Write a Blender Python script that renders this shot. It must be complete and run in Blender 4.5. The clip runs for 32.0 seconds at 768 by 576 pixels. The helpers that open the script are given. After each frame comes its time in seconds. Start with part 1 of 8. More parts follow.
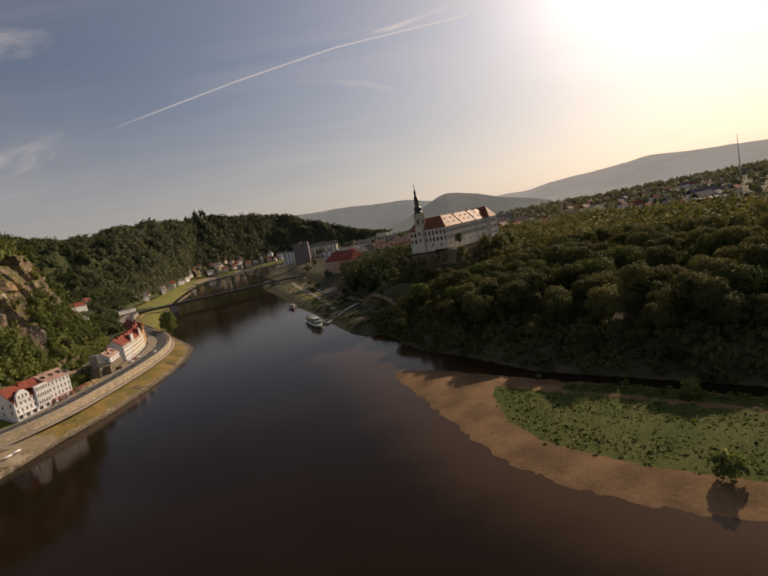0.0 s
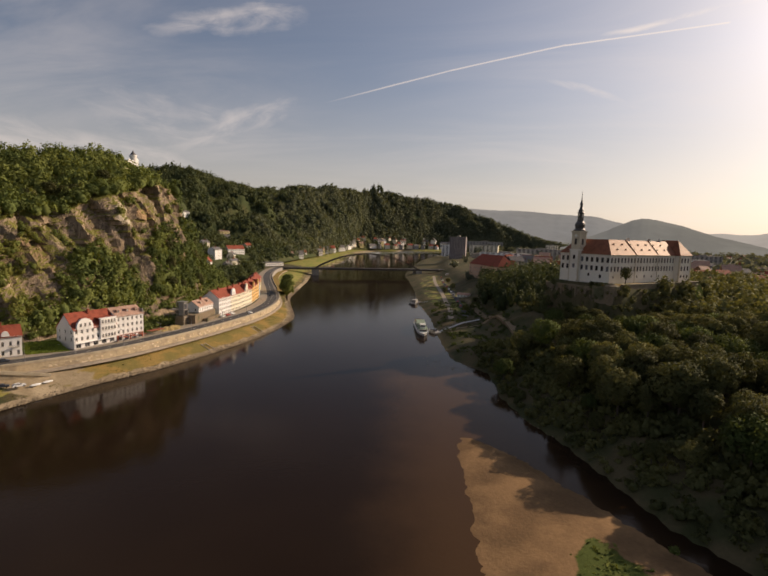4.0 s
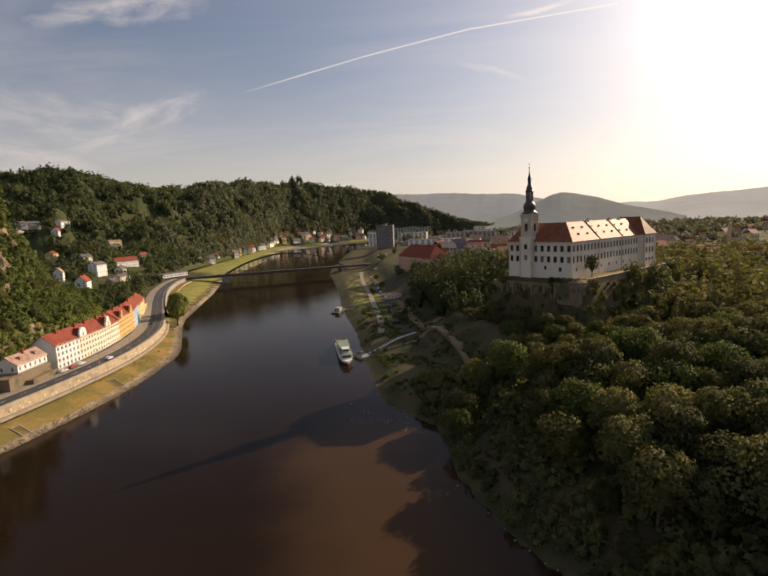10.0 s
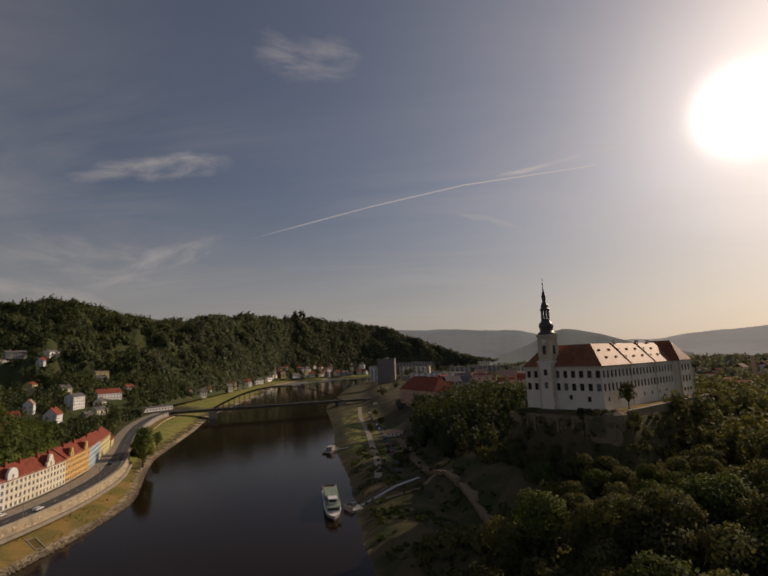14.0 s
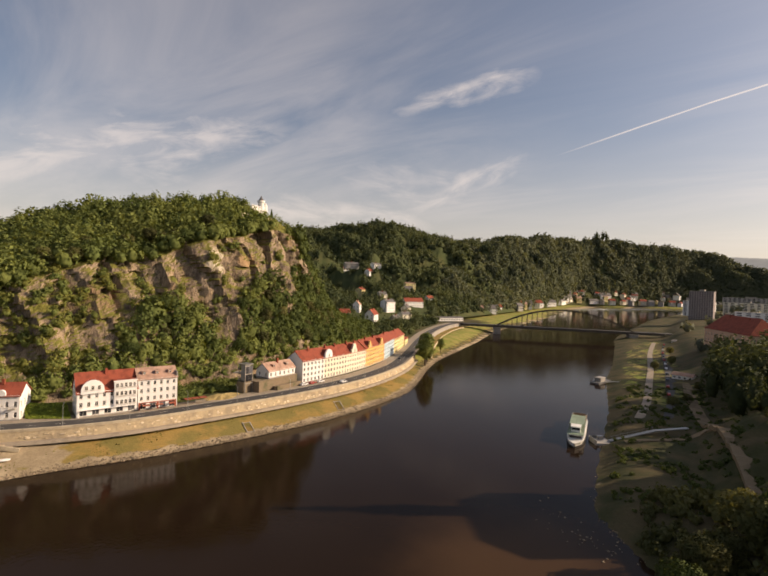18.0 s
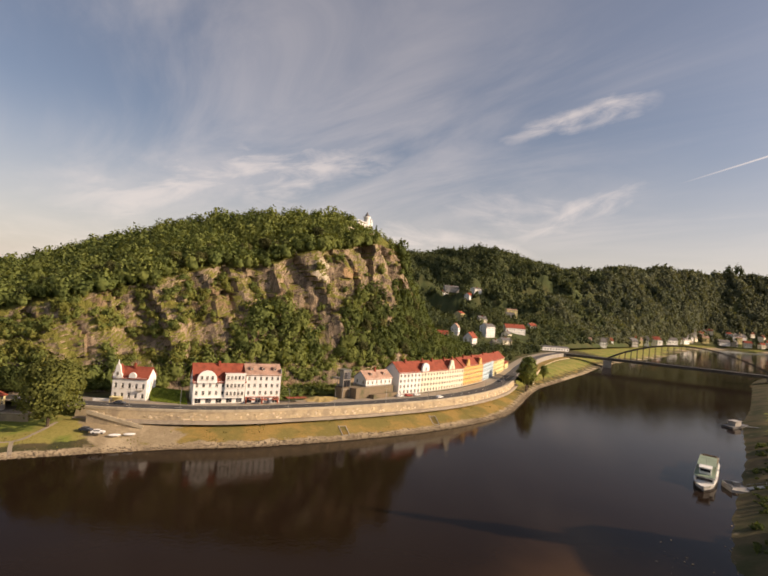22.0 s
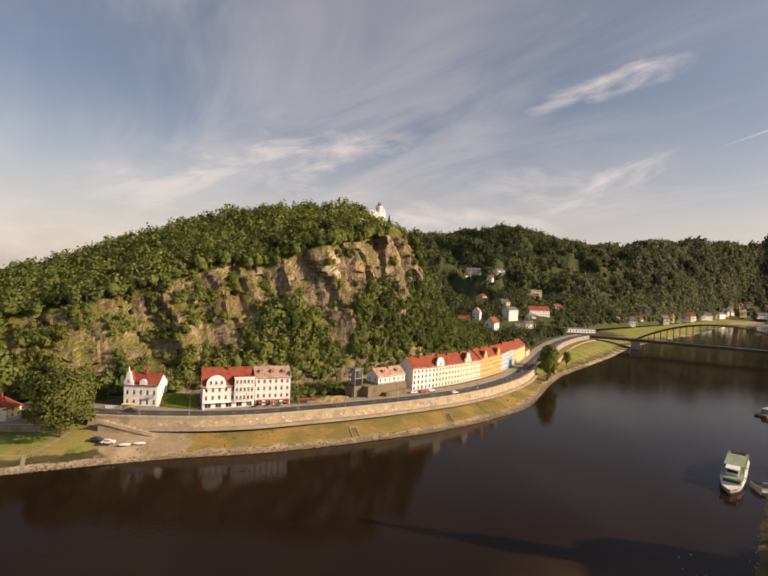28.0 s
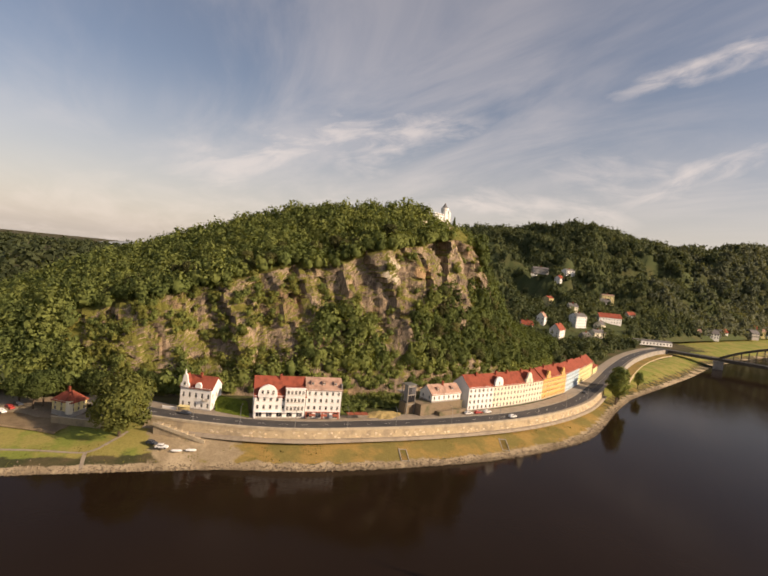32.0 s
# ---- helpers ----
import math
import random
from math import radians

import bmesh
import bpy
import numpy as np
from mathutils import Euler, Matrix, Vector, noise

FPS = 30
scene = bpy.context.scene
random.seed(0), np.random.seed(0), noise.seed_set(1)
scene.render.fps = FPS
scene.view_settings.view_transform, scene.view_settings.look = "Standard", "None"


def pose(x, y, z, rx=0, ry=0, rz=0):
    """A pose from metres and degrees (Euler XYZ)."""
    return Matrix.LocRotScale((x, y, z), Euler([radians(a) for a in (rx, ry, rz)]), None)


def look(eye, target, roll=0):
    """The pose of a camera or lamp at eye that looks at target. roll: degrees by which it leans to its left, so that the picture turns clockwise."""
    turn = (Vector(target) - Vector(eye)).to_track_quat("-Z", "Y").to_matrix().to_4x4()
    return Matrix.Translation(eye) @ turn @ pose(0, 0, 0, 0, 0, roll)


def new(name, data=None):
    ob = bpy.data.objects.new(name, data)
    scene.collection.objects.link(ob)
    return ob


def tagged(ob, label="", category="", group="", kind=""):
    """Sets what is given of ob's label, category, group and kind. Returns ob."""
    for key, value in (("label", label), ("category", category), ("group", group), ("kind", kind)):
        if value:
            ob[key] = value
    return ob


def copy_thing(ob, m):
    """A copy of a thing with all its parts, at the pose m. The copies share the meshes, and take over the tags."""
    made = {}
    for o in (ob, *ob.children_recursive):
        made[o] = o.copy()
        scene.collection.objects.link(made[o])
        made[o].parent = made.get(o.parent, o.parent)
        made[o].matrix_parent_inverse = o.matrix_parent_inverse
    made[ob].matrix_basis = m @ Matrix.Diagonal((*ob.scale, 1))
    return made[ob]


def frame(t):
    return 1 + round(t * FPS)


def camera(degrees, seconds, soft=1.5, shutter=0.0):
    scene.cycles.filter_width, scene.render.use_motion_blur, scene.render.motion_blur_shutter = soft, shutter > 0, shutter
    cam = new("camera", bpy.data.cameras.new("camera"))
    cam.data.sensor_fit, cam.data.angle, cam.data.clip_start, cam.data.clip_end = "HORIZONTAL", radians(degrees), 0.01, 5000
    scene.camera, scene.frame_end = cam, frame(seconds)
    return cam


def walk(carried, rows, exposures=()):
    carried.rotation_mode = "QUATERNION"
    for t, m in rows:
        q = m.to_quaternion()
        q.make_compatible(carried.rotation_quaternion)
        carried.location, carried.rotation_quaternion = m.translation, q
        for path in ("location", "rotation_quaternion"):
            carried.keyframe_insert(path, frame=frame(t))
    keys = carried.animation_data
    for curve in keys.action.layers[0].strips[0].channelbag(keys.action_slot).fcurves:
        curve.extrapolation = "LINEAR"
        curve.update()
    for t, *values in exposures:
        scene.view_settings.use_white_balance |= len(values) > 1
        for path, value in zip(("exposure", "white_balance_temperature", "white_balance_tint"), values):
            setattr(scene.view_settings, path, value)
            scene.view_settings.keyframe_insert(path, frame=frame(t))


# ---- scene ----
# camera: seconds, x, y, z, heading to the left of +y, pitch up, lean
PATH = [
    (0.0, 40.25, 194.76, 65.97, -7.62, -7.14, -10.74),
    (0.5, 43.47, 202.33, 65.82, -5.90, -7.35, -8.89),
    (1.0, 46.99, 210.48, 65.59, -3.93, -7.12, -9.55),
    (1.5, 51.09, 218.61, 64.63, -1.34, -7.98, -5.69),
    (2.0, 55.49, 226.11, 63.22, 2.11, -5.13, -4.29),
    (2.5, 59.62, 233.66, 62.89, 5.24, -4.62, -2.93),
    (3.0, 64.03, 240.38, 63.47, 8.43, -5.68, -0.51),
    (3.5, 67.58, 246.65, 64.19, 11.19, -6.20, 2.30),
    (5.5, 71.02, 273.62, 67.53, 10.95, -7.29, -1.90),
    (6.0, 71.26, 279.76, 67.94, 10.59, -7.75, -2.58),
    (6.5, 72.16, 285.55, 69.07, 10.67, -8.46, -2.26),
    (7.0, 72.81, 291.64, 69.90, 10.81, -9.64, 0.79),
    (7.5, 72.87, 297.42, 69.53, 10.54, -8.61, -0.16),
    (8.0, 72.56, 303.48, 68.84, 9.77, -7.82, -0.95),
    (8.5, 71.94, 309.61, 67.84, 7.40, -6.58, -1.44),
    (9.0, 71.35, 315.34, 67.18, 5.28, -5.02, -2.68),
    (9.5, 70.21, 321.13, 68.28, 3.94, -5.85, -2.44),
    (10.0, 69.35, 327.19, 69.71, 3.33, -7.69, -2.59),
    (10.5, 68.93, 333.05, 69.61, 2.60, -7.71, -2.75),
    (11.0, 69.06, 338.53, 66.65, 1.06, -3.66, -3.51),
    (11.5, 69.10, 343.53, 62.26, 0.57, 8.87, -3.24),
    (12.0, 69.10, 347.88, 60.41, 0.27, 12.19, -1.71),
    (12.5, 69.51, 352.22, 61.17, 0.71, 11.24, -0.99),
    (13.0, 70.19, 355.93, 62.96, 2.18, 9.96, 1.11),
    (13.5, 70.11, 357.73, 63.48, 2.99, 9.01, -1.16),
    (15.5, 68.98, 352.99, 60.34, 3.25, 6.93, -3.27),
    (16.0, 72.69, 353.97, 61.05, 11.75, 4.79, -1.46),
    (16.5, 81.52, 355.91, 63.82, 21.90, -0.13, 0.40),
    (17.0, 88.42, 357.30, 65.41, 27.43, -1.64, 1.79),
    (17.5, 91.82, 358.21, 65.39, 31.01, -1.01, 0.41),
    (18.0, 91.61, 360.97, 63.99, 37.78, -0.86, 1.93),
    (18.5, 90.75, 361.66, 62.70, 39.74, -0.66, 3.25),
    (19.0, 89.34, 362.00, 61.78, 43.19, -1.17, 2.57),
    (19.5, 89.29, 361.91, 61.10, 46.13, -1.39, 3.59),
    (20.0, 89.60, 361.72, 60.18, 47.20, 0.69, 5.09),
    (20.5, 89.45, 361.79, 59.28, 47.99, -0.09, 3.25),
    (21.0, 89.22, 362.15, 58.55, 48.30, -0.43, 2.82),
    (21.5, 89.21, 362.38, 57.58, 48.46, -0.35, 3.40),
    (22.0, 89.47, 362.20, 56.37, 49.60, 1.69, 4.66),
    (22.5, 89.30, 362.43, 55.43, 50.03, 0.27, 3.04),
    (23.0, 89.55, 363.11, 54.33, 49.59, -0.30, 1.06),
    (23.5, 88.99, 364.01, 54.01, 48.41, -0.43, -0.19),
    (24.0, 89.01, 364.93, 53.81, 47.14, -0.43, -2.54),
    (24.5, 89.10, 365.79, 54.02, 46.84, -0.88, -0.00),
    (25.0, 89.07, 366.46, 54.66, 46.57, -1.08, 3.09),
    (25.5, 88.91, 366.93, 55.88, 47.97, -1.27, 3.94),
    (27.5, 89.72, 371.09, 62.74, 50.54, -1.55, 3.43),
    (28.0, 89.94, 371.31, 64.44, 52.49, -0.81, 2.83),
    (28.5, 89.66, 371.62, 67.57, 53.51, -1.33, 3.28),
    (29.0, 88.27, 371.53, 70.14, 54.71, -1.77, 2.43),
    (29.5, 84.52, 371.67, 71.32, 58.25, -2.52, 2.59),
    (30.0, 82.24, 372.17, 72.47, 58.62, -2.69, 4.52),
    (30.5, 81.40, 373.23, 73.88, 58.67, -2.74, 4.62),
    (31.0, 81.27, 374.44, 75.15, 58.65, -3.22, 4.07),
    (31.5, 81.36, 375.80, 76.29, 58.92, -3.13, 3.84),
    (32.0, 81.59, 377.01, 77.30, 59.59, -3.19, 6.01),
]
EXPOSURES = [(0, -0.52, 6950, 18), (2.0, -0.3, 6950, 18), (3.5, -0.22, 7000, 18), (5.5, 0.03, 7100, 18), (8.5, 0.08, 7100, 18), (10.8, -0.1, 7000, 18), (11.6, -0.85, 6900, 18), (15.5, -1.0, 7050, 18), (16.2, -0.75, 7200, 18), (17.0, -0.2, 7250, 18), (18.2, 0.2, 7250, 18), (20.0, 0.25, 7300, 19), (32, 0.24, 7350, 19)]


def aim(x, y, z, yaw, pitch, lean):
    a, b = radians(yaw), radians(pitch)
    ahead = Vector((-math.sin(a) * math.cos(b), math.cos(a) * math.cos(b), math.sin(b)))
    eye = Vector((x, y, z))
    return look(eye, eye + ahead * 100, lean)


cam = camera(77.04, 32.0, soft=1.8)
walk(cam, [(row[0], aim(*row[1:])) for row in PATH], EXPOSURES)

# ---- light and sky ----
SUN_AZ, SUN_EL = 50.0, 26.0  # degrees to the right of +y, and up


def heading(az, el):
    a, e = radians(az), radians(el)
    return Vector((math.sin(a) * math.cos(e), math.cos(a) * math.cos(e), math.sin(e)))


sun = new("sun", bpy.data.lights.new("sun", "SUN"))
sun.data.energy, sun.data.angle, sun.data.color = 5.0, radians(0.6), (1.0, 0.84, 0.63)
sun.matrix_world = look(heading(SUN_AZ, SUN_EL) * 900, (0, 0, 0))


class Nodes:
    """Short ways to add nodes to a tree."""

    def __init__(self, tree):
        self.tree = tree

    def add(self, kind, **props):
        n = self.tree.nodes.new(kind)
        for k, v in props.items():
            setattr(n, k, v)
        return n

    def put(self, socket, v):
        if hasattr(v, "is_linked"):
            self.tree.links.new(v, socket)
        elif v is not None:
            socket.default_value = v

    def math(self, op, a, b=None, c=None, clamp=False):
        n = self.add("ShaderNodeMath", operation=op, use_clamp=clamp)
        for s, v in zip(n.inputs, (a, b, c)):
            self.put(s, v)
        return n.outputs[0]

    def vec(self, op, a, b=None):
        n = self.add("ShaderNodeVectorMath", operation=op)
        self.put(n.inputs[0], a)
        if b is not None:
            self.put(n.inputs[1], b)
        return n.outputs["Value"] if op in ("DOT_PRODUCT", "LENGTH", "DISTANCE") else n.outputs[0]

    def mix(self, f, a, b, blend="MIX"):
        n = self.add("ShaderNodeMix", data_type="RGBA", blend_type=blend)
        n.clamp_factor = True
        self.put(n.inputs[0], f)
        for s, v in ((n.inputs[6], a), (n.inputs[7], b)):
            self.put(s, (*v, 1) if isinstance(v, tuple) and len(v) == 3 else v)
        return n.outputs[2]

    def noise(self, vector, scale, detail=4, rough=0.55, distort=0.0):
        n = self.add("ShaderNodeTexNoise")
        n.inputs["Scale"].default_value, n.inputs["Detail"].default_value = scale, detail
        n.inputs["Roughness"].default_value, n.inputs["Distortion"].default_value = rough, distort
        self.put(n.inputs["Vector"], vector)
        return n.outputs["Fac"]

    def span(self, v, a, b, to=(0, 1), smooth=True):
        n = self.add("ShaderNodeMapRange", interpolation_type="SMOOTHSTEP" if smooth else "LINEAR")
        self.put(n.inputs[0], v)
        for i, x in enumerate((a, b, *to)):
            n.inputs[i + 1].default_value = x
        return n.outputs[0]


def make_world():
    w = bpy.data.worlds.new("sky")
    scene.world = w
    w.use_nodes = True
    t = w.node_tree
    t.nodes.clear()
    k = Nodes(t)
    d = k.add("ShaderNodeTexCoord").outputs["Generated"]
    sky = k.add("ShaderNodeTexSky", sky_type="NISHITA", sun_disc=False)
    sky.sun_elevation, sky.sun_rotation = radians(SUN_EL), radians(SUN_AZ)
    sky.air_density, sky.dust_density, sky.ozone_density = 1.0, 1.6, 2.0
    strength = 0.088
    base = k.vec("SCALE", sky.outputs[0])
    base.node.inputs["Scale"].default_value = strength
    # thin haze whitens the low sky
    sep = k.add("ShaderNodeSeparateXYZ")
    t.links.new(d, sep.inputs[0])
    up = sep.outputs["Z"]
    low = k.span(up, -0.02, 0.34, (1, 0))
    base = k.mix(k.math("MULTIPLY", low, 0.6), base, (0.66, 0.62, 0.565))
    # broken veils of cirrus, stretched flat
    flat = k.vec("DIVIDE", d, None)
    plane = k.add("ShaderNodeCombineXYZ")
    h = k.math("MAXIMUM", k.math("ADD", up, 0.12), 0.05)
    t.links.new(k.math("DIVIDE", sep.outputs["X"], h), plane.inputs[0])
    t.links.new(k.math("DIVIDE", sep.outputs["Y"], h), plane.inputs[1])
    t.nodes.remove(flat.node)
    turn = k.add("ShaderNodeMapping")
    turn.inputs["Rotation"].default_value = (0, 0, radians(35))
    turn.inputs["Scale"].default_value = (0.5, 1.25, 1)
    t.links.new(plane.outputs[0], turn.inputs[0])
    veil = k.span(k.noise(turn.outputs[0], 1.3, 7, 0.58, 0.6), 0.34, 0.8)
    broad = k.span(k.noise(plane.outputs[0], 0.4, 3, 0.5), 0.3, 0.62)
    cloud = k.math("MULTIPLY", veil, broad)
    cloud = k.math("MULTIPLY_ADD", cloud, 0.31, 0.05)

    def streak(a, b, width, weight, soft_ends, ragged):
        """A band of cloud from direction a to direction b (azimuth, elevation)."""
        va, vb = heading(*a), heading(*b)
        n = va.cross(vb).normalized()
        mid = (va + vb).normalized()
        along = n.cross(mid).normalized()
        half = va.angle(vb) / 2
        wob = k.math("MULTIPLY", k.math("SUBTRACT", k.noise(d, 7 if ragged else 9, 5), 0.5), width * (2.2 if ragged else 0.6))
        off = k.math("ABSOLUTE", k.math("ADD", k.vec("DOT_PRODUCT", d, tuple(n)), wob))
        pos = k.math("DIVIDE", k.vec("DOT_PRODUCT", d, tuple(along)), math.sin(half))
        core = k.span(off, 0.0, width, (1, 0))
        if ragged:  # fibres that run along the wisp
            fibre = k.add("ShaderNodeCombineXYZ")
            t.links.new(k.math("MULTIPLY", k.vec("DOT_PRODUCT", d, tuple(along)), 9.0), fibre.inputs[0])
            t.links.new(k.math("MULTIPLY", k.vec("DOT_PRODUCT", d, tuple(n)), 32.0), fibre.inputs[1])
            core = k.math("MULTIPLY", core, k.span(k.noise(fibre.outputs[0], 1.0, 5, 0.6, 0.5), 0.22, 0.72))
        ends = k.math("MULTIPLY", k.span(pos, -1, -1 + soft_ends, (0, 1)), k.span(pos, 0.45 if ragged else 0.94, 1, (1, 0)))
        ahead = k.math("GREATER_THAN", k.vec("DOT_PRODUCT", d, tuple(mid)), 0.3)
        return k.math("MULTIPLY", k.math("MULTIPLY", core, ends), k.math("MULTIPLY", ahead, weight))

    for s in STREAKS:
        cloud = k.math("MAXIMUM", cloud, streak(*s))
    base = k.mix(cloud, base, (0.80, 0.76, 0.72))
    # glare of the sun in hazy air
    c = k.math("MAXIMUM", k.vec("DOT_PRODUCT", d, tuple(heading(*GLARE))), 0.0)
    glow = k.math("ADD", k.math("MULTIPLY", k.math("POWER", c, 9), 0.21), k.math("MULTIPLY", k.math("POWER", c, 70), 0.4))
    glow = k.math("ADD", glow, k.math("MULTIPLY", k.math("POWER", c, 1100), 8.0))
    glow = k.math("ADD", glow, k.math("MULTIPLY", k.math("MULTIPLY", k.span(up, -0.02, 0.2, (1, 0)), k.math("POWER", c, 6)), 0.3))
    g = k.vec("SCALE", (1.0, 0.95, 0.86))
    t.links.new(glow, g.node.inputs["Scale"])
    total = k.vec("ADD", base, g)
    bg = k.add("ShaderNodeBackground")
    t.links.new(total, bg.inputs[0])
    out = k.add("ShaderNodeOutputWorld")
    t.links.new(bg.outputs[0], out.inputs[0])


GLARE = (35.8, 21.8)  # brightest part of the hazy sky near the sun
# contrails and single wisps: from, to, half width, weight, soft start, ragged
STREAKS = [
    ((-21, 13.6), (-4, 18.1), 0.0024, 0.7, 1.3, False),
    ((-5, 17.9), (8, 19.9), 0.0025, 0.78, 0.1, False),
    ((7, 19.8), (22.5, 19.9), 0.0024, 0.85, 0.1, False),
    ((9, 20.1), (29, 21.6), 0.009, 0.9, 0.6, True),
    ((-41.5, 18.2), (-19, 23.0), 0.036, 0.66, 1.1, True),
    ((-39, 6.6), (-20, 14.8), 0.036, 0.62, 1.1, True),
    ((-48, 12), (-24, 10), 0.08, 0.36, 0.9, True),
    ((4, 17.5), (17.5, 12.6), 0.012, 0.55, 0.7, True),
    ((-90, 6), (-44, 17), 0.09, 0.55, 0.6, True),
    ((-58, 8), (-30, 6.5), 0.05, 0.5, 0.5, True),
    ((-20, 34.5), (-3, 33.2), 0.06, 0.4, 0.6, True),
]
make_world()

# ---- materials ----
def material(name, color, rough=0.8, vary=0.25, scale=0.5, fine=6.0, bump=0.15, metal=0.0, other=None, patch=(0.45, 0.65), spec=0.4, island=0.0, rand=0.0, shift=None):
    """A surface with broad stains, fine grain and relief. other: the colour of the broad patches; island, rand: variation from piece to piece."""
    m = bpy.data.materials.new(name)
    m.use_nodes = True
    k = Nodes(m.node_tree)
    p = m.node_tree.nodes["Principled BSDF"]
    pos = k.add("ShaderNodeNewGeometry").outputs["Position"]
    broad, grain = k.noise(pos, scale, 5), k.noise(pos, fine, 4, 0.6)
    other = other or tuple(c * (1 - vary) for c in color)
    col = k.mix(k.span(broad, *patch), color, other)
    g = k.math("MULTIPLY_ADD", k.math("SUBTRACT", grain, 0.5), vary * 1.6, 1.0)
    if island:
        r = k.add("ShaderNodeNewGeometry").outputs["Random Per Island"]
        g = k.math("MULTIPLY", g, k.math("MULTIPLY_ADD", k.math("SUBTRACT", r, 0.5), island, 1.0))
    if rand:
        r = k.add("ShaderNodeObjectInfo").outputs["Random"]
        g = k.math("MULTIPLY", g, k.math("MULTIPLY_ADD", k.math("SUBTRACT", r, 0.5), rand, 1.0))
    s = k.vec("SCALE", col)
    m.node_tree.links.new(g, s.node.inputs["Scale"])
    m.node_tree.links.new(s, p.inputs["Base Color"])
    p.inputs["Roughness"].default_value, p.inputs["Metallic"].default_value = rough, metal
    p.inputs["Specular IOR Level"].default_value = spec
    if bump:
        b = k.add("ShaderNodeBump")
        b.inputs["Strength"].default_value, b.inputs["Distance"].default_value = bump, 0.3 / max(fine, 0.1)
        m.node_tree.links.new(grain, b.inputs["Height"])
        m.node_tree.links.new(b.outputs[0], p.inputs["Normal"])
    return m


def foliage(name, color, other, scale=0.06, island=0.4, rand=0.4):
    m = material(name, color, 0.85, 0.3, scale, 1.3, 0.0, other=other, patch=(0.38, 0.62), spec=0.15, island=island, rand=rand)
    p = m.node_tree.nodes["Principled BSDF"]
    # light passes through the leaves
    k = Nodes(m.node_tree)
    tr = k.add("ShaderNodeBsdfTranslucent")
    c = k.vec("MULTIPLY", p.inputs["Base Color"].links[0].from_socket, (1.5, 1.35, 0.7))
    m.node_tree.links.new(c, tr.inputs[0])
    mx = k.add("ShaderNodeMixShader")
    mx.inputs[0].default_value = 0.3
    m.node_tree.links.new(p.outputs[0], mx.inputs[1])
    m.node_tree.links.new(tr.outputs[0], mx.inputs[2])
    m.node_tree.links.new(mx.outputs[0], m.node_tree.nodes["Material Output"].inputs[0])
    return m


def striped(name, color, dark, rows, rough=0.85):
    """Roof covering with courses every rows metres up the slope."""
    m = material(name, color, rough, 0.3, 0.35, 3.0, 0.2, other=tuple(c * 0.7 for c in color), spec=0.2 if rough > 0.7 else 0.36)
    m.node_tree.nodes["Principled BSDF"].inputs["Specular Tint"].default_value = (1.0, 0.62, 0.3, 1) if rough < 0.7 else (1, 1, 1, 1)
    k = Nodes(m.node_tree)
    p = m.node_tree.nodes["Principled BSDF"]
    sep = k.add("ShaderNodeSeparateXYZ")
    m.node_tree.links.new(k.add("ShaderNodeNewGeometry").outputs["Position"], sep.inputs[0])
    f = k.math("FRACT", k.math("DIVIDE", sep.outputs["Z"], rows))
    line = k.span(f, 0.0, 0.25, (1, 0))
    old = p.inputs["Base Color"].links[0].from_socket
    m.node_tree.links.new(k.mix(k.math("MULTIPLY", line, 0.5), old, dark), p.inputs["Base Color"])
    return m


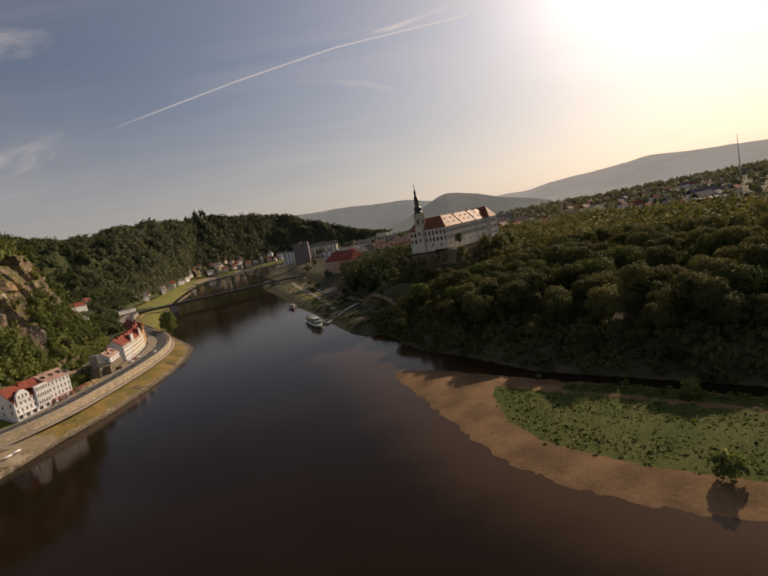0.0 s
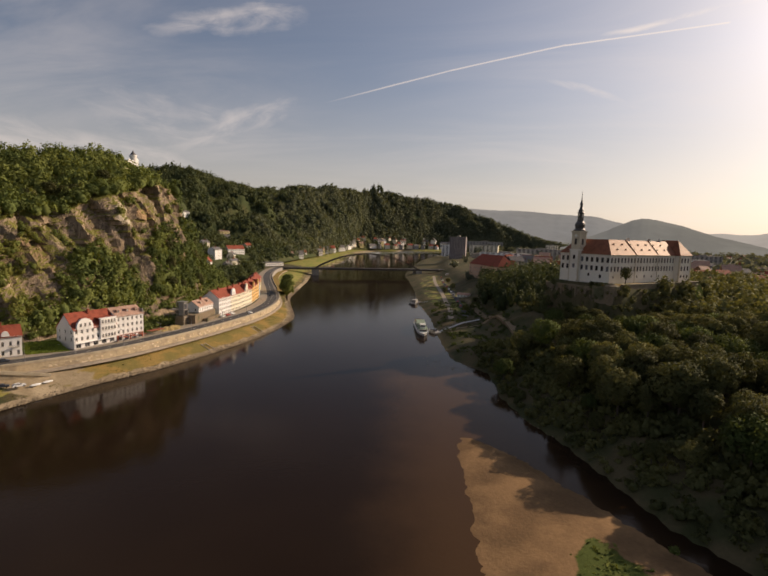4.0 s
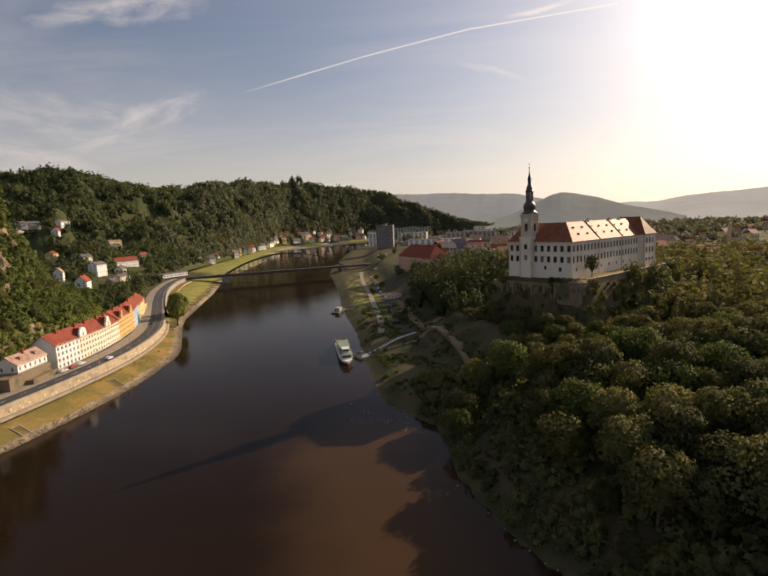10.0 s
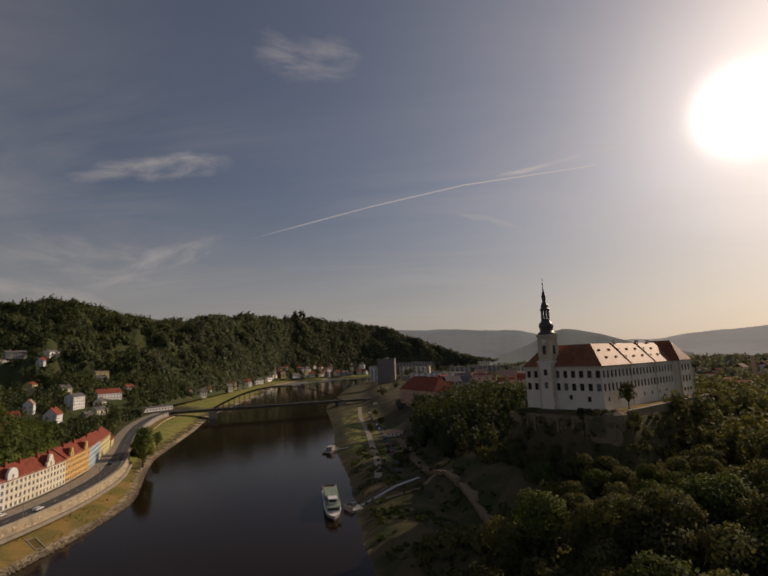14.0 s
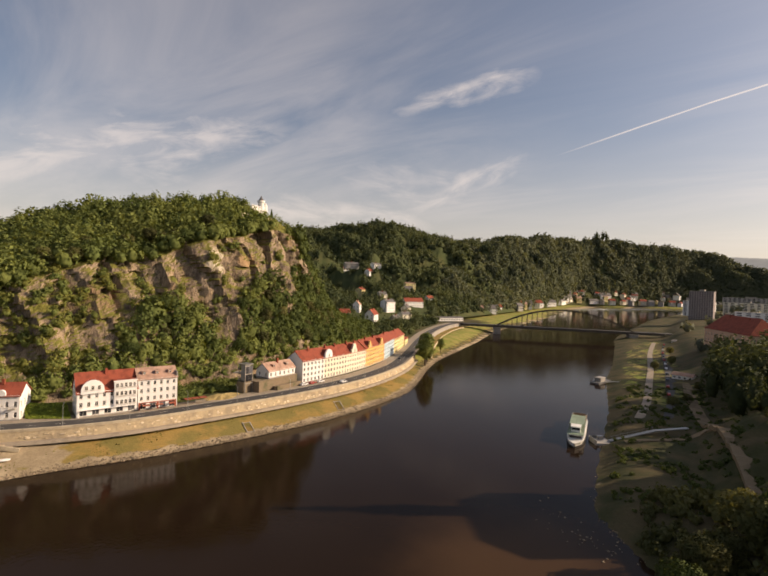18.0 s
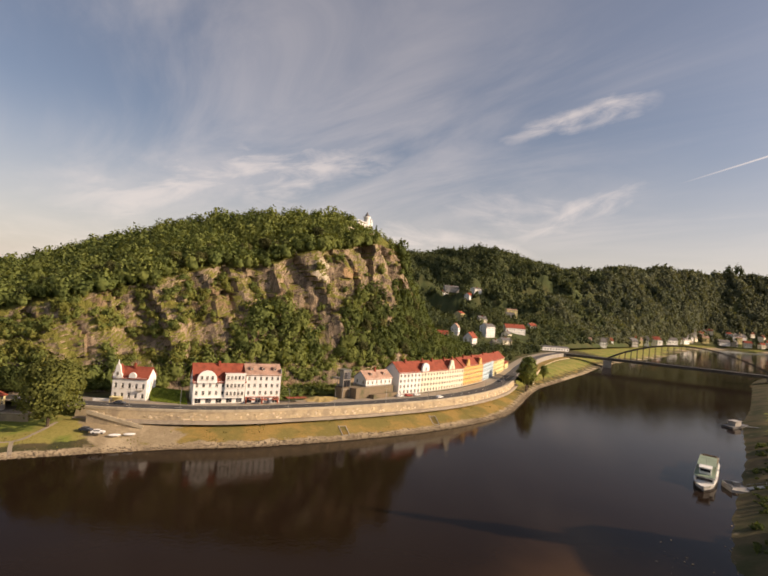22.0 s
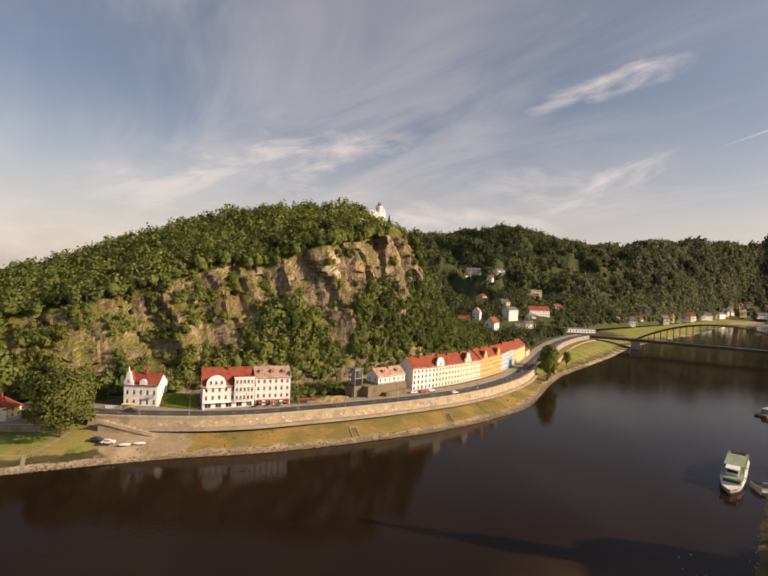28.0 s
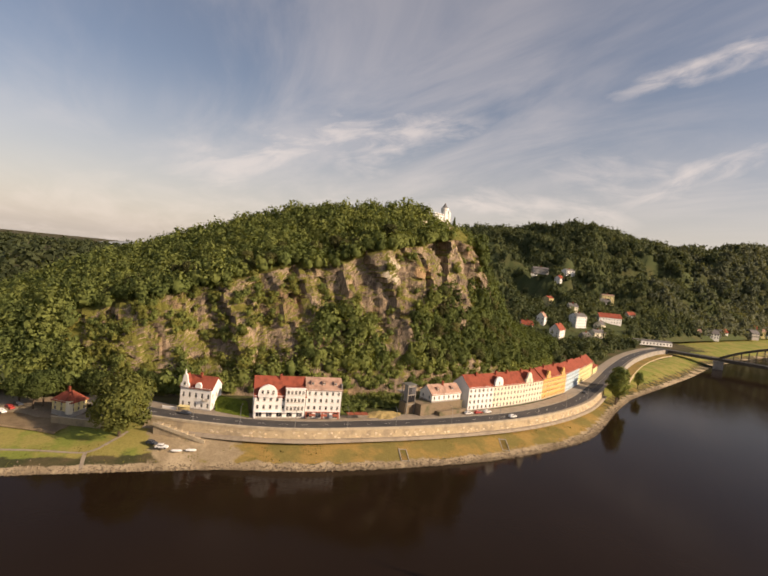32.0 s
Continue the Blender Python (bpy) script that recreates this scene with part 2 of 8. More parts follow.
M = {
    "asphalt": material("asphalt", (0.055, 0.053, 0.052), 0.85, 0.25, 0.12, 3.0, 0.1, other=(0.075, 0.07, 0.066)),
    "paving": material("paving", (0.30, 0.25, 0.19), 0.9, 0.2, 0.3, 2.0, 0.1),
    "kerb": material("kerb", (0.36, 0.33, 0.28), 0.9, 0.2, 0.5, 4.0, 0.1),
    "wall_stone": material("wall_stone", (0.50, 0.40, 0.26), 0.92, 0.35, 0.25, 1.2, 0.5, other=(0.36, 0.29, 0.2), island=0.5, rand=0.5),
    "coping": material("coping", (0.46, 0.39, 0.28), 0.9, 0.2, 0.3, 2.0, 0.2),
    "dry_grass": material("dry_grass", (0.25, 0.17, 0.06), 0.95, 0.35, 0.09, 1.1, 0.3, other=(0.16, 0.14, 0.045), spec=0.1),
    "grass": material("grass", (0.09, 0.125, 0.022), 0.95, 0.35, 0.07, 0.9, 0.3, other=(0.16, 0.13, 0.04), spec=0.1),
    "ground": material("ground", (0.07, 0.075, 0.03), 0.95, 0.4, 0.03, 0.5, 0.3, other=(0.13, 0.10, 0.05), spec=0.1),
    "undergrowth": material("undergrowth", (0.06, 0.075, 0.03), 0.95, 0.35, 0.02, 0.4, 0.3, other=(0.085, 0.085, 0.036), spec=0.1),
    "gravel": material("gravel", (0.24, 0.18, 0.11), 0.95, 0.35, 0.12, 2.2, 0.4, other=(0.17, 0.125, 0.075), spec=0.15),
    "sand": material("sand", (0.30, 0.19, 0.10), 0.9, 0.3, 0.09, 1.6, 0.3, other=(0.20, 0.125, 0.065), spec=0.2),
    "white": material("white_render", (0.82, 0.80, 0.77), 0.85, 0.08, 0.15, 2.0, 0.05),
    "cream": material("cream_render", (0.80, 0.73, 0.57), 0.85, 0.08, 0.2, 2.0, 0.05),
    "orange": material("orange_render", (0.72, 0.43, 0.14), 0.85, 0.1, 0.2, 2.0, 0.05),
    "blue": material("blue_render", (0.45, 0.58, 0.66), 0.85, 0.1, 0.2, 2.0, 0.05),
    "yellow": material("yellow_render", (0.72, 0.61, 0.30), 0.85, 0.1, 0.2, 2.0, 0.05),
    "pink": material("pink_render", (0.62, 0.40, 0.28), 0.85, 0.1, 0.2, 2.0, 0.05),
    "grey": material("grey_render", (0.36, 0.34, 0.31), 0.88, 0.2, 0.2, 2.0, 0.08),
    "dark_grey": material("dark_grey_render", (0.12, 0.12, 0.12), 0.8, 0.2, 0.3, 2.0, 0.05),
    "castle": material("castle_render", (0.72, 0.67, 0.58), 0.88, 0.12, 0.08, 1.2, 0.06, other=(0.62, 0.56, 0.47)),
    "castle_stone": material("castle_stone", (0.58, 0.50, 0.37), 0.9, 0.2, 0.2, 1.5, 0.15),
    "roof_red": striped("roof_red", (0.29, 0.075, 0.045), (0.15, 0.045, 0.03), 0.35),
    "roof_pale": striped("roof_pale", (0.44, 0.28, 0.21), (0.26, 0.17, 0.13), 0.35),
    "roof_castle": striped("roof_castle", (0.23, 0.085, 0.048), (0.17, 0.062, 0.036), 0.4, 0.6),
    "roof_grey": striped("roof_grey", (0.16, 0.15, 0.145), (0.09, 0.09, 0.09), 0.4),
    "copper": material("tower_copper", (0.055, 0.05, 0.045), 0.45, 0.3, 0.6, 3.0, 0.1, spec=0.6),
    "steel": material("bridge_steel", (0.10, 0.085, 0.065), 0.6, 0.25, 0.2, 2.0, 0.1, spec=0.2),
    "concrete": material("concrete", (0.32, 0.29, 0.25), 0.9, 0.25, 0.15, 1.5, 0.15),
    "frame": material("window_frame", (0.72, 0.69, 0.62), 0.6, 0.05, 1, 5, 0.0),
    "brown": material("brown_frame", (0.14, 0.07, 0.04), 0.7, 0.1, 1, 5, 0.0),
    "masonry": material("rough_masonry", (0.21, 0.16, 0.105), 0.95, 0.4, 0.12, 1.3, 0.5, other=(0.10, 0.10, 0.05)),
    "sill": material("window_sill", (0.55, 0.50, 0.42), 0.85, 0.1, 1, 5, 0.0),
    "rust": material("rust_red_paint", (0.33, 0.09, 0.05), 0.75, 0.2, 0.5, 3, 0.05),
    "boat_white": material("boat_paint", (0.78, 0.77, 0.73), 0.45, 0.1, 0.3, 3, 0.02),
    "boat_deck": material("boat_deck", (0.23, 0.30, 0.22), 0.8, 0.2, 0.3, 3, 0.05),
    "black": material("black_paint", (0.03, 0.03, 0.03), 0.6, 0.1, 0.5, 4, 0.0),
    "bark": material("bark", (0.11, 0.08, 0.055), 0.95, 0.3, 0.6, 4, 0.4),
    "metal": material("grey_metal", (0.35, 0.35, 0.34), 0.45, 0.1, 1, 5, 0.0, metal=0.7),
    "car_white": material("car_white", (0.75, 0.75, 0.74), 0.3, 0.05, 1, 5, 0.0),
    "car_dark": material("car_dark", (0.05, 0.06, 0.08), 0.3, 0.1, 1, 5, 0.0),
    "car_red": material("car_red", (0.4, 0.05, 0.04), 0.3, 0.1, 1, 5, 0.0),
    "wood": material("wood", (0.28, 0.2, 0.12), 0.85, 0.25, 0.8, 5, 0.1),
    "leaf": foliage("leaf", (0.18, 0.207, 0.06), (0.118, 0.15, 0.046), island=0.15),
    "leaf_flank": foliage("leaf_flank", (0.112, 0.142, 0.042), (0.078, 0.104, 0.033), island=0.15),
    "leaf_east": foliage("leaf_east", (0.135, 0.132, 0.05), (0.078, 0.084, 0.034), 0.05, 0.2, 0.5),
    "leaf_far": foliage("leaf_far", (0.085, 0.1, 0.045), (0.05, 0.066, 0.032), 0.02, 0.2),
    # ridge and plain: paler, greyer, with the haze of distance put into the colour
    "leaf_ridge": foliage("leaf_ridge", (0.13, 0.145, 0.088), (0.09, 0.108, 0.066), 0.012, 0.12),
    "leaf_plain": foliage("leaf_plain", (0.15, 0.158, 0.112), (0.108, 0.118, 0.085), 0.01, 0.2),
    "leaf_dark": foliage("leaf_dark", (0.07, 0.095, 0.03), (0.09, 0.115, 0.034)),
    "leaf_yellow": foliage("leaf_yellow", (0.16, 0.162, 0.042), (0.125, 0.135, 0.036)),
    "leaf_meadow": foliage("leaf_meadow", (0.2, 0.215, 0.058), (0.15, 0.17, 0.05), 0.2),
    "haze_hill": material("haze_hill", (0.16, 0.18, 0.17), 1.0, 0.25, 0.004, 0.02, 0.0, spec=0.0),
}


def glass(name, tint):
    m = bpy.data.materials.new(name)
    m.use_nodes = True
    k = Nodes(m.node_tree)
    p = m.node_tree.nodes["Principled BSDF"]
    pos = k.add("ShaderNodeNewGeometry").outputs["Position"]
    r = k.add("ShaderNodeObjectInfo").outputs["Random"]
    m.node_tree.links.new(k.mix(k.math("POWER", r, 4), tint, tuple(c * 5 + 0.05 for c in tint)), p.inputs["Base Color"])
    p.inputs["Roughness"].default_value, p.inputs["IOR"].default_value = 0.08, 1.35
    b = k.add("ShaderNodeBump")
    b.inputs["Strength"].default_value = 0.06
    m.node_tree.links.new(k.noise(pos, 0.8, 2), b.inputs["Height"])
    m.node_tree.links.new(b.outputs[0], p.inputs["Normal"])
    return m


M["glass"] = glass("window_glass", (0.025, 0.025, 0.028))


def water_material():
    """Silty brown water; the bed shows through where it is shallow (mesh attribute depth)."""
    m = bpy.data.materials.new("river_water")
    m.use_nodes = True
    k = Nodes(m.node_tree)
    p = m.node_tree.nodes["Principled BSDF"]
    pos = k.add("ShaderNodeNewGeometry").outputs["Position"]
    a = k.add("ShaderNodeAttribute", attribute_name="depth")
    shallow = k.span(k.math("MULTIPLY_ADD", k.math("SUBTRACT", k.noise(pos, 0.06, 5), 0.5), 0.5, a.outputs["Fac"]), 0.1, 0.95, (1, 0))
    deep = k.mix(k.span(k.noise(pos, 0.012, 3), 0.35, 0.65), (0.0155, 0.0092, 0.0054), (0.0195, 0.0118, 0.0069))
    m.node_tree.links.new(k.mix(shallow, deep, (0.06, 0.034, 0.017)), p.inputs["Base Color"])
    p.inputs["Roughness"].default_value, p.inputs["IOR"].default_value = 0.045, 1.3
    p.inputs["Specular IOR Level"].default_value = 0.13
    b = k.add("ShaderNodeBump")
    b.inputs["Strength"].default_value, b.inputs["Distance"].default_value = 0.06, 0.4
    rip = k.math("ADD", k.noise(pos, 0.9, 3), k.math("MULTIPLY", k.noise(pos, 0.16, 3), 1.5))
    m.node_tree.links.new(rip, b.inputs["Height"])
    m.node_tree.links.new(b.outputs[0], p.inputs["Normal"])
    return m


M["water"] = water_material()


def zoned(name, attribute, zones, base):
    """Ground of several covers, mixed by the four channels of a mesh attribute with ragged borders. zones: (channel, colour, second colour)."""
    m = bpy.data.materials.new(name)
    m.use_nodes = True
    k = Nodes(m.node_tree)
    p = m.node_tree.nodes["Principled BSDF"]
    pos = k.add("ShaderNodeNewGeometry").outputs["Position"]
    a = k.add("ShaderNodeAttribute", attribute_name=attribute)
    sep = k.add("ShaderNodeSeparateColor")
    m.node_tree.links.new(a.outputs["Color"], sep.inputs[0])
    chan = [*sep.outputs, a.outputs["Alpha"]]
    broad, grain, edge = k.noise(pos, 0.07, 5), k.noise(pos, 1.1, 5, 0.65), k.noise(pos, 0.22, 5, 0.6)
    ragged = k.math("MULTIPLY", k.math("SUBTRACT", edge, 0.5), 1.1)
    col = k.mix(k.span(broad, 0.38, 0.62), *base)
    for c, one, two in zones:
        w = k.span(k.math("ADD", chan[c], ragged), 0.38, 0.62)
        col = k.mix(w, col, k.mix(k.span(k.math("ADD", broad, k.math("MULTIPLY", ragged, 0.35)), 0.4, 0.6), one, two))
    g = k.math("MULTIPLY_ADD", k.math("SUBTRACT", grain, 0.5), 0.7, 1.0)
    s = k.vec("SCALE", col)
    m.node_tree.links.new(g, s.node.inputs["Scale"])
    m.node_tree.links.new(s, p.inputs["Base Color"])
    p.inputs["Roughness"].default_value, p.inputs["Specular IOR Level"].default_value = 0.95, 0.12
    b = k.add("ShaderNodeBump")
    b.inputs["Strength"].default_value, b.inputs["Distance"].default_value = 0.35, 0.4
    m.node_tree.links.new(grain, b.inputs["Height"])
    m.node_tree.links.new(b.outputs[0], p.inputs["Normal"])
    return m


M["terrain"] = zoned("terrain", "cover", [
    (0, (0.30, 0.20, 0.065), (0.19, 0.155, 0.05)),
    (2, (0.18, 0.21, 0.045), (0.28, 0.24, 0.075)),
    (1, (0.40, 0.32, 0.21), (0.28, 0.22, 0.14)),
    (3, (0.32, 0.27, 0.20), (0.26, 0.2, 0.14))], ((0.052, 0.056, 0.024), (0.10, 0.08, 0.042)))
M["bar"] = zoned("bar", "cover", [(0, (0.066, 0.086, 0.018), (0.095, 0.104, 0.026))], ((0.235, 0.142, 0.069), (0.15, 0.091, 0.045)))


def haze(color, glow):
    """Woods so far off that the haze before them is put in as emission."""
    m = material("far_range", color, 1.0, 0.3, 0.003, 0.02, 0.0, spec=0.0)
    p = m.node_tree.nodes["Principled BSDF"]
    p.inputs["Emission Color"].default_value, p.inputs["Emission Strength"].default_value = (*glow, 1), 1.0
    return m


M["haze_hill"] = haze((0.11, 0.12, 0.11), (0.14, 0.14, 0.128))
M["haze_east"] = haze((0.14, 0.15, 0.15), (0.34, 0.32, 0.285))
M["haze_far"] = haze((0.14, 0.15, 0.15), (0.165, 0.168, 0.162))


# ---- mesh helpers ----
def mesh_object(name, verts, faces, mats, parent=None, index=None, smooth=False):
    me = bpy.data.meshes.new(name)
    me.from_pydata([tuple(v) for v in verts], [], [tuple(f) for f in faces])
    for m in mats if isinstance(mats, (list, tuple)) else [mats]:
        me.materials.append(M[m] if isinstance(m, str) else m)
    if index is not None:
        me.polygons.foreach_set("material_index", np.asarray(index, dtype=np.int32))
    if smooth:
        me.polygons.foreach_set("use_smooth", np.ones(len(me.polygons), dtype=bool))
    me.update()
    ob = new(name, me)
    if parent is not None:
        ob.parent = parent
    return ob


def part(name, bm, mat, parent, label=""):
    me = bpy.data.meshes.new(name)
    bm.to_mesh(me)
    bm.free()
    for m in mat if isinstance(mat, (list, tuple)) else [mat]:
        me.materials.append(M[m])
    ob = new(name, me)
    ob.parent = parent
    return tagged(ob, label) if label else ob


def again(ob, parent, m):
    """Another object on ob's mesh, under parent."""
    o = new(ob.name.split(".")[0], ob.data)
    o.parent = parent
    o.matrix_basis = m
    return o


def box(bm, x0, y0, z0, x1, y1, z1, mi=0):
    vs = [bm.verts.new((x, y, z)) for z in (z0, z1) for x, y in ((x0, y0), (x1, y0), (x1, y1), (x0, y1))]
    for f in ((3, 2, 1, 0), (4, 5, 6, 7), (0, 1, 5, 4), (1, 2, 6, 5), (2, 3, 7, 6), (3, 0, 4, 7)):
        bm.faces.new([vs[i] for i in f]).material_index = mi
    return vs


def boxes(*bs, bevel=0.0):
    bm = bmesh.new()
    for b in bs:
        box(bm, *b)
    if bevel:
        bmesh.ops.bevel(bm, geom=bm.edges[:], offset=bevel, segments=1, affect="EDGES")
    return bm


def lathe(profile, n=16, bm=None, at=(0, 0), square=0.0):
    """A turned body from (radius, height) pairs."""
    bm = bm or bmesh.new()
    rings = []
    for r, z in profile:
        ring = []
        for i in range(n):
            a = 2 * math.pi * (i + 0.5) / n
            ring.append(bm.verts.new((at[0] + r * math.cos(a), at[1] + r * math.sin(a), z)))
        rings.append(ring)
    for a, b in zip(rings, rings[1:]):
        for i in range(n):
            bm.faces.new((a[i], a[(i + 1) % n], b[(i + 1) % n], b[i]))
    bm.faces.new(rings[0][::-1])
    bm.faces.new(rings[-1])
    return bm


def tube(bm, a, b, r0, r1=None, n=6):
    a, b = Vector(a), Vector(b)
    r1 = r0 if r1 is None else r1
    q = (b - a).to_track_quat("Z", "Y")
    ra = [bm.verts.new(a + q @ Vector((r0 * math.cos(6.2832 * i / n), r0 * math.sin(6.2832 * i / n), 0))) for i in range(n)]
    rb = [bm.verts.new(b + q @ Vector((r1 * math.cos(6.2832 * i / n), r1 * math.sin(6.2832 * i / n), 0))) for i in range(n)]
    for i in range(n):
        bm.faces.new((ra[i], ra[(i + 1) % n], rb[(i + 1) % n], rb[i]))
    bm.faces.new(ra[::-1])
    bm.faces.new(rb)


def bar(bm, a, b, w, h):
    """A straight beam of width w and height h."""
    a, b = Vector(a), Vector(b)
    d = (b - a).normalized()
    s = d.cross(Vector((0, 0, 1)))
    s = s.normalized() if s.length > 1e-3 else Vector((1, 0, 0))
    u = s.cross(d)
    vs = [bm.verts.new(p + s * (sx * w / 2) + u * (sz * h / 2)) for p in (a, b) for sx, sz in ((-1, -1), (1, -1), (1, 1), (-1, 1))]
    for f in ((3, 2, 1, 0), (4, 5, 6, 7), (0, 1, 5, 4), (1, 2, 6, 5), (2, 3, 7, 6), (3, 0, 4, 7)):
        bm.faces.new([vs[i] for i in f])


def empty(name, label, category, at=None, group="", kind=""):
    ob = new(name)
    if at is not None:
        ob.matrix_basis = at
    return tagged(ob, label, category, group, kind)


def smooth_line(pts, step):
    """A curve through the points (Catmull-Rom), at even steps."""
    p = [Vector(q).to_3d() if len(q) == 3 else Vector((q[0], q[1], 0)) for q in pts]
    p = [2 * p[0] - p[1]] + p + [2 * p[-1] - p[-2]]
    fine = []
    for i in range(1, len(p) - 2):
        for j in range(20):
            t = j / 20
            a, b, c, d = p[i - 1], p[i], p[i + 1], p[i + 2]
            fine.append(0.5 * ((2 * b) + (c - a) * t + (2 * a - 5 * b + 4 * c - d) * t * t + (3 * b - a - 3 * c + d) * t ** 3))
    fine.append(p[-2])
    s = [0.0]
    for a, b in zip(fine, fine[1:]):
        s.append(s[-1] + (b - a).length)
    n = max(2, int(round(s[-1] / step)) + 1)
    q = np.linspace(0, s[-1], n)
    arr = np.array([tuple(v) for v in fine])
    return np.stack([np.interp(q, s, arr[:, i]) for i in range(3)], 1)


def side(line):
    """Unit vectors to the left of a line, in plan."""
    d = np.gradient(line[:, :2], axis=0)
    d /= np.linalg.norm(d, axis=1, keepdims=True)
    return np.stack([-d[:, 1], d[:, 0]], 1)


def sweep(name, line, section, mats, index=None, parent=None, smooth=False, z=None):
    """A section of (offset to the left, height) pairs drawn along a line; heights add to the line's own."""
    n = side(line)
    m = len(section)
    verts = []
    for p, s in zip(line, n):
        for o, h in section:
            verts.append((p[0] + s[0] * o, p[1] + s[1] * o, p[2] + h))
    faces, idx = [], []
    for i in range(len(line) - 1):
        for j in range(m - 1):
            a = i * m + j
            faces.append((a, a + m, a + m + 1, a + 1))
            idx.append(index[j] if index else 0)
    return mesh_object(name, verts, faces, mats, parent, idx, smooth)


def fbm(x, y, scale, octaves=4, seed=0.0):
    """Cheap smooth noise on arrays, about -1 to 1."""
    out, amp, total = 0, 1.0, 0
    rng = np.random.RandomState(int(seed) + 5)
    for o in range(octaves):
        f = (2.03 ** o) / scale
        a, b, c, d = rng.uniform(0, 6.28, 4)
        th = rng.uniform(0, 6.28)
        u, v = x * math.cos(th) + y * math.sin(th), -x * math.sin(th) + y * math.cos(th)
        out = out + amp * (np.sin(u * f * 6.28 + a + 1.3 * np.sin(v * f * 4.1 + b)) * np.sin(v * f * 6.28 + c + 1.1 * np.sin(u * f * 5.3 + d)))
        total += amp
        amp *= 0.55
    return out / total * 1.4


def seg_distance(px, py, line):
    """Distance to a polyline, and the sign of the side (+ left), on arrays."""
    best = np.full(px.shape, 1e9)
    sign = np.ones(px.shape)
    for a, b in zip(line[:-1], line[1:]):
        dx, dy = b[0] - a[0], b[1] - a[1]
        t = np.clip(((px - a[0]) * dx + (py - a[1]) * dy) / (dx * dx + dy * dy), 0, 1)
        qx, qy = px - a[0] - t * dx, py - a[1] - t * dy
        d = np.hypot(qx, qy)
        s = np.where(dx * qy - dy * qx >= 0, 1.0, -1.0)
        m = d < best
        best, sign = np.where(m, d, best), np.where(m, s, sign)
    return best * sign


def smoothstep(x, a, b):
    t = np.clip((x - a) / (b - a), 0, 1)
    return t * t * (3 - 2 * t)

# ---- the plan: lines of the river and its banks, from south to north ----
WEST_WATER = [(-150, -400), (-130, 150), (-112, 300), (-98, 354), (-90, 390), (-84, 415), (-73, 447), (-66, 480), (-61, 517), (-61, 550), (-66, 588), (-80, 622), (-97, 658), (-113, 698), (-131, 768), (-152, 850), (-186, 960), (-208, 1080), (-228, 1250), (-300, 1600), (-345, 1900), (-200, 2250), (60, 2420), (700, 2500)]
EAST_WATER = [(700, -300), (330, 170), (162, 313), (134, 347), (116, 369), (99, 411), (89, 429), (81, 452), (77, 485), (58, 507), (50, 540), (44, 572), (33, 632), (10, 725), (-2, 800), (-28, 930), (-50, 1030), (-65, 1200), (-85, 1550), (-75, 1850), (40, 2050), (700, 2200)]
ROAD_EDGE = [(-145, 368, 8), (-130, 383, 8.6), (-116, 396, 9), (-99, 423, 9), (-89.5, 446, 9), (-84.5, 470, 9), (-80.5, 495, 9), (-78, 520, 9), (-77, 548, 9), (-79, 573, 9), (-84.5, 600, 9), (-93, 626, 9), (-106, 654, 9.3), (-125, 692, 9.8), (-150, 740, 10.2), (-183, 810, 10.5), (-208, 880, 10.8), (-218, 925, 11)]
CASTLE = Vector((141.7, 547.7, 41.0))
CASTLE_F, CASTLE_L = Vector((-0.67, 0.7424, 0)), Vector((0.7424, 0.67, 0))

BAR_OUT = [(60, 414), (66, 396), (70, 375), (73, 350), (76, 328), (80, 309), (88, 291), (101, 277), (112, 267), (140, 240), (190, 195)]
BAR_IN = [(215, 225), (180, 277), (155, 306), (141, 324), (128, 340), (112, 359), (101, 374), (92, 384), (80, 400), (68, 416)]


GLADE = (214, 588)


def glade_distance(x, y):
    """Below 1 on the grassy clearing behind the castle."""
    dx, dy = x - GLADE[0], y - GLADE[1]
    return np.hypot((0.58 * dx + 0.81 * dy) / 42, (0.81 * dx - 0.58 * dy) / 10)


def polygon_distance(px, py, poly):
    """Distance to a closed line: positive inside."""
    d = np.abs(seg_distance(px, py, poly + poly[:1]))
    inside = np.zeros(px.shape, bool)
    for (ax, ay), (bx, by) in zip(poly, poly[1:] + poly[:1]):
        c = ((ay > py) != (by > py)) & (px < (bx - ax) * (py - ay) / (by - ay + 1e-12) + ax)
        inside ^= c
    return np.where(inside, d, -d)


def castle_distance(px, py):
    """Distance outside the castle's block."""
    dx, dy = px - CASTLE.x, py - CASTLE.y
    u = dx * CASTLE_F.x + dy * CASTLE_F.y
    w = dx * CASTLE_L.x + dy * CASTLE_L.y
    ou = np.maximum(np.maximum(-9 - u, u - 37), 0)
    ow = np.maximum(np.maximum(-6 - w, w - 84), 0)
    return np.hypot(ou, ow)


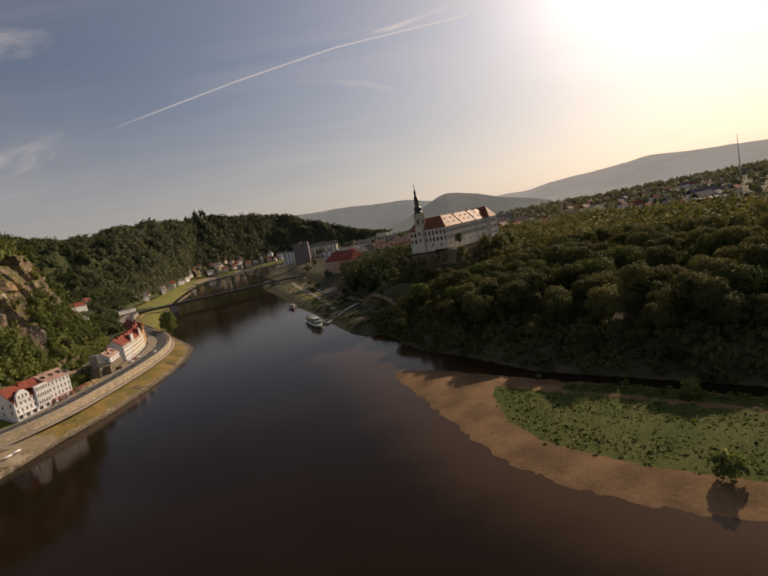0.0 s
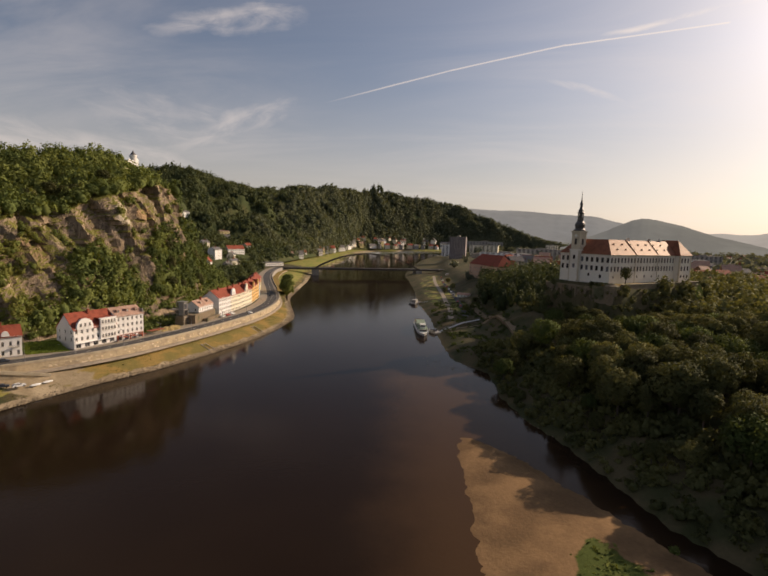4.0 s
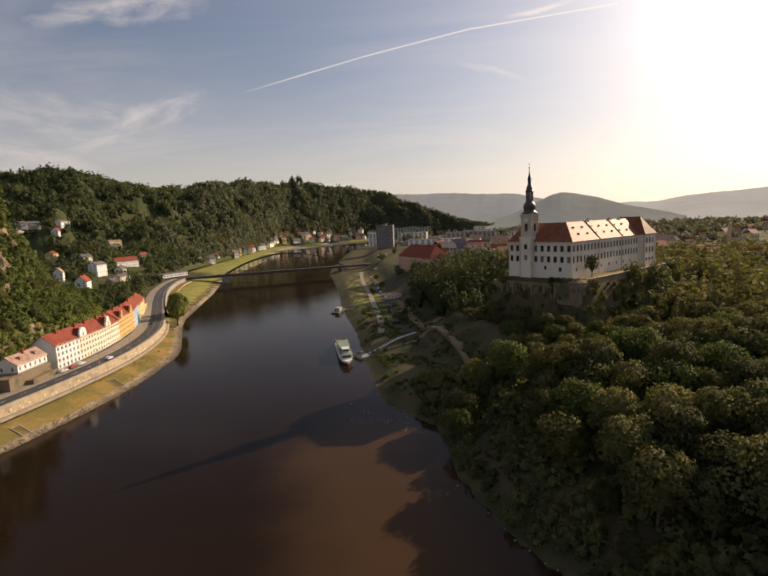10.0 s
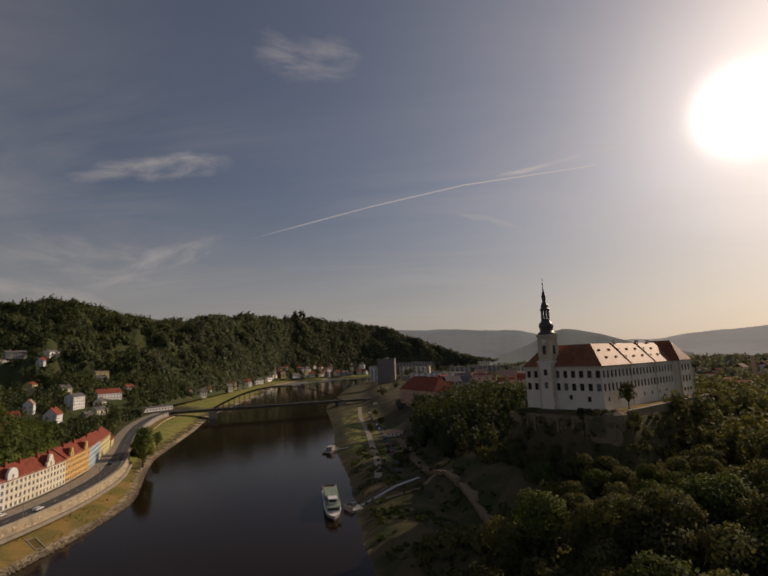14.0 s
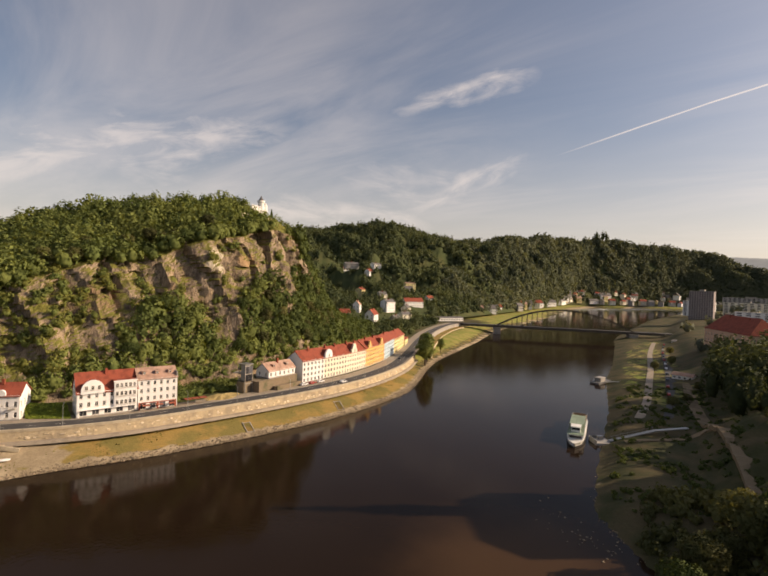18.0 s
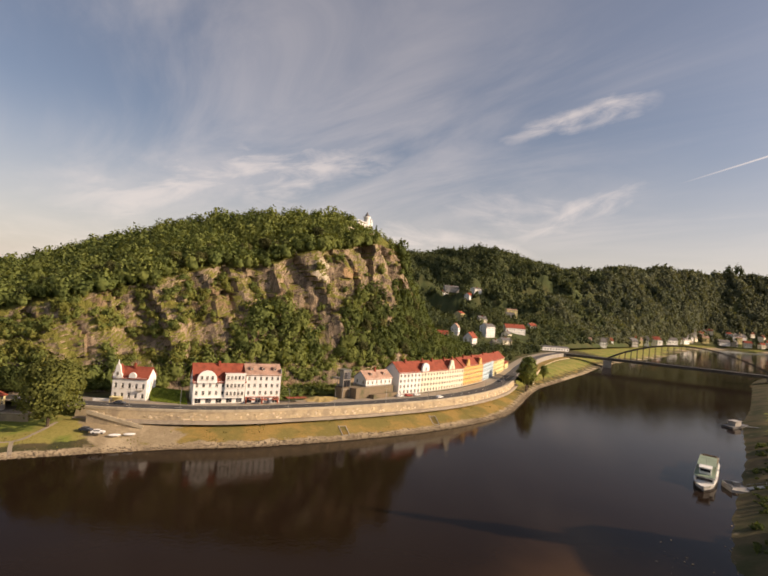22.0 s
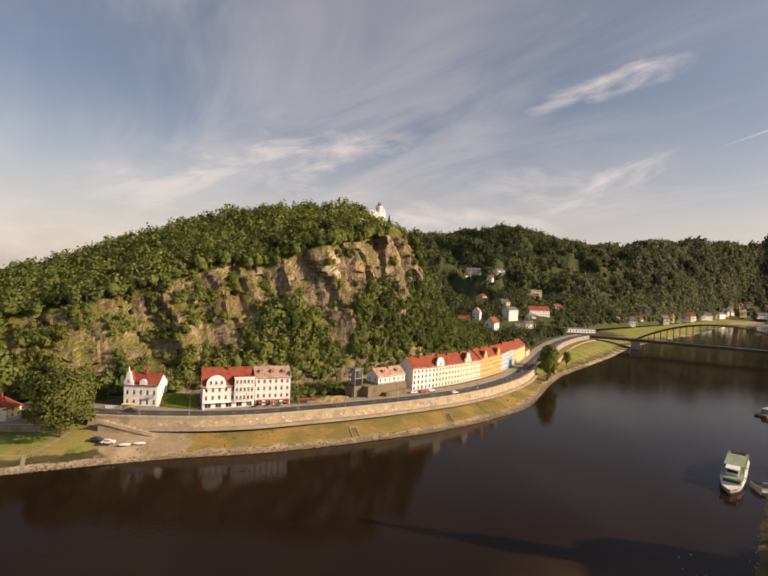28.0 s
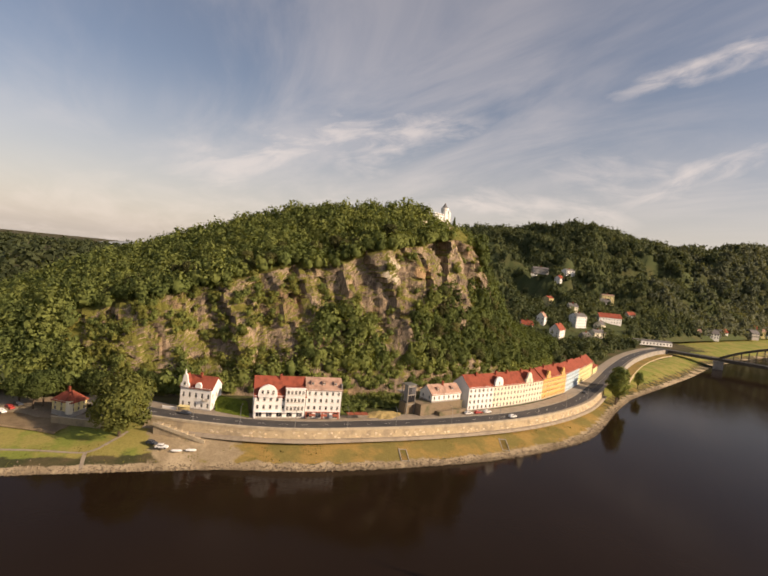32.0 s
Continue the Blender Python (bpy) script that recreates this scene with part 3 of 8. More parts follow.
def ground_height(x, y):
    dw = seg_distance(x, y, WEST_WATER)  # positive inland, on the west
    de = -seg_distance(x, y, EAST_WATER)  # the east line runs north, so inland is to its right
    far = smoothstep(y, 640, 1000)
    west = np.interp(dw, [-40, -8, 0, 3, 10, 22, 30, 60, 400], [-4, -1.6, 0, 0.8, 2.7, 5.6, 6.0, 7.5, 12])
    south = smoothstep(y, 400, 372)
    west = west * (1 - south) + south * np.interp(dw, [-40, -8, 0, 4, 14, 40, 90, 400], [-4, -1.6, 0, 1.0, 2.2, 4.5, 7.0, 14])
    quay = smoothstep(y, 500, 530) * (1 - far)
    east = np.interp(de, [-40, -6, 0, 4, 18, 45, 120, 600, 2500], [-3, -1, 0, 2.2, 8, 14, 20, 16, 20])
    flat = np.interp(de, [-40, -6, 0, 6, 14, 60, 400, 2500], [-3, -1, 0, 2.6, 4.0, 6, 12, 20])
    q = np.clip(quay + far, 0, 1)
    near_castle = smoothstep(de, 44, 74)
    east = east * (1 - q * (1 - near_castle)) + flat * q * (1 - near_castle)
    dc = castle_distance(x, y)
    mound = 40.4 - 20 * smoothstep(dc, 0, 6) - 18 * smoothstep(dc, 14, 80) + 2.0 * fbm(x, y, 17, 3, 6) * smoothstep(dc, 4, 12)
    mound = np.where(dc > 80, -10, mound * smoothstep(de, 14, 56) - 10 * smoothstep(de, 8, 0))
    east = np.maximum(east, mound)
    land = np.where(dw > -60, west, -4)
    land = np.maximum(land, np.where(de > -40, east, -4))
    rough = fbm(x, y, 60, 3, 1) * 0.9 * smoothstep(np.maximum(dw, de), 20, 120) * smoothstep(dc, 5, 20)
    return land + rough


def make_ground():
    def axis(lo, hi, step, ends):
        a = list(np.arange(lo, hi + step, step))
        s, v = step, a[0]
        left = []
        while v > ends[0]:
            s *= 1.16
            v -= s
            left.append(v)
        s, v = step, a[-1]
        while v < ends[1]:
            s *= 1.16
            v += s
            a.append(v)
        return np.array(left[::-1] + a)

    xs, ys = axis(-180, 300, 3.5, (-4600, 4600)), axis(230, 760, 3.5, (-3000, 4800))
    gx, gy = np.meshgrid(xs, ys)
    gz = ground_height(gx, gy)
    n, m = gx.shape
    verts = np.stack([gx, gy, gz], -1).reshape(-1, 3)
    i = np.arange((n - 1) * m).reshape(n - 1, m)[:, :-1].ravel()
    faces = np.stack([i, i + 1, i + m + 1, i + m], 1)
    c = verts
    dw, de = seg_distance(c[:, 0], c[:, 1], WEST_WATER), -seg_distance(c[:, 0], c[:, 1], EAST_WATER)
    nz = fbm(c[:, 0], c[:, 1], 23, 3, 4)
    ob = mesh_object("ground", verts, faces, "terrain", None, None, True)
    tagged(ob, "riverside ground of soil, gravel and dry grass", "ground", "", "structure")
    cover = np.zeros((len(c), 4))
    x, y = c[:, 0], c[:, 1]
    north = smoothstep(y, 610, 660)
    south = smoothstep(y, 408, 394)
    cover[:, 0] = smoothstep(dw, 1, 5) * smoothstep(dw, 40, 30) * (1 - 0.75 * south) * (1 - 0.5 * north)
    cover[:, 1] = np.maximum(smoothstep(dw, -6, -2) * smoothstep(dw, 5.5, 2), 0.3 * smoothstep(de, -6, -2) * smoothstep(de, 7, 3) * smoothstep(y, 480, 520))
    cover[:, 1] = np.maximum(cover[:, 1], smoothstep(y, 391, 399) * smoothstep(y, 434, 416) * smoothstep(dw, 3, 6) * smoothstep(dw, 26, 22) * 0.95)
    cover[:, 2] = np.maximum(smoothstep(dw, 6, 10) * smoothstep(dw, 42, 34) * np.maximum(south * 0.8, north * 0.7), smoothstep(de, 6, 10) * smoothstep(de, 52, 44) * smoothstep(y, 525, 550) * smoothstep(y, 1050, 950) * (0.05 + 0.3 * nz + 0.38 * smoothstep(y, 610, 670)))
    cover[:, 2] = np.maximum(cover[:, 2], smoothstep(y, 1000, 1100) * smoothstep(dw, 5, 10) * smoothstep(dw, 110, 90))
    cover[:, 2] = np.maximum(cover[:, 2], smoothstep(glade_distance(x, y), 1.2, 0.8))
    cover[:, 3] = np.maximum(south * smoothstep(dw, 34, 40) * smoothstep(dw, 75, 65), 0)
    a = ob.data.attributes.new("cover", "FLOAT_COLOR", "POINT")
    a.data.foreach_set("color", cover.astype(np.float32).ravel())


make_ground()


def make_water():
    xs = np.concatenate([np.arange(-3000, -400, 200), np.arange(-400, 400, 8), np.arange(400, 3000, 200)])
    ys = np.concatenate([np.arange(-2000, 0, 200), np.arange(0, 160, 20), np.arange(160, 720, 8), np.arange(720, 1200, 40), np.arange(1200, 3200, 200)])
    gx, gy = np.meshgrid(xs, ys)
    n, m = gx.shape
    verts = np.stack([gx, gy, 0 * gx], -1).reshape(-1, 3)
    i = np.arange((n - 1) * m).reshape(n - 1, m)[:, :-1].ravel()
    faces = np.stack([i, i + 1, i + m + 1, i + m], 1)
    ob = mesh_object("water", verts, faces, "water", None, None, True)
    x, y = verts[:, 0], verts[:, 1]
    shoal = polygon_distance(x, y, SHOAL)
    depth = np.clip(0.5 - shoal / 34, 0, 1)
    a = ob.data.attributes.new("depth", "FLOAT", "POINT")
    a.data.foreach_set("value", depth.astype(np.float32))
    tagged(ob, "wide dark brown river water with faint ripples", "river", "", "structure")


SHOAL = [(28, 470), (44, 430), (52, 380), (58, 340), (66, 300), (90, 262), (120, 240), (150, 290), (110, 350), (92, 395), (82, 440), (70, 480), (50, 492)]
make_water()


def bar_cover(x, y):
    """Positive where the bar is green: its broad top, and a strip along the side stream beyond a bare track."""
    edge = np.abs(seg_distance(x, y, BAR_IN)) + fbm(x, y, 9, 2, 8) * 1.2
    top = np.minimum(polygon_distance(x, y, BAR_GREEN), edge - 12)
    strip = np.where(polygon_distance(x, y, BAR_OUT + BAR_IN) > 0, 4.6 - np.abs(edge - 4.6), -9) - 9 * smoothstep(y, 342, 352)
    return np.maximum(top, strip)


def make_bar():
    """The gravel bar with its green top, one sheet."""
    poly = BAR_OUT + BAR_IN
    xs, ys = np.arange(52, 222, 1.6), np.arange(190, 424, 1.6)
    gx, gy = np.meshgrid(xs, ys)
    d = polygon_distance(gx, gy, poly) + fbm(gx, gy, 14, 3, 2) * 1.2
    tip = smoothstep(gy, 420, 350)
    z = np.interp(d, [-8, 0, 3, 9, 30], [-0.9, 0.08, 0.4, 0.85, 1.3]) * (0.7 + 0.5 * tip) + fbm(gx, gy, 6, 3, 3) * 0.07 * (d > 0) - 0.75 * smoothstep(gy, 393, 420)
    n, m = gx.shape
    keep = d > -7
    verts = np.stack([gx, gy, z], -1).reshape(-1, 3)
    i = np.arange((n - 1) * m).reshape(n - 1, m)[:, :-1].ravel()
    faces = np.stack([i, i + 1, i + m + 1, i + m], 1)
    faces = faces[keep.ravel()[faces].all(1)]
    ob = mesh_object("sandbar", verts, faces, "bar", None, None, True)
    cover = np.zeros((len(verts), 4))
    cover[:, 0] = smoothstep(bar_cover(verts[:, 0], verts[:, 1]), -2, 2)
    a = ob.data.attributes.new("cover", "FLOAT_COLOR", "POINT")
    a.data.foreach_set("color", cover.astype(np.float32).ravel())
    tagged(ob, "bare brown sand and gravel bar in the river", "sandbar", "", "structure")
    return poly


BAR_GREEN = [(101, 368), (92, 352), (88, 330), (92, 311), (105, 291), (120, 276), (150, 250), (208, 218), (178, 272), (152, 304), (126, 337), (110, 357)]
BAR = make_bar()


# ---- the cliff hill above the road ----
HILL_Y = [150, 250, 320, 351, 374, 402, 430, 461, 487, 512, 540, 565, 590, 607, 630, 660, 700, 760]
HILL = {  # for each y: foot x, foot z, cliff base x z, cliff top x z, ridge x z
    150: (-230, 8, -260, 10, -300, 12, -400, 12), 250: (-200, 8, -225, 11, -262, 14, -370, 14),
    320: (-172, 9, -190, 13, -222, 23, -335, 26), 351: (-160, 9, -172, 15, -200, 34, -318, 44),
    374: (-153, 9, -160, 14, -186, 39, -305, 56), 402: (-143, 9, -146, 14, -177, 48, -288, 67),
    430: (-137, 9, -142, 20, -173, 57, -270, 79), 461: (-132, 9, -140, 30, -170, 68, -250, 92),
    487: (-128, 9, -140, 40, -166, 70, -236, 101), 512: (-124, 9, -136, 38, -158, 82, -220, 106),
    540: (-122, 9, -137, 45, -160, 88, -205, 110), 565: (-124, 9, -143, 48, -162, 95, -196, 111),
    590: (-128, 9, -148, 40, -164, 92, -190, 106), 607: (-133, 10, -154, 34, -172, 72, -200, 90),
    630: (-142, 10, -162, 26, -185, 48, -225, 68), 660: (-156, 11, -180, 20, -210, 34, -260, 52),
    700: (-182, 11, -215, 16, -250, 26, -300, 40), 760: (-230, 12, -270, 16, -320, 24, -380, 34),
}


def hill_nodes(y):
    rows = np.array([HILL[k] for k in HILL_Y], float)
    return np.stack([np.interp(y, HILL_Y, rows[:, i]) for i in range(8)], -1)


def hill_surface(y, v):
    """A point of the smooth hill: y along the bank, v from 0 (foot) over 1 (cliff base), 2 (cliff top), 3 (ridge) to 4 (behind)."""
    r = hill_nodes(y)
    xs = np.stack([r[..., 0], r[..., 2], r[..., 4], r[..., 6], r[..., 6] - 260], -1)
    zs = np.stack([r[..., 1], r[..., 3], r[..., 5], r[..., 7], r[..., 7] * 0.5], -1)
    i = np.clip(v.astype(int), 0, 3)
    t = v - i
    tx = np.take_along_axis(xs, i[..., None], -1)[..., 0] * (1 - t) + np.take_along_axis(xs, i[..., None] + 1, -1)[..., 0] * t
    tz = np.take_along_axis(zs, i[..., None], -1)[..., 0] * (1 - t) + np.take_along_axis(zs, i[..., None] + 1, -1)[..., 0] * t
    return tx, tz


def blocks(y, z, step, tall, seed):
    """Tilted block faces: the offset of the nearest block's face, and how near its border lies."""
    rng = np.random.RandomState(seed)
    ys, zs = np.meshgrid(np.arange(330, 650, step), np.arange(-5, 130, step * tall), indexing="ij")
    ys = (ys + rng.uniform(-0.5, 0.5, ys.shape) * step).ravel()
    zs = (zs + rng.uniform(-0.5, 0.5, zs.shape) * step * tall).ravel()
    off, ty, tz = rng.uniform(-1, 1, len(ys)), rng.uniform(-0.4, 0.4, len(ys)), rng.uniform(-0.09, 0.09, len(ys))
    wy, wz = y + fbm(y, z, step * 1.5, 2, seed) * step * 0.18 + z * 0.12, z + fbm(y, z, step, 2, seed + 1) * step * 0.15
    best, second, who = np.full(y.shape, 1e9), np.full(y.shape, 1e9), np.zeros(y.shape, int)
    for k in range(len(ys)):
        d = np.abs(wy - ys[k]) * 0.75 + np.hypot(wy - ys[k], (wz - zs[k]) / tall) * 0.6
        nearer = d < best
        second = np.where(nearer, best, np.minimum(second, d))
        best, who = np.where(nearer, d, best), np.where(nearer, k, who)
    face = off[who] * step * 0.2 + ty[who] * (wy - ys[who]) + tz[who] * (wz - zs[who])
    return face, np.clip((second - best) / (0.12 * step), 0, 1)


def rock_relief(y, z):
    """Slabs, clefts and ledges of the cliff, in metres towards the river."""
    big, crack = blocks(y, z, 16.0, 2.5, 101)
    small, fine = blocks(y, z, 6.5, 1.5, 202)
    return fbm(y, z * 0.35, 60, 2, 11) * 4 + big * 1.1 - 1.5 * (1 - crack) + small * 0.4 - 0.35 * (1 - fine) + fbm(y, z, 5, 3, 13) * 0.35


CLIFF_Y = (366, 612)


def make_hill():
    ys = np.concatenate([np.arange(150, 340, 6), np.arange(340, 640, 1.5), np.arange(640, 762, 6)])
    vs = np.concatenate([np.linspace(0, 0.92, 10), np.linspace(0.95, 2.0, 60), np.linspace(2.08, 3, 18), np.linspace(3.2, 4, 5)])
    gy, gv = np.meshgrid(ys, vs, indexing="ij")
    x, z = hill_surface(gy, gv)
    on = smoothstep(gv, 0.6, 1.1) * smoothstep(gv, 2.12, 1.97) * smoothstep(gy, CLIFF_Y[0] - 14, CLIFF_Y[0] + 12) * smoothstep(gy, CLIFF_Y[1] + 6, CLIFF_Y[1] - 8)
    x = x + rock_relief(gy, z) * on + (1 - on) * fbm(gy, z, 40, 3, 8) * 1.5
    z = z + (1 - on) * fbm(gy, x, 36, 3, 9) * 1.2 * smoothstep(gv, 0, 0.5) + on * fbm(gy, z, 9, 2, 19) * 0.4
    n, m = x.shape
    verts = np.stack([x, gy, z], -1).reshape(-1, 3)
    i = np.arange((n - 1) * m).reshape(n - 1, m)[:, :-1].ravel()
    faces = np.stack([i, i + 1, i + m + 1, i + m], 1)
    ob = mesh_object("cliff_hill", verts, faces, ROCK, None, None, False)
    tagged(ob, "steep brown sandstone cliff with ledges and grassy patches", "cliff", "", "structure")
    return verts.reshape(n, m, 3)


def rock_material():
    """Brown and grey sandstone; moss and grass where it lies flatter."""
    m = bpy.data.materials.new("sandstone")
    m.use_nodes = True
    k = Nodes(m.node_tree)
    p = m.node_tree.nodes["Principled BSDF"]
    geo = k.add("ShaderNodeNewGeometry")
    pos = geo.outputs["Position"]
    squash = k.add("ShaderNodeMapping")
    squash.inputs["Scale"].default_value = (1, 1, 0.35)
    m.node_tree.links.new(pos, squash.inputs[0])
    streaks = k.noise(squash.outputs[0], 0.22, 6, 0.62)
    col = k.mix(k.span(streaks, 0.36, 0.66), (0.37, 0.28, 0.19), (0.155, 0.12, 0.092))
    col = k.mix(k.span(k.noise(pos, 0.045, 3), 0.55, 0.68), col, (0.25, 0.17, 0.10))
    col = k.mix(k.span(k.noise(pos, 0.03, 3, 0.5, 0.4), 0.66, 0.74), col, (0.36, 0.29, 0.19))
    for at, size, tone in (((-146, 518, 75), 11, (0.56, 0.49, 0.37)), ((-152, 540, 73), 7, (0.42, 0.27, 0.14)), ((-140, 448, 38), 9, (0.5, 0.38, 0.24)), ((-145, 489, 66), 9, (0.5, 0.42, 0.27))):
        near = k.math("SUBTRACT", 1.0, k.math("DIVIDE", k.vec("DISTANCE", pos, at), size))
        near = k.math("ADD", near, k.math("MULTIPLY", k.math("SUBTRACT", k.noise(squash.outputs[0], 0.3, 4), 0.5), 1.6))
        col = k.mix(k.span(near, 0.1, 0.4, (0, 0.85)), col, tone)
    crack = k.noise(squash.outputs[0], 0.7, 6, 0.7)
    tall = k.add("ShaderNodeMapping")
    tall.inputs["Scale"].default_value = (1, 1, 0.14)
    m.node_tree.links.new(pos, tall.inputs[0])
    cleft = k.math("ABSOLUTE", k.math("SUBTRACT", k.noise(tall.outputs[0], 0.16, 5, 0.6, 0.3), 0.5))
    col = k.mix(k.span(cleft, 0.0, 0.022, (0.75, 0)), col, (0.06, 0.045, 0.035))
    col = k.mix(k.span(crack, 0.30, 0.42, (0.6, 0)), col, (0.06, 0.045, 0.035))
    sep = k.add("ShaderNodeSeparateXYZ")
    m.node_tree.links.new(geo.outputs["True Normal"], sep.inputs[0])
    sep2 = k.add("ShaderNodeSeparateXYZ")
    m.node_tree.links.new(pos, sep2.inputs[0])
    flat = k.math("ADD", k.math("ABSOLUTE", sep.outputs["Z"]), k.math("MULTIPLY", k.math("SUBTRACT", k.noise(pos, 0.16, 5), 0.5), 1.5))
    green = k.mix(k.noise(pos, 0.3, 4), (0.13, 0.145, 0.03), (0.20, 0.17, 0.045))
    col = k.mix(k.span(k.math("ADD", flat, k.span(sep2.outputs["Y"], 500, 380, (0, 0.08))), 0.5, 0.72), col, green)
    m.node_tree.links.new(col, p.inputs["Base Color"])
    p.inputs["Roughness"].default_value, p.inputs["Specular IOR Level"].default_value = 0.95, 0.15
    b = k.add("ShaderNodeBump")
    b.inputs["Strength"].default_value, b.inputs["Distance"].default_value = 0.9, 1.2
    m.node_tree.links.new(k.math("ADD", crack, streaks), b.inputs["Height"])
    m.node_tree.links.new(b.outputs[0], p.inputs["Normal"])
    return m


ROCK = rock_material()
HILL_GRID = make_hill()

# ---- the wooded valley side further up the river: foot, middle, crest ----
VALLEY = [
    ((-255, 540, 14), (-540, 740, 70), (-980, 900, 185)), ((-245, 720, 12), (-480, 1000, 60), (-790, 1190, 207)),
    ((-255, 860, 12), (-430, 1090, 68), (-600, 1280, 219)), ((-262, 1000, 12), (-420, 1250, 90), (-565, 1500, 201)),
    ((-300, 1300, 10), (-400, 1560, 105), (-500, 1800, 231)), ((-385, 1900, 8), (-380, 2080, 115), (-370, 2200, 254)),
    ((-190, 2300, 8), (-150, 2400, 110), (-80, 2540, 234)), ((60, 2460, 8), (80, 2510, 90), (98, 2560, 164)),
    ((280, 2570, 8), (300, 2590, 40), (323, 2620, 66)), ((470, 2600, 8), (480, 2620, 14), (490, 2650, 18)),
]


def valley_surface(u, v):
    """u along the valley (0 to 9), v from 0 (foot) to 2 (crest) and 3 (behind)."""
    a = np.array(VALLEY, float)
    back = a[:, 2] + (a[:, 2] - a[:, 1]) * np.array([1.2, 1.2, -0.5])
    a = np.concatenate([a, back[:, None]], 1)
    i = np.clip(u.astype(int), 0, len(a) - 2)
    t = (u - i)[..., None]
    t = t * t * (3 - 2 * t) * 0.5 + t * 0.5
    rows = a[i] * (1 - t[..., None]) + a[i + 1] * t[..., None]
    j = np.clip(v.astype(int), 0, 2)
    s = (v - j)[..., None]
    lo = np.take_along_axis(rows, j[..., None, None], -2)[..., 0, :]
    hi = np.take_along_axis(rows, j[..., None, None] + 1, -2)[..., 0, :]
    p = lo * (1 - s) + hi * s
    w = smoothstep(v, 0.1, 1.0)
    p[..., 2] += (fbm(p[..., 0], p[..., 1], 210, 4, 21) * (8 + 24 * smoothstep(v, 2.0, 1.3)) + fbm(p[..., 0], p[..., 1], 600, 2, 22) * 5 - 26 * smoothstep(v, 1.0, 2.0)) * w * smoothstep(9 - u, 0, 2)
    return p


def make_valley():
    u, v = np.meshgrid(np.linspace(0, 9, 150), np.linspace(0, 3, 46), indexing="ij")
    p = valley_surface(u, v)
    n, m = u.shape
    i = np.arange((n - 1) * m).reshape(n - 1, m)[:, :-1].ravel()
    faces = np.stack([i, i + m, i + m + 1, i + 1], 1)
    ob = mesh_object("valley_hill", p.reshape(-1, 3), faces, "undergrowth", None, None, True)
    tagged(ob, "long wooded valley side above the river bend", "hill", "", "structure")


make_valley()


def far_hill(name, az, rise, distance, mat, foot=-10.0, seed=0):
    """A far range: heights as tangents of the angle above the eye, by azimuth."""
    a = np.linspace(az[0], az[-1], 160)
    h = np.interp(a, az, rise)
    h = np.convolve(np.pad(h, 5, "edge"), np.ones(11) / 11, "valid")
    h = h + fbm(a, a * 0, 9, 4, seed) * 0.0016
    rows = []
    for f in np.linspace(0, 1, 14):
        r = distance * (0.72 + 0.28 * f)
        z = 64 + h * distance
        zz = foot + (z - foot) * (f * f * (3 - 2 * f)) 
        rows.append(np.stack([65 + r * np.sin(np.radians(a)), 330 + r * np.cos(np.radians(a)), zz], -1))
    p = np.stack(rows)
    n, m = p.shape[:2]
    i = np.arange((n - 1) * m).reshape(n - 1, m)[:, :-1].ravel()
    faces = np.stack([i, i + 1, i + m + 1, i + m], 1)
    ob = mesh_object(name, p.reshape(-1, 3), faces, mat, None, None, True)
    tagged(ob, "far hazy wooded hill range on the skyline", "hill", "", "structure")


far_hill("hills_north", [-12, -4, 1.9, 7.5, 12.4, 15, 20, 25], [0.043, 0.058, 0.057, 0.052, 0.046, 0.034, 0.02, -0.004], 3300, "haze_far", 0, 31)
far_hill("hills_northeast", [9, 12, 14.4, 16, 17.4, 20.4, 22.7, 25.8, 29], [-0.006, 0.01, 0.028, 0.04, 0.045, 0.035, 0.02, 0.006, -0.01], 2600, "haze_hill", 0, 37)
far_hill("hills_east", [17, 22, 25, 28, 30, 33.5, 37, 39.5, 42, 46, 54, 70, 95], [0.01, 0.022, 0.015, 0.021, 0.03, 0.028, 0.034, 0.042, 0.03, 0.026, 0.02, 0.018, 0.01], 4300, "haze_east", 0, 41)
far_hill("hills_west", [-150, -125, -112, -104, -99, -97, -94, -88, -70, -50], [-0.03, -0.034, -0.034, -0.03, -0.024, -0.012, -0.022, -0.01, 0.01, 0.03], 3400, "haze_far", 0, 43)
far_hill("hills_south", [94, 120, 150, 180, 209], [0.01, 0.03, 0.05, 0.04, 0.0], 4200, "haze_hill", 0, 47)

# ---- buildings: general ----
PANE = {}


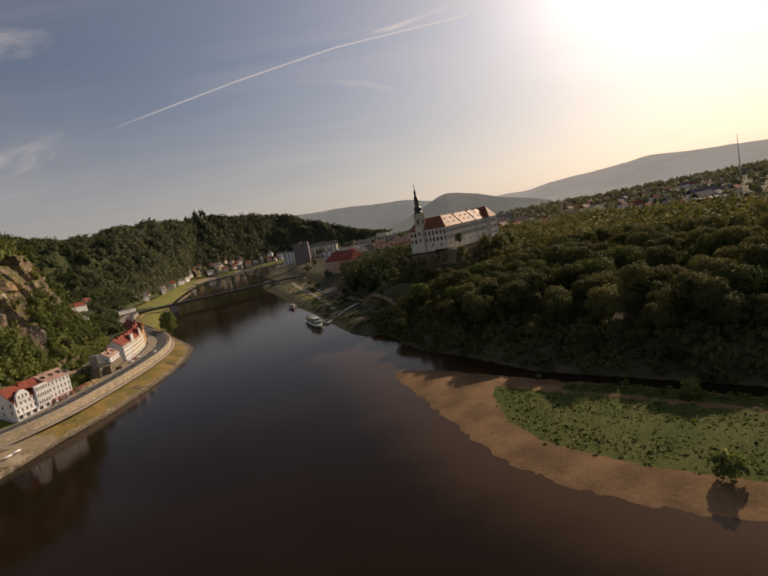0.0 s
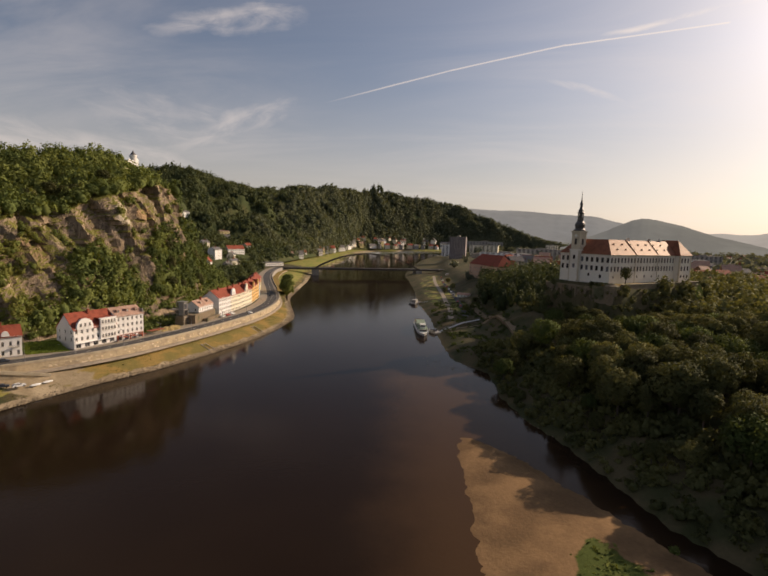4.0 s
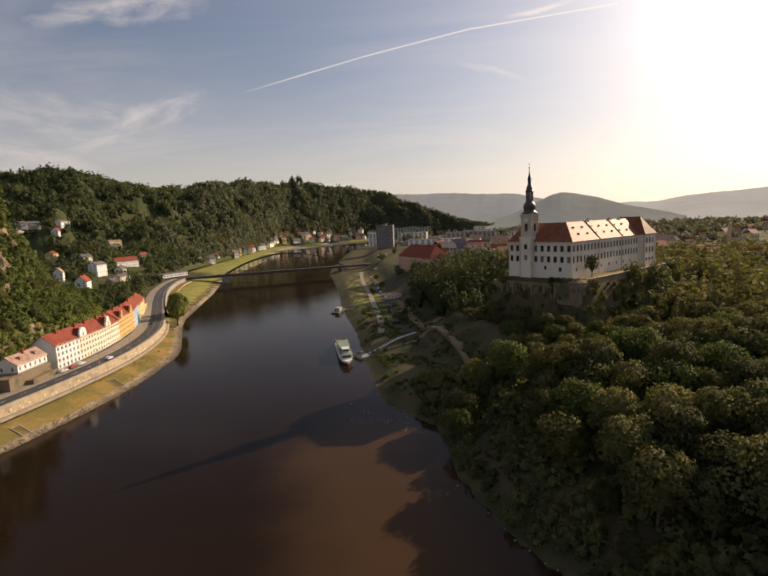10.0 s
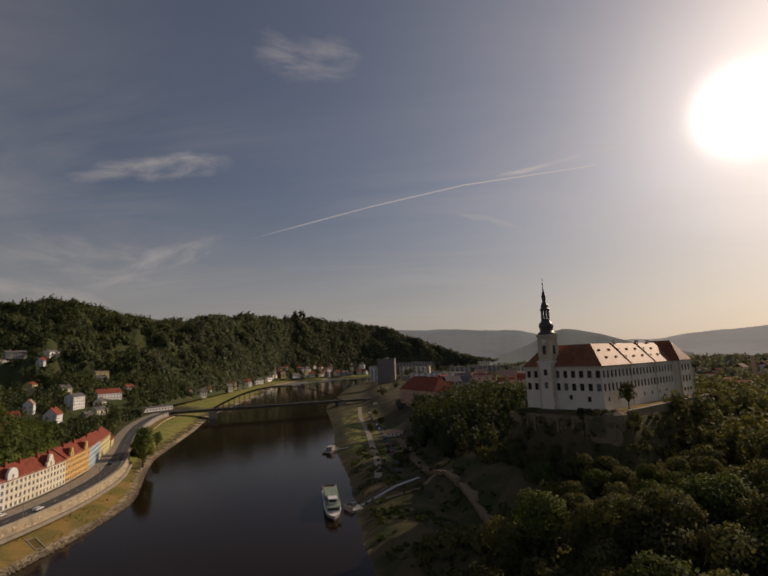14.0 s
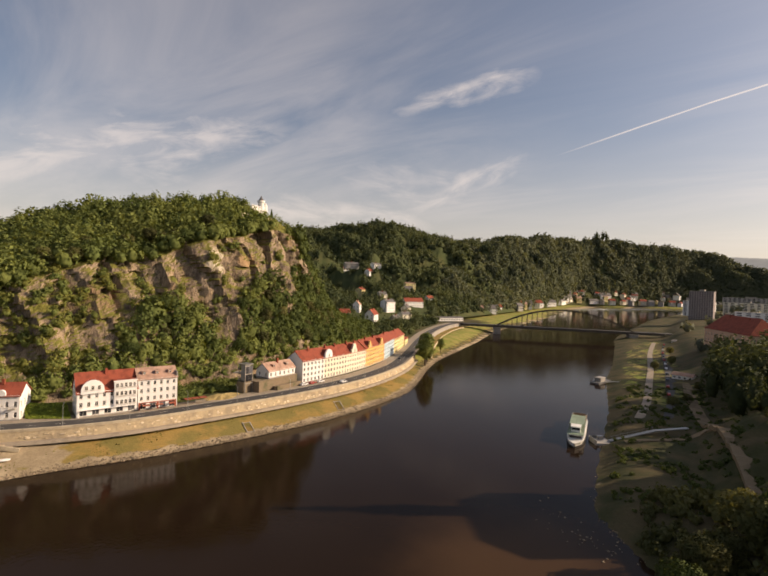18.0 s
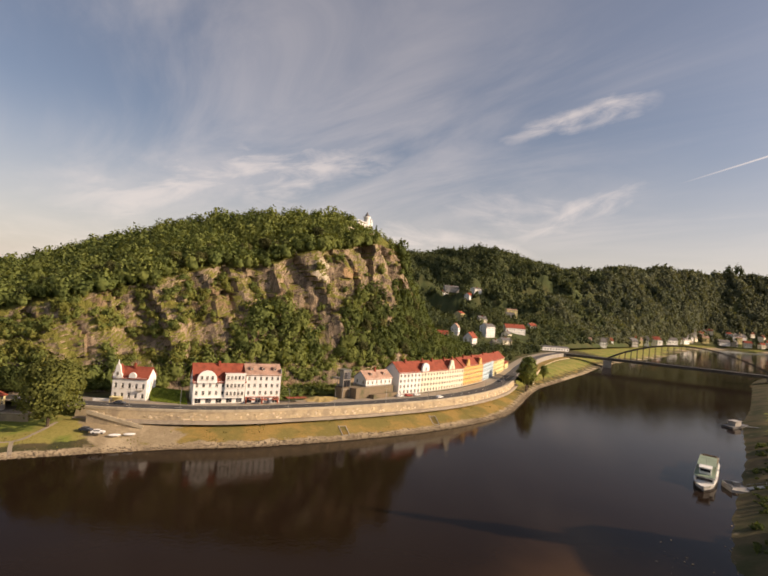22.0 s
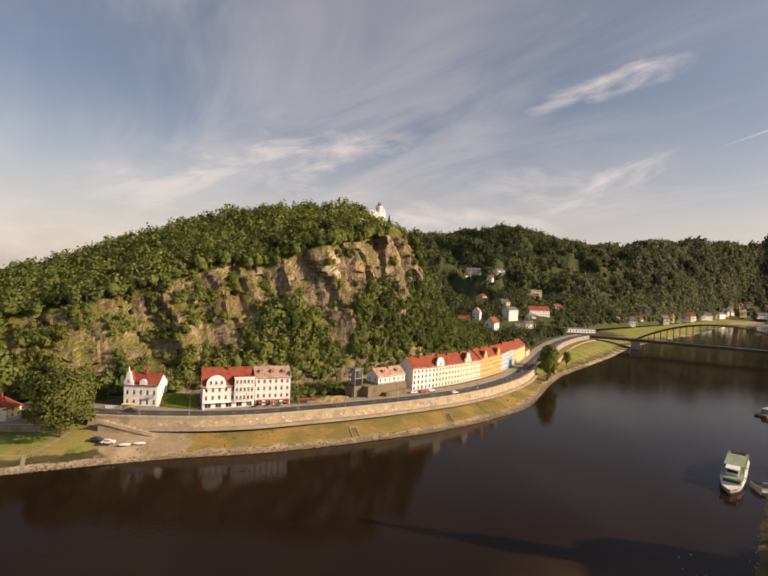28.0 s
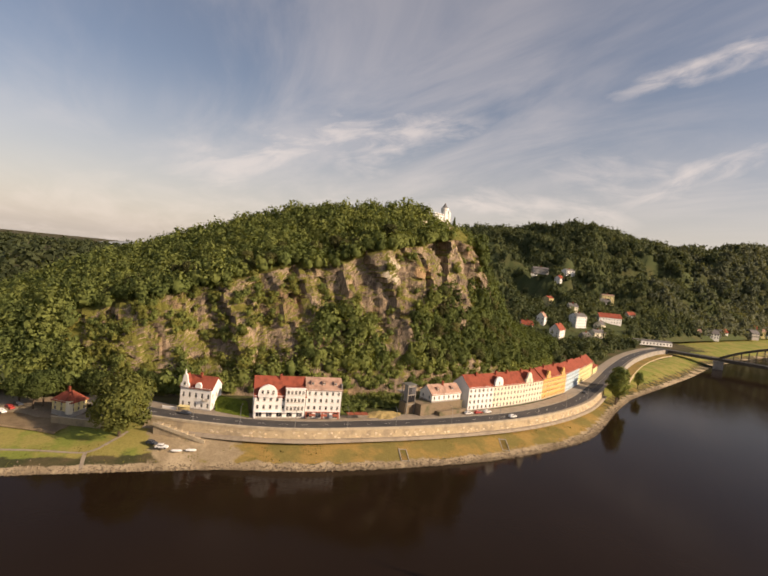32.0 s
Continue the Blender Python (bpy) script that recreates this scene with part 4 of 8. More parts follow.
def window_mesh(w, h, frame, bars):
    """Frame with mullions, and a pane behind it; both meshes are shared between windows of one size."""
    key = (round(w, 2), round(h, 2), frame, bars)
    if key not in PANE:
        t = min(0.09, w * 0.09)
        b = [(0, -0.03, 0, t, 0.06, h), (w - t, -0.03, 0, w, 0.06, h), (t, -0.03, 0, w - t, 0.06, t), (t, -0.03, h - t, w - t, 0.06, h)]
        if bars >= 1:
            b.append((w / 2 - t / 3, -0.02, t, w / 2 + t / 3, 0.05, h - t))
        if bars >= 2:
            b += [(t, -0.015, h * 0.66 - t / 3, w / 2 - t / 3, 0.045, h * 0.66 + t / 3), (w / 2 + t / 3, -0.015, h * 0.66 - t / 3, w - t, 0.045, h * 0.66 + t / 3)]
        bm = boxes(*b)
        fm = bpy.data.meshes.new("window")
        bm.to_mesh(fm)
        bm.free()
        fm.materials.append(M[frame])
        bm = boxes((t, 0.0, t, w - t, 0.03, h - t))
        pm = bpy.data.meshes.new("pane")
        bm.to_mesh(pm)
        bm.free()
        pm.materials.append(M["glass"])
        bm = boxes((-0.1, -0.22, -0.14, w + 0.1, 0.0, -0.02))
        sm = bpy.data.meshes.new("sill")
        bm.to_mesh(sm)
        bm.free()
        sm.materials.append(M["sill"])
        PANE[key] = fm, pm, sm
    return PANE[key]


def put_window(parent, m, w, h, frame="frame", bars=2, sill=True, name="window"):
    fm, pm, sm = window_mesh(w, h, frame, bars)
    o = new(name, fm)
    o.parent, o.matrix_basis = parent, m
    p = new("pane", pm)
    p.parent = o
    if sill:
        s = new("sill", sm)
        s.parent = o
        s.matrix_basis = Matrix.Translation((0, -0.13, 0))
    return o


def facade(bm, o, u, n, w, h, holes, depth=0.28, mi=0):
    """One wall with openings (x0, z0, x1, z1), with their reveals."""
    o, u, n, up = Vector(o), Vector(u), Vector(n), Vector((0, 0, 1))
    xs = sorted({0.0, w, *(round(a, 3) for b in holes for a in (b[0], b[2]))})
    zs = sorted({0.0, h, *(round(a, 3) for b in holes for a in (b[1], b[3]))})

    def quad(*p):
        bm.faces.new([bm.verts.new(q) for q in p]).material_index = mi

    flip = u.cross(up).dot(n) < 0
    for z0, z1 in zip(zs, zs[1:]):
        run = None
        for x0, x1 in zip(xs, xs[1:]):
            cx, cz = (x0 + x1) / 2, (z0 + z1) / 2
            hole = any(b[0] < cx < b[2] and b[1] < cz < b[3] for b in holes)
            if not hole:
                run = (run[0] if run else x0, x1)
            if run and (hole or x1 == w):
                q = [o + u * run[0] + up * z0, o + u * run[1] + up * z0, o + u * run[1] + up * z1, o + u * run[0] + up * z1]
                quad(*(q[::-1] if flip else q))
                run = None
    for x0, z0, x1, z1 in holes:
        c = [o + u * x + up * z for x, z in ((x0, z0), (x1, z0), (x1, z1), (x0, z1))]
        for a, b in zip(c, c[1:] + c[:1]):
            q = [a, b, b - n * depth, a - n * depth]
            quad(*(q if flip else q[::-1]))


def grid_holes(w, cols, rows, ww, margin=None):
    """Window openings in even columns; rows: (sill height, window height)."""
    out = []
    step = w / cols if margin is None else (w - 2 * margin) / max(cols - 1, 1)
    for i in range(cols):
        c = (i + 0.5) * step if margin is None else margin + i * step
        for z, h in rows:
            out.append((c - ww / 2, z, c + ww / 2, z + h))
    return out


def roof_gable(w, d, z, rise, over=0.5, thick=0.22, hip=0.0, bm=None):
    """A solid roof, ridge along x; hip: how far the ridge ends are drawn in."""
    bm = bm or bmesh.new()
    drop = rise / (d / 2) * over
    lower = []
    for t in (0, -thick):
        e = [(-over, -over, z - drop + t), (w + over, -over, z - drop + t), (w + over, d + over, z - drop + t), (-over, d + over, z - drop + t)]
        r = [(hip - over * (hip == 0), d / 2, z + rise + t), (w - hip + over * (hip == 0), d / 2, z + rise + t)]
        lower.append([bm.verts.new(v) for v in e + r])
    a, b = lower
    for f in ((0, 1, 5, 4), (2, 3, 4, 5), (1, 2, 5), (3, 0, 4)):
        if len(f) == 4 or hip:
            bm.faces.new([a[i] for i in f])
            bm.faces.new([b[i] for i in f[::-1]])
    ring = (0, 1, 2, 3) if hip else (0, 1, 5, 2, 3, 4)
    for i, j in zip(ring, ring[1:] + ring[:1]):
        bm.faces.new((a[i], b[i], b[j], a[j]))
    return bm


def frame_of(p, q):
    """The pose at p whose x axis runs towards q in plan."""
    a = math.atan2(q[1] - p[1], q[0] - p[0])
    return Matrix.Translation(Vector((p[0], p[1], p[2] if len(p) > 2 else 0))) @ Matrix.Rotation(a, 4, "Z")


def chimney(parent, x, y, z, h=1.8, w=0.8, mat="roof_red"):
    c = part("chimney", boxes((x - w / 2, y - w / 2, z - 1.0, x + w / 2, y + w / 2, z + h), (x - w / 2 - 0.08, y - w / 2 - 0.08, z + h, x + w / 2 + 0.08, y + w / 2 + 0.08, z + h + 0.15)), mat, parent)
    return c


def house(label, p, q, d, eave, rise, cols, rows, wall, roof, ww=1.1, hip=0.0, side_cols=2, band=True, frame="frame", base=None, chimneys=1, name="house", group="", skip=None, small=False, plinth=0.6, dormers=0, ground=None):
    """A house with its front from p to q (seen from outside, left to right), d deep. rows: (sill, height) of each window row."""
    m = frame_of(p, q)
    w = math.hypot(q[0] - p[0], q[1] - p[1])
    h = empty(name, label, "house", m, group)
    front = grid_holes(w, cols, rows, ww)
    if ground:
        front += grid_holes(w, *ground)
    if skip:
        front = [b for b in front if not skip(b)]
    sides = grid_holes(d, side_cols, rows, ww) if side_cols else []
    bm = bmesh.new()
    facade(bm, (0, 0, 0), (1, 0, 0), (0, -1, 0), w, eave, front)
    facade(bm, (w, 0, 0), (0, 1, 0), (1, 0, 0), d, eave, sides)
    facade(bm, (0, 0, 0), (0, 1, 0), (-1, 0, 0), d, eave, sides)
    facade(bm, (0, d, 0), (1, 0, 0), (0, 1, 0), w, eave, [])
    if not hip:
        for x in (0, w):
            v = [bm.verts.new((x, 0, eave)), bm.verts.new((x, d, eave)), bm.verts.new((x, d / 2, eave + rise))]
            bm.faces.new(v if x else v[::-1])
    part("wall", bm, wall, h)
    part("roof", roof_gable(w, d, eave, rise, 0.45, 0.22, hip), roof, h)
    if band and not small:
        part("cornice", boxes((-0.15, -0.25, eave - 0.45, w + 0.15, 0.0, eave - 0.1)), "sill" if wall != "white" else "white", h)
        part("plinth", boxes((-0.06, -0.06, -1.5, w + 0.06, d + 0.06, plinth)), base or "grey", h)
    for b in front:
        put_window(h, Matrix.Translation((b[0], 0.16, b[1])), b[2] - b[0], b[3] - b[1], frame, 2 if b[2] - b[0] < 1.6 else 1, not small)
    for b in sides:
        put_window(h, Matrix.Translation((w - 0.16, b[0], b[1])) @ Matrix.Rotation(math.pi / 2, 4, "Z"), b[2] - b[0], b[3] - b[1], frame, 2, not small)
        put_window(h, Matrix.Translation((0.16, b[2], b[1])) @ Matrix.Rotation(-math.pi / 2, 4, "Z"), b[2] - b[0], b[3] - b[1], frame, 2, not small)
    for i in range(chimneys):
        chimney(h, w * (i + 0.7) / (chimneys + 0.4), d * 0.42, eave + rise * 0.85)
    for i in range(dormers):
        x = w * (i + 0.5) / dormers
        y, z = d * 0.2, eave + rise * 0.4
        dm = part("dormer", boxes((x - 0.7, y - 0.6, z - 0.3, x + 0.7, y + 1.8, z + 1.0), (x - 0.85, y - 0.75, z + 1.0, x + 0.85, y + 2.2, z + 1.15)), roof, h)
        put_window(dm, Matrix.Translation((x - 0.45, y - 0.62, z)), 0.9, 0.85, frame, 1, False)
    return h, w


def gablet(h, x, w, z0, z1, z2, d, mat, roof, curved=False):
    """An upright gable on the front wall, from eave height z0, shoulders at z1, top at z2."""
    bm = bmesh.new()
    if curved:
        prof = [(-w / 2, z0)] + [(-w / 2 * math.cos(math.pi * i / 12), z1 + (z2 - z1) * math.sin(math.pi * i / 12)) for i in range(13)] + [(w / 2, z0)]
    else:
        prof = [(-w / 2, z0), (-w / 2, z1), (-w * 0.36, z1 + 0.25), (-w * 0.2, z2 - 0.5), (0, z2), (w * 0.2, z2 - 0.5), (w * 0.36, z1 + 0.25), (w / 2, z1), (w / 2, z0)]
    f = [bm.verts.new((x + a, -0.6, z)) for a, z in prof]
    b = [bm.verts.new((x + a, 0.35, z)) for a, z in prof]
    bm.faces.new(f)
    bm.faces.new(b[::-1])
    for i in range(len(f)):
        j = (i + 1) % len(f)
        bm.faces.new((f[i], b[i], b[j], f[j]))
    g = part("gable", bm, mat, h)
    bm = bmesh.new()
    t = [bm.verts.new((x + s * w * 0.42, 0.3, z1 - 0.1)) for s in (-1, 1)] + [bm.verts.new((x, 0.3, z2 - 0.35))]
    u = [bm.verts.new((x + s * w * 0.42, d, z1 - 0.1)) for s in (-1, 1)] + [bm.verts.new((x, d, z2 - 0.35))]
    for q in ((t[0], t[2], u[2], u[0]), (t[2], t[1], u[1], u[2]), (t[1], t[0], u[0], u[1])):
        bm.faces.new(q)
    part("gable_roof", bm, roof, h)
    return g


# ---- the embankment: road, retaining wall, bank ----
EDGE = smooth_line(ROAD_EDGE, 3.0)


def make_road():
    tagged(sweep("road", EDGE, [(2.3, 0.0), (6.0, 0.07), (10.0, 0.0)], "asphalt"), "grey asphalt riverside road", "road", "", "structure")
    tagged(sweep("pavement", EDGE, [(0.5, -0.2), (0.5, 0.14), (2.15, 0.14)], "paving"), "narrow paved footway along the river wall", "pavement", "", "structure")
    tagged(sweep("kerb", EDGE, [(2.15, 0.14), (2.3, 0.14), (2.3, -0.2)], "kerb"), "pale stone kerb", "kerb", "", "structure")
    tagged(sweep("pavement_houses", EDGE, [(10.15, 0.13), (16.5, 0.16), (30, 0.0), (70, 0.4)], ["paving", "ground"], [0, 1, 1]), "sandy pavement in front of the houses", "pavement", "", "structure")
    tagged(sweep("kerb_houses", EDGE, [(10.0, -0.2), (10.0, 0.13), (10.15, 0.13)], "kerb"), "pale stone kerb", "kerb", "", "structure")
    dash = bmesh.new()
    n = side(EDGE)
    for i in range(0, len(EDGE) - 2, 3):
        a, b, s = EDGE[i], EDGE[i + 1], n[i]
        q = []
        for p, o in ((a, 6.07), (a, 5.93), (b, 5.93), (b, 6.07)):
            q.append(dash.verts.new((p[0] + s[0] * o, p[1] + s[1] * o, p[2] + 0.076)))
        dash.faces.new(q[::-1])
    me = bpy.data.meshes.new("road_marking")
    dash.to_mesh(me)
    dash.free()
    me.materials.append(M["frame"])
    tagged(new("road_marking", me), "white dashed centre line", "road marking", "", "structure")


make_road()
WALL = EDGE[(EDGE[:, 1] > 394) & (EDGE[:, 1] < 662)]
river_wall = sweep("river_wall", WALL, [(-0.75, -4.4), (-0.35, -0.3), (-0.42, -0.3), (-0.42, 0.0)], "wall_stone")
tagged(river_wall, "long pale sandstone retaining wall below the road", "wall", "", "structure")
parapet = sweep("parapet", WALL, [(-0.45, -0.05), (-0.45, 0.75), (0.0, 0.82), (0.5, 0.75), (0.5, -0.1)], "coping")
tagged(parapet, "low stone parapet along the river wall", "wall", "", "structure")
RAMP = EDGE[(EDGE[:, 1] > 690) & (EDGE[:, 1] < 920)]
tagged(sweep("ramp_wall", RAMP, [(-1.6, -7.0), (-0.6, -0.2), (-0.6, 0.9), (-0.1, 0.9), (-0.1, -0.2)], "concrete"), "grey concrete retaining wall of the bridge ramp", "wall", "", "structure")
tagged(sweep("ramp_terrace", RAMP, [(-9.0, -8.0), (-8.0, -3.6), (-1.2, -3.2)], ["wall_stone", "dry_grass"], [0, 1]), "terraced bank with stone edge below the ramp", "bank", "", "structure")
ledge = sweep("bank_path", WALL, [(-0.55, -3.15), (-2.0, -3.25), (-2.6, -4.2)], ["paving"])
tagged(ledge, "narrow paved ledge below the river wall", "path", "", "structure")


# ---- houses by the road ----
def hotel_left():
    p, q = (-106.0, 432.8, 9), (-101.4, 452.6, 9)
    rows = [(4.0, 1.7), (7.2, 1.6)]
    h, w = house("white hotel with red tiled roof and round gable", p, q, 12, 9.6, 6.6, 8, rows, "white", "roof_red", 1.05, 0, 3, ground=(5, [(0.7, 1.9)], 2.4), chimneys=1, name="hotel")
    g = gablet(h, 5.0, 7.6, 8.9, 10.4, 14.0, 4.0, "white", "roof_red", True)
    for x in (2.4, 4.5, 6.6):
        put_window(g, Matrix.Translation((x, -0.66, 10.4)), 0.95, 1.5)
    b = part("bay", boxes((w - 8.2, -0.9, 3.1, w - 0.3, 0.02, 12.6), (w - 8.4, -1.05, 12.6, w - 0.1, 0.3, 12.9), (w - 8.3, -1.1, 6.5, w - 0.2, -0.9, 6.75), (w - 8.3, -1.1, 9.9, w - 0.2, -0.9, 10.15)), "white", h)
    for i in range(5):
        for z in (3.9, 7.2, 10.4):
            put_window(b, Matrix.Translation((w - 7.7 + i * 1.5, -0.95, z)), 1.0, 1.6)
    part("bay_roof", boxes((w - 8.4, 0.3, 12.6, w - 0.1, 5.0, 13.0)), "roof_red", h)
    part("awning", boxes((1.5, -1.1, 2.9, w - 1.0, 0.0, 3.05), (0.4, -0.15, 0.0, 0.8, 0.02, 3.0)), "white", h)


def hotel_right():
    p, q = (-101.3, 452.9, 9), (-97.4, 466.9, 9)
    rows = [(3.9, 1.6), (7.0, 1.6), (10.0, 1.5)]
    h, w = house("white four storey hotel wing with pale tiled roof", p, q, 12, 12.6, 3.6, 6, rows, "white", "roof_pale", 1.0, 0, 2, ground=(4, [(0.4, 2.3)], 2.3), dormers=3, chimneys=0, name="hotel")
    part("shop_front", boxes((0.2, -0.12, 0, 0.9, 0.02, 3.1), (w - 0.9, -0.12, 0, w - 0.2, 0.02, 3.1), (0.9, -0.12, 2.75, w - 0.9, 0.02, 3.1), (w / 2 - 0.35, -0.12, 0, w / 2 + 0.35, 0.02, 2.75)), "rust", h, "rust red painted shop front")
    for i in range(3):
        part("parasol", boxes((w * (i + 0.3) / 3, -3.2, 2.2, w * (i + 0.3) / 3 + 2.6, -0.6, 2.35)), "rust", h)
    part("firewall", boxes((w - 0.1, 0.2, 0, w + 0.25, 12, 14.6)), "grey", h, "bare grey firewall")


def villa():
    p, q = (-124.8, 407.6, 9), (-117.6, 418.4, 9)
    rows = [(1.2, 1.9), (5.0, 2.0)]
    h, w = house("white villa with red roof and ornate gable", p, q, 10.5, 9.3, 3.8, 5, rows, "white", "roof_red", 0.95, 0, 3, chimneys=1, name="villa")
    g = gablet(h, 1.9, 3.4, 9.0, 10.6, 14.6, 3.5, "white", "roof_red")
    put_window(g, Matrix.Translation((1.45, -0.66, 9.9)), 0.9, 1.5)
    gablet(h, 7.5, 2.6, 9.2, 10.0, 11.4, 3.0, "white", "roof_red", True)
    part("pinnacle", lathe([(0.3, 14.2), (0.3, 15.0), (0.05, 16.4)], 8, at=(1.9, -0.35)), "white", h)
    b = part("balcony", boxes((w - 3.4, -1.1, 4.3, w - 1.0, 0.0, 4.5)), "sill", h)
    bm = bmesh.new()
    for i in range(9):
        tube(bm, (w - 3.35 + i * 0.28, -1.05, 4.5), (w - 3.35 + i * 0.28, -1.05, 5.4), 0.03, n=4)
    bar(bm, (w - 3.4, -1.05, 5.42), (w - 1.0, -1.05, 5.42), 0.06, 0.06)
    part("railing", bm, "black", b)
    part("garden_wall", boxes((-5.5, -3.0, -1, 0.5, -2.7, 1.2)), "white", h)
    part("shelter", boxes((1.0, -4.2, 2.0, 5.2, -1.6, 2.12), (1.1, -4.1, 0, 1.2, -4.0, 2.0), (5.0, -4.1, 0, 5.1, -4.0, 2.0), (1.0, -1.75, 0.2, 5.2, -1.7, 2.0)), "yellow", h, "yellow bus shelter roof")


def row():
    P = [(-94.2, 534.0, 9), (-94.8, 550.4, 9), (-97.0, 571.4, 9), (-101.0, 593.0, 9), (-110.2, 624.0, 9), (-123.0, 652.5, 9.2), (-139.0, 688.0, 9.6)]
    rows = [(3.6, 1.55), (6.4, 1.55), (9.1, 1.45)]
    lo = [(0.7, 1.7)]
    grp = "terraced houses along the road"
    h, w = house("cream terraced house with red roof and white trim", P[0], P[1], 12, 11.8, 4.8, 6, rows + lo, "white", "roof_red", 1.3, side_cols=0, group=grp)
    h, w = house("cream terraced house with round gable and red roof", P[1], P[2], 12, 11.8, 4.8, 8, rows + lo, "cream", "roof_red", 1.3, side_cols=0, group=grp, chimneys=2)
    g = gablet(h, 3.2, 6.0, 11.6, 13.2, 16.2, 4, "white", "roof_red", True)
    put_window(g, Matrix.Translation((2.7, -0.66, 12.2)), 1.0, 1.5)
    h, w = house("pale yellow terraced house with pointed gable", P[2], P[3], 12, 11.8, 4.8, 8, rows + lo, "cream", "roof_red", 1.3, side_cols=0, group=grp, chimneys=2)
    g = gablet(h, 7.4, 6.2, 11.6, 13.4, 17.0, 4, "cream", "roof_red")
    put_window(g, Matrix.Translation((6.9, -0.66, 12.2)), 1.0, 1.6)
    h, w = house("orange terraced house with pointed gables and red roof", P[3], P[4], 12, 12.4, 4.8, 11, rows + lo, "orange", "roof_red", 1.3, side_cols=0, group=grp, chimneys=2)
    for x in (6.0, w - 6.5):
        g = gablet(h, x, 4.6, 12.2, 13.8, 16.6, 4, "orange", "roof_red")
        put_window(g, Matrix.Translation((x - 0.5, -0.66, 12.8)), 1.0, 1.6)
    h, w = house("pale blue terraced house with red roof", P[4], P[5], 11, 12.4, 4.6, 10, rows + lo, "blue", "roof_red", 1.3, side_cols=0, group=grp)
    h, w = house("yellow terraced house with red roof at the bend", P[5], P[6], 11, 11.4, 4.4, 11, rows + lo, "yellow", "roof_red", 1.3, side_cols=2, group=grp)
    house("low yellow annex with flat red roof", (-141, 692, 9.8), (-149, 708, 10), 9, 5.5, 1.6, 5, [(1.0, 1.6)], "yellow", "roof_red", 1.1, 2.0, 2, group=grp, chimneys=0)


def cottage():
    terrace = empty("terrace", "stone terrace wall under the small white house", "terrace", frame_of((-92.8, 505.2, 9), (-95.2, 531.0, 9)))
    part("wall", boxes((0, 0, -1, 26, 9, 5.2), bevel=0.1), "masonry", terrace)
    part("coping", boxes((-0.15, -0.15, 5.2, 26.15, 0.4, 5.5)), "masonry", terrace)
    part("garden_wall", boxes((9, -3.2, -1, 26, -2.8, 2.2), (9, -2.8, -1, 26, 0, 1.9)), "masonry", terrace)
    house("small white house with pale red roof on a terrace", (-95.0, 512.6, 14.2), (-96.2, 530.4, 14.2), 9, 4.0, 3.4, 6, [(1.2, 1.6)], "white", "roof_pale", 1.0, 0, 2, chimneys=1, dormers=2)


def lift_tower():
    t = empty("lift_tower", "dark steel framed glass lift tower", "lift tower", frame_of((-96.6, 500.0, 9), (-97.0, 504.6, 9)))
    bm = bmesh.new()
    for x in (0, 4.4):
        for y in (0, 4.2):
            box(bm, x - 0.15, y - 0.15, -0.5, x + 0.15, y + 0.15, 13.4)
    for z in (4.4, 8.8, 13.2):
        for y in (0, 4.2):
            box(bm, 0.15, y - 0.12, z - 0.15, 4.25, y + 0.12, z + 0.15)
        for x in (0, 4.4):
            box(bm, x - 0.12, 0.15, z - 0.15, x + 0.12, 4.05, z + 0.15)
    part("steel_frame", bm, "concrete", t)
    part("core", boxes((0.6, 0.6, 5.6, 3.8, 3.6, 13.0)), "grey", t)
    part("base", boxes((-0.6, 0.3, -1, 5.2, 5.0, 5.2)), "masonry", t)
    for x in (0.2, 2.3):
        for z in (5.6, 9.2):
            part("pane", boxes((x, -0.02, z, x + 1.9, 0.03, z + 3.2)), "glass", t)
    part("landing", boxes((0.2, 4.3, 8.6, 4.2, 9.0, 8.9)), "concrete", t)
    part("roof", boxes((-0.3, -0.3, 13.4, 4.7, 4.5, 13.6)), "metal", t)


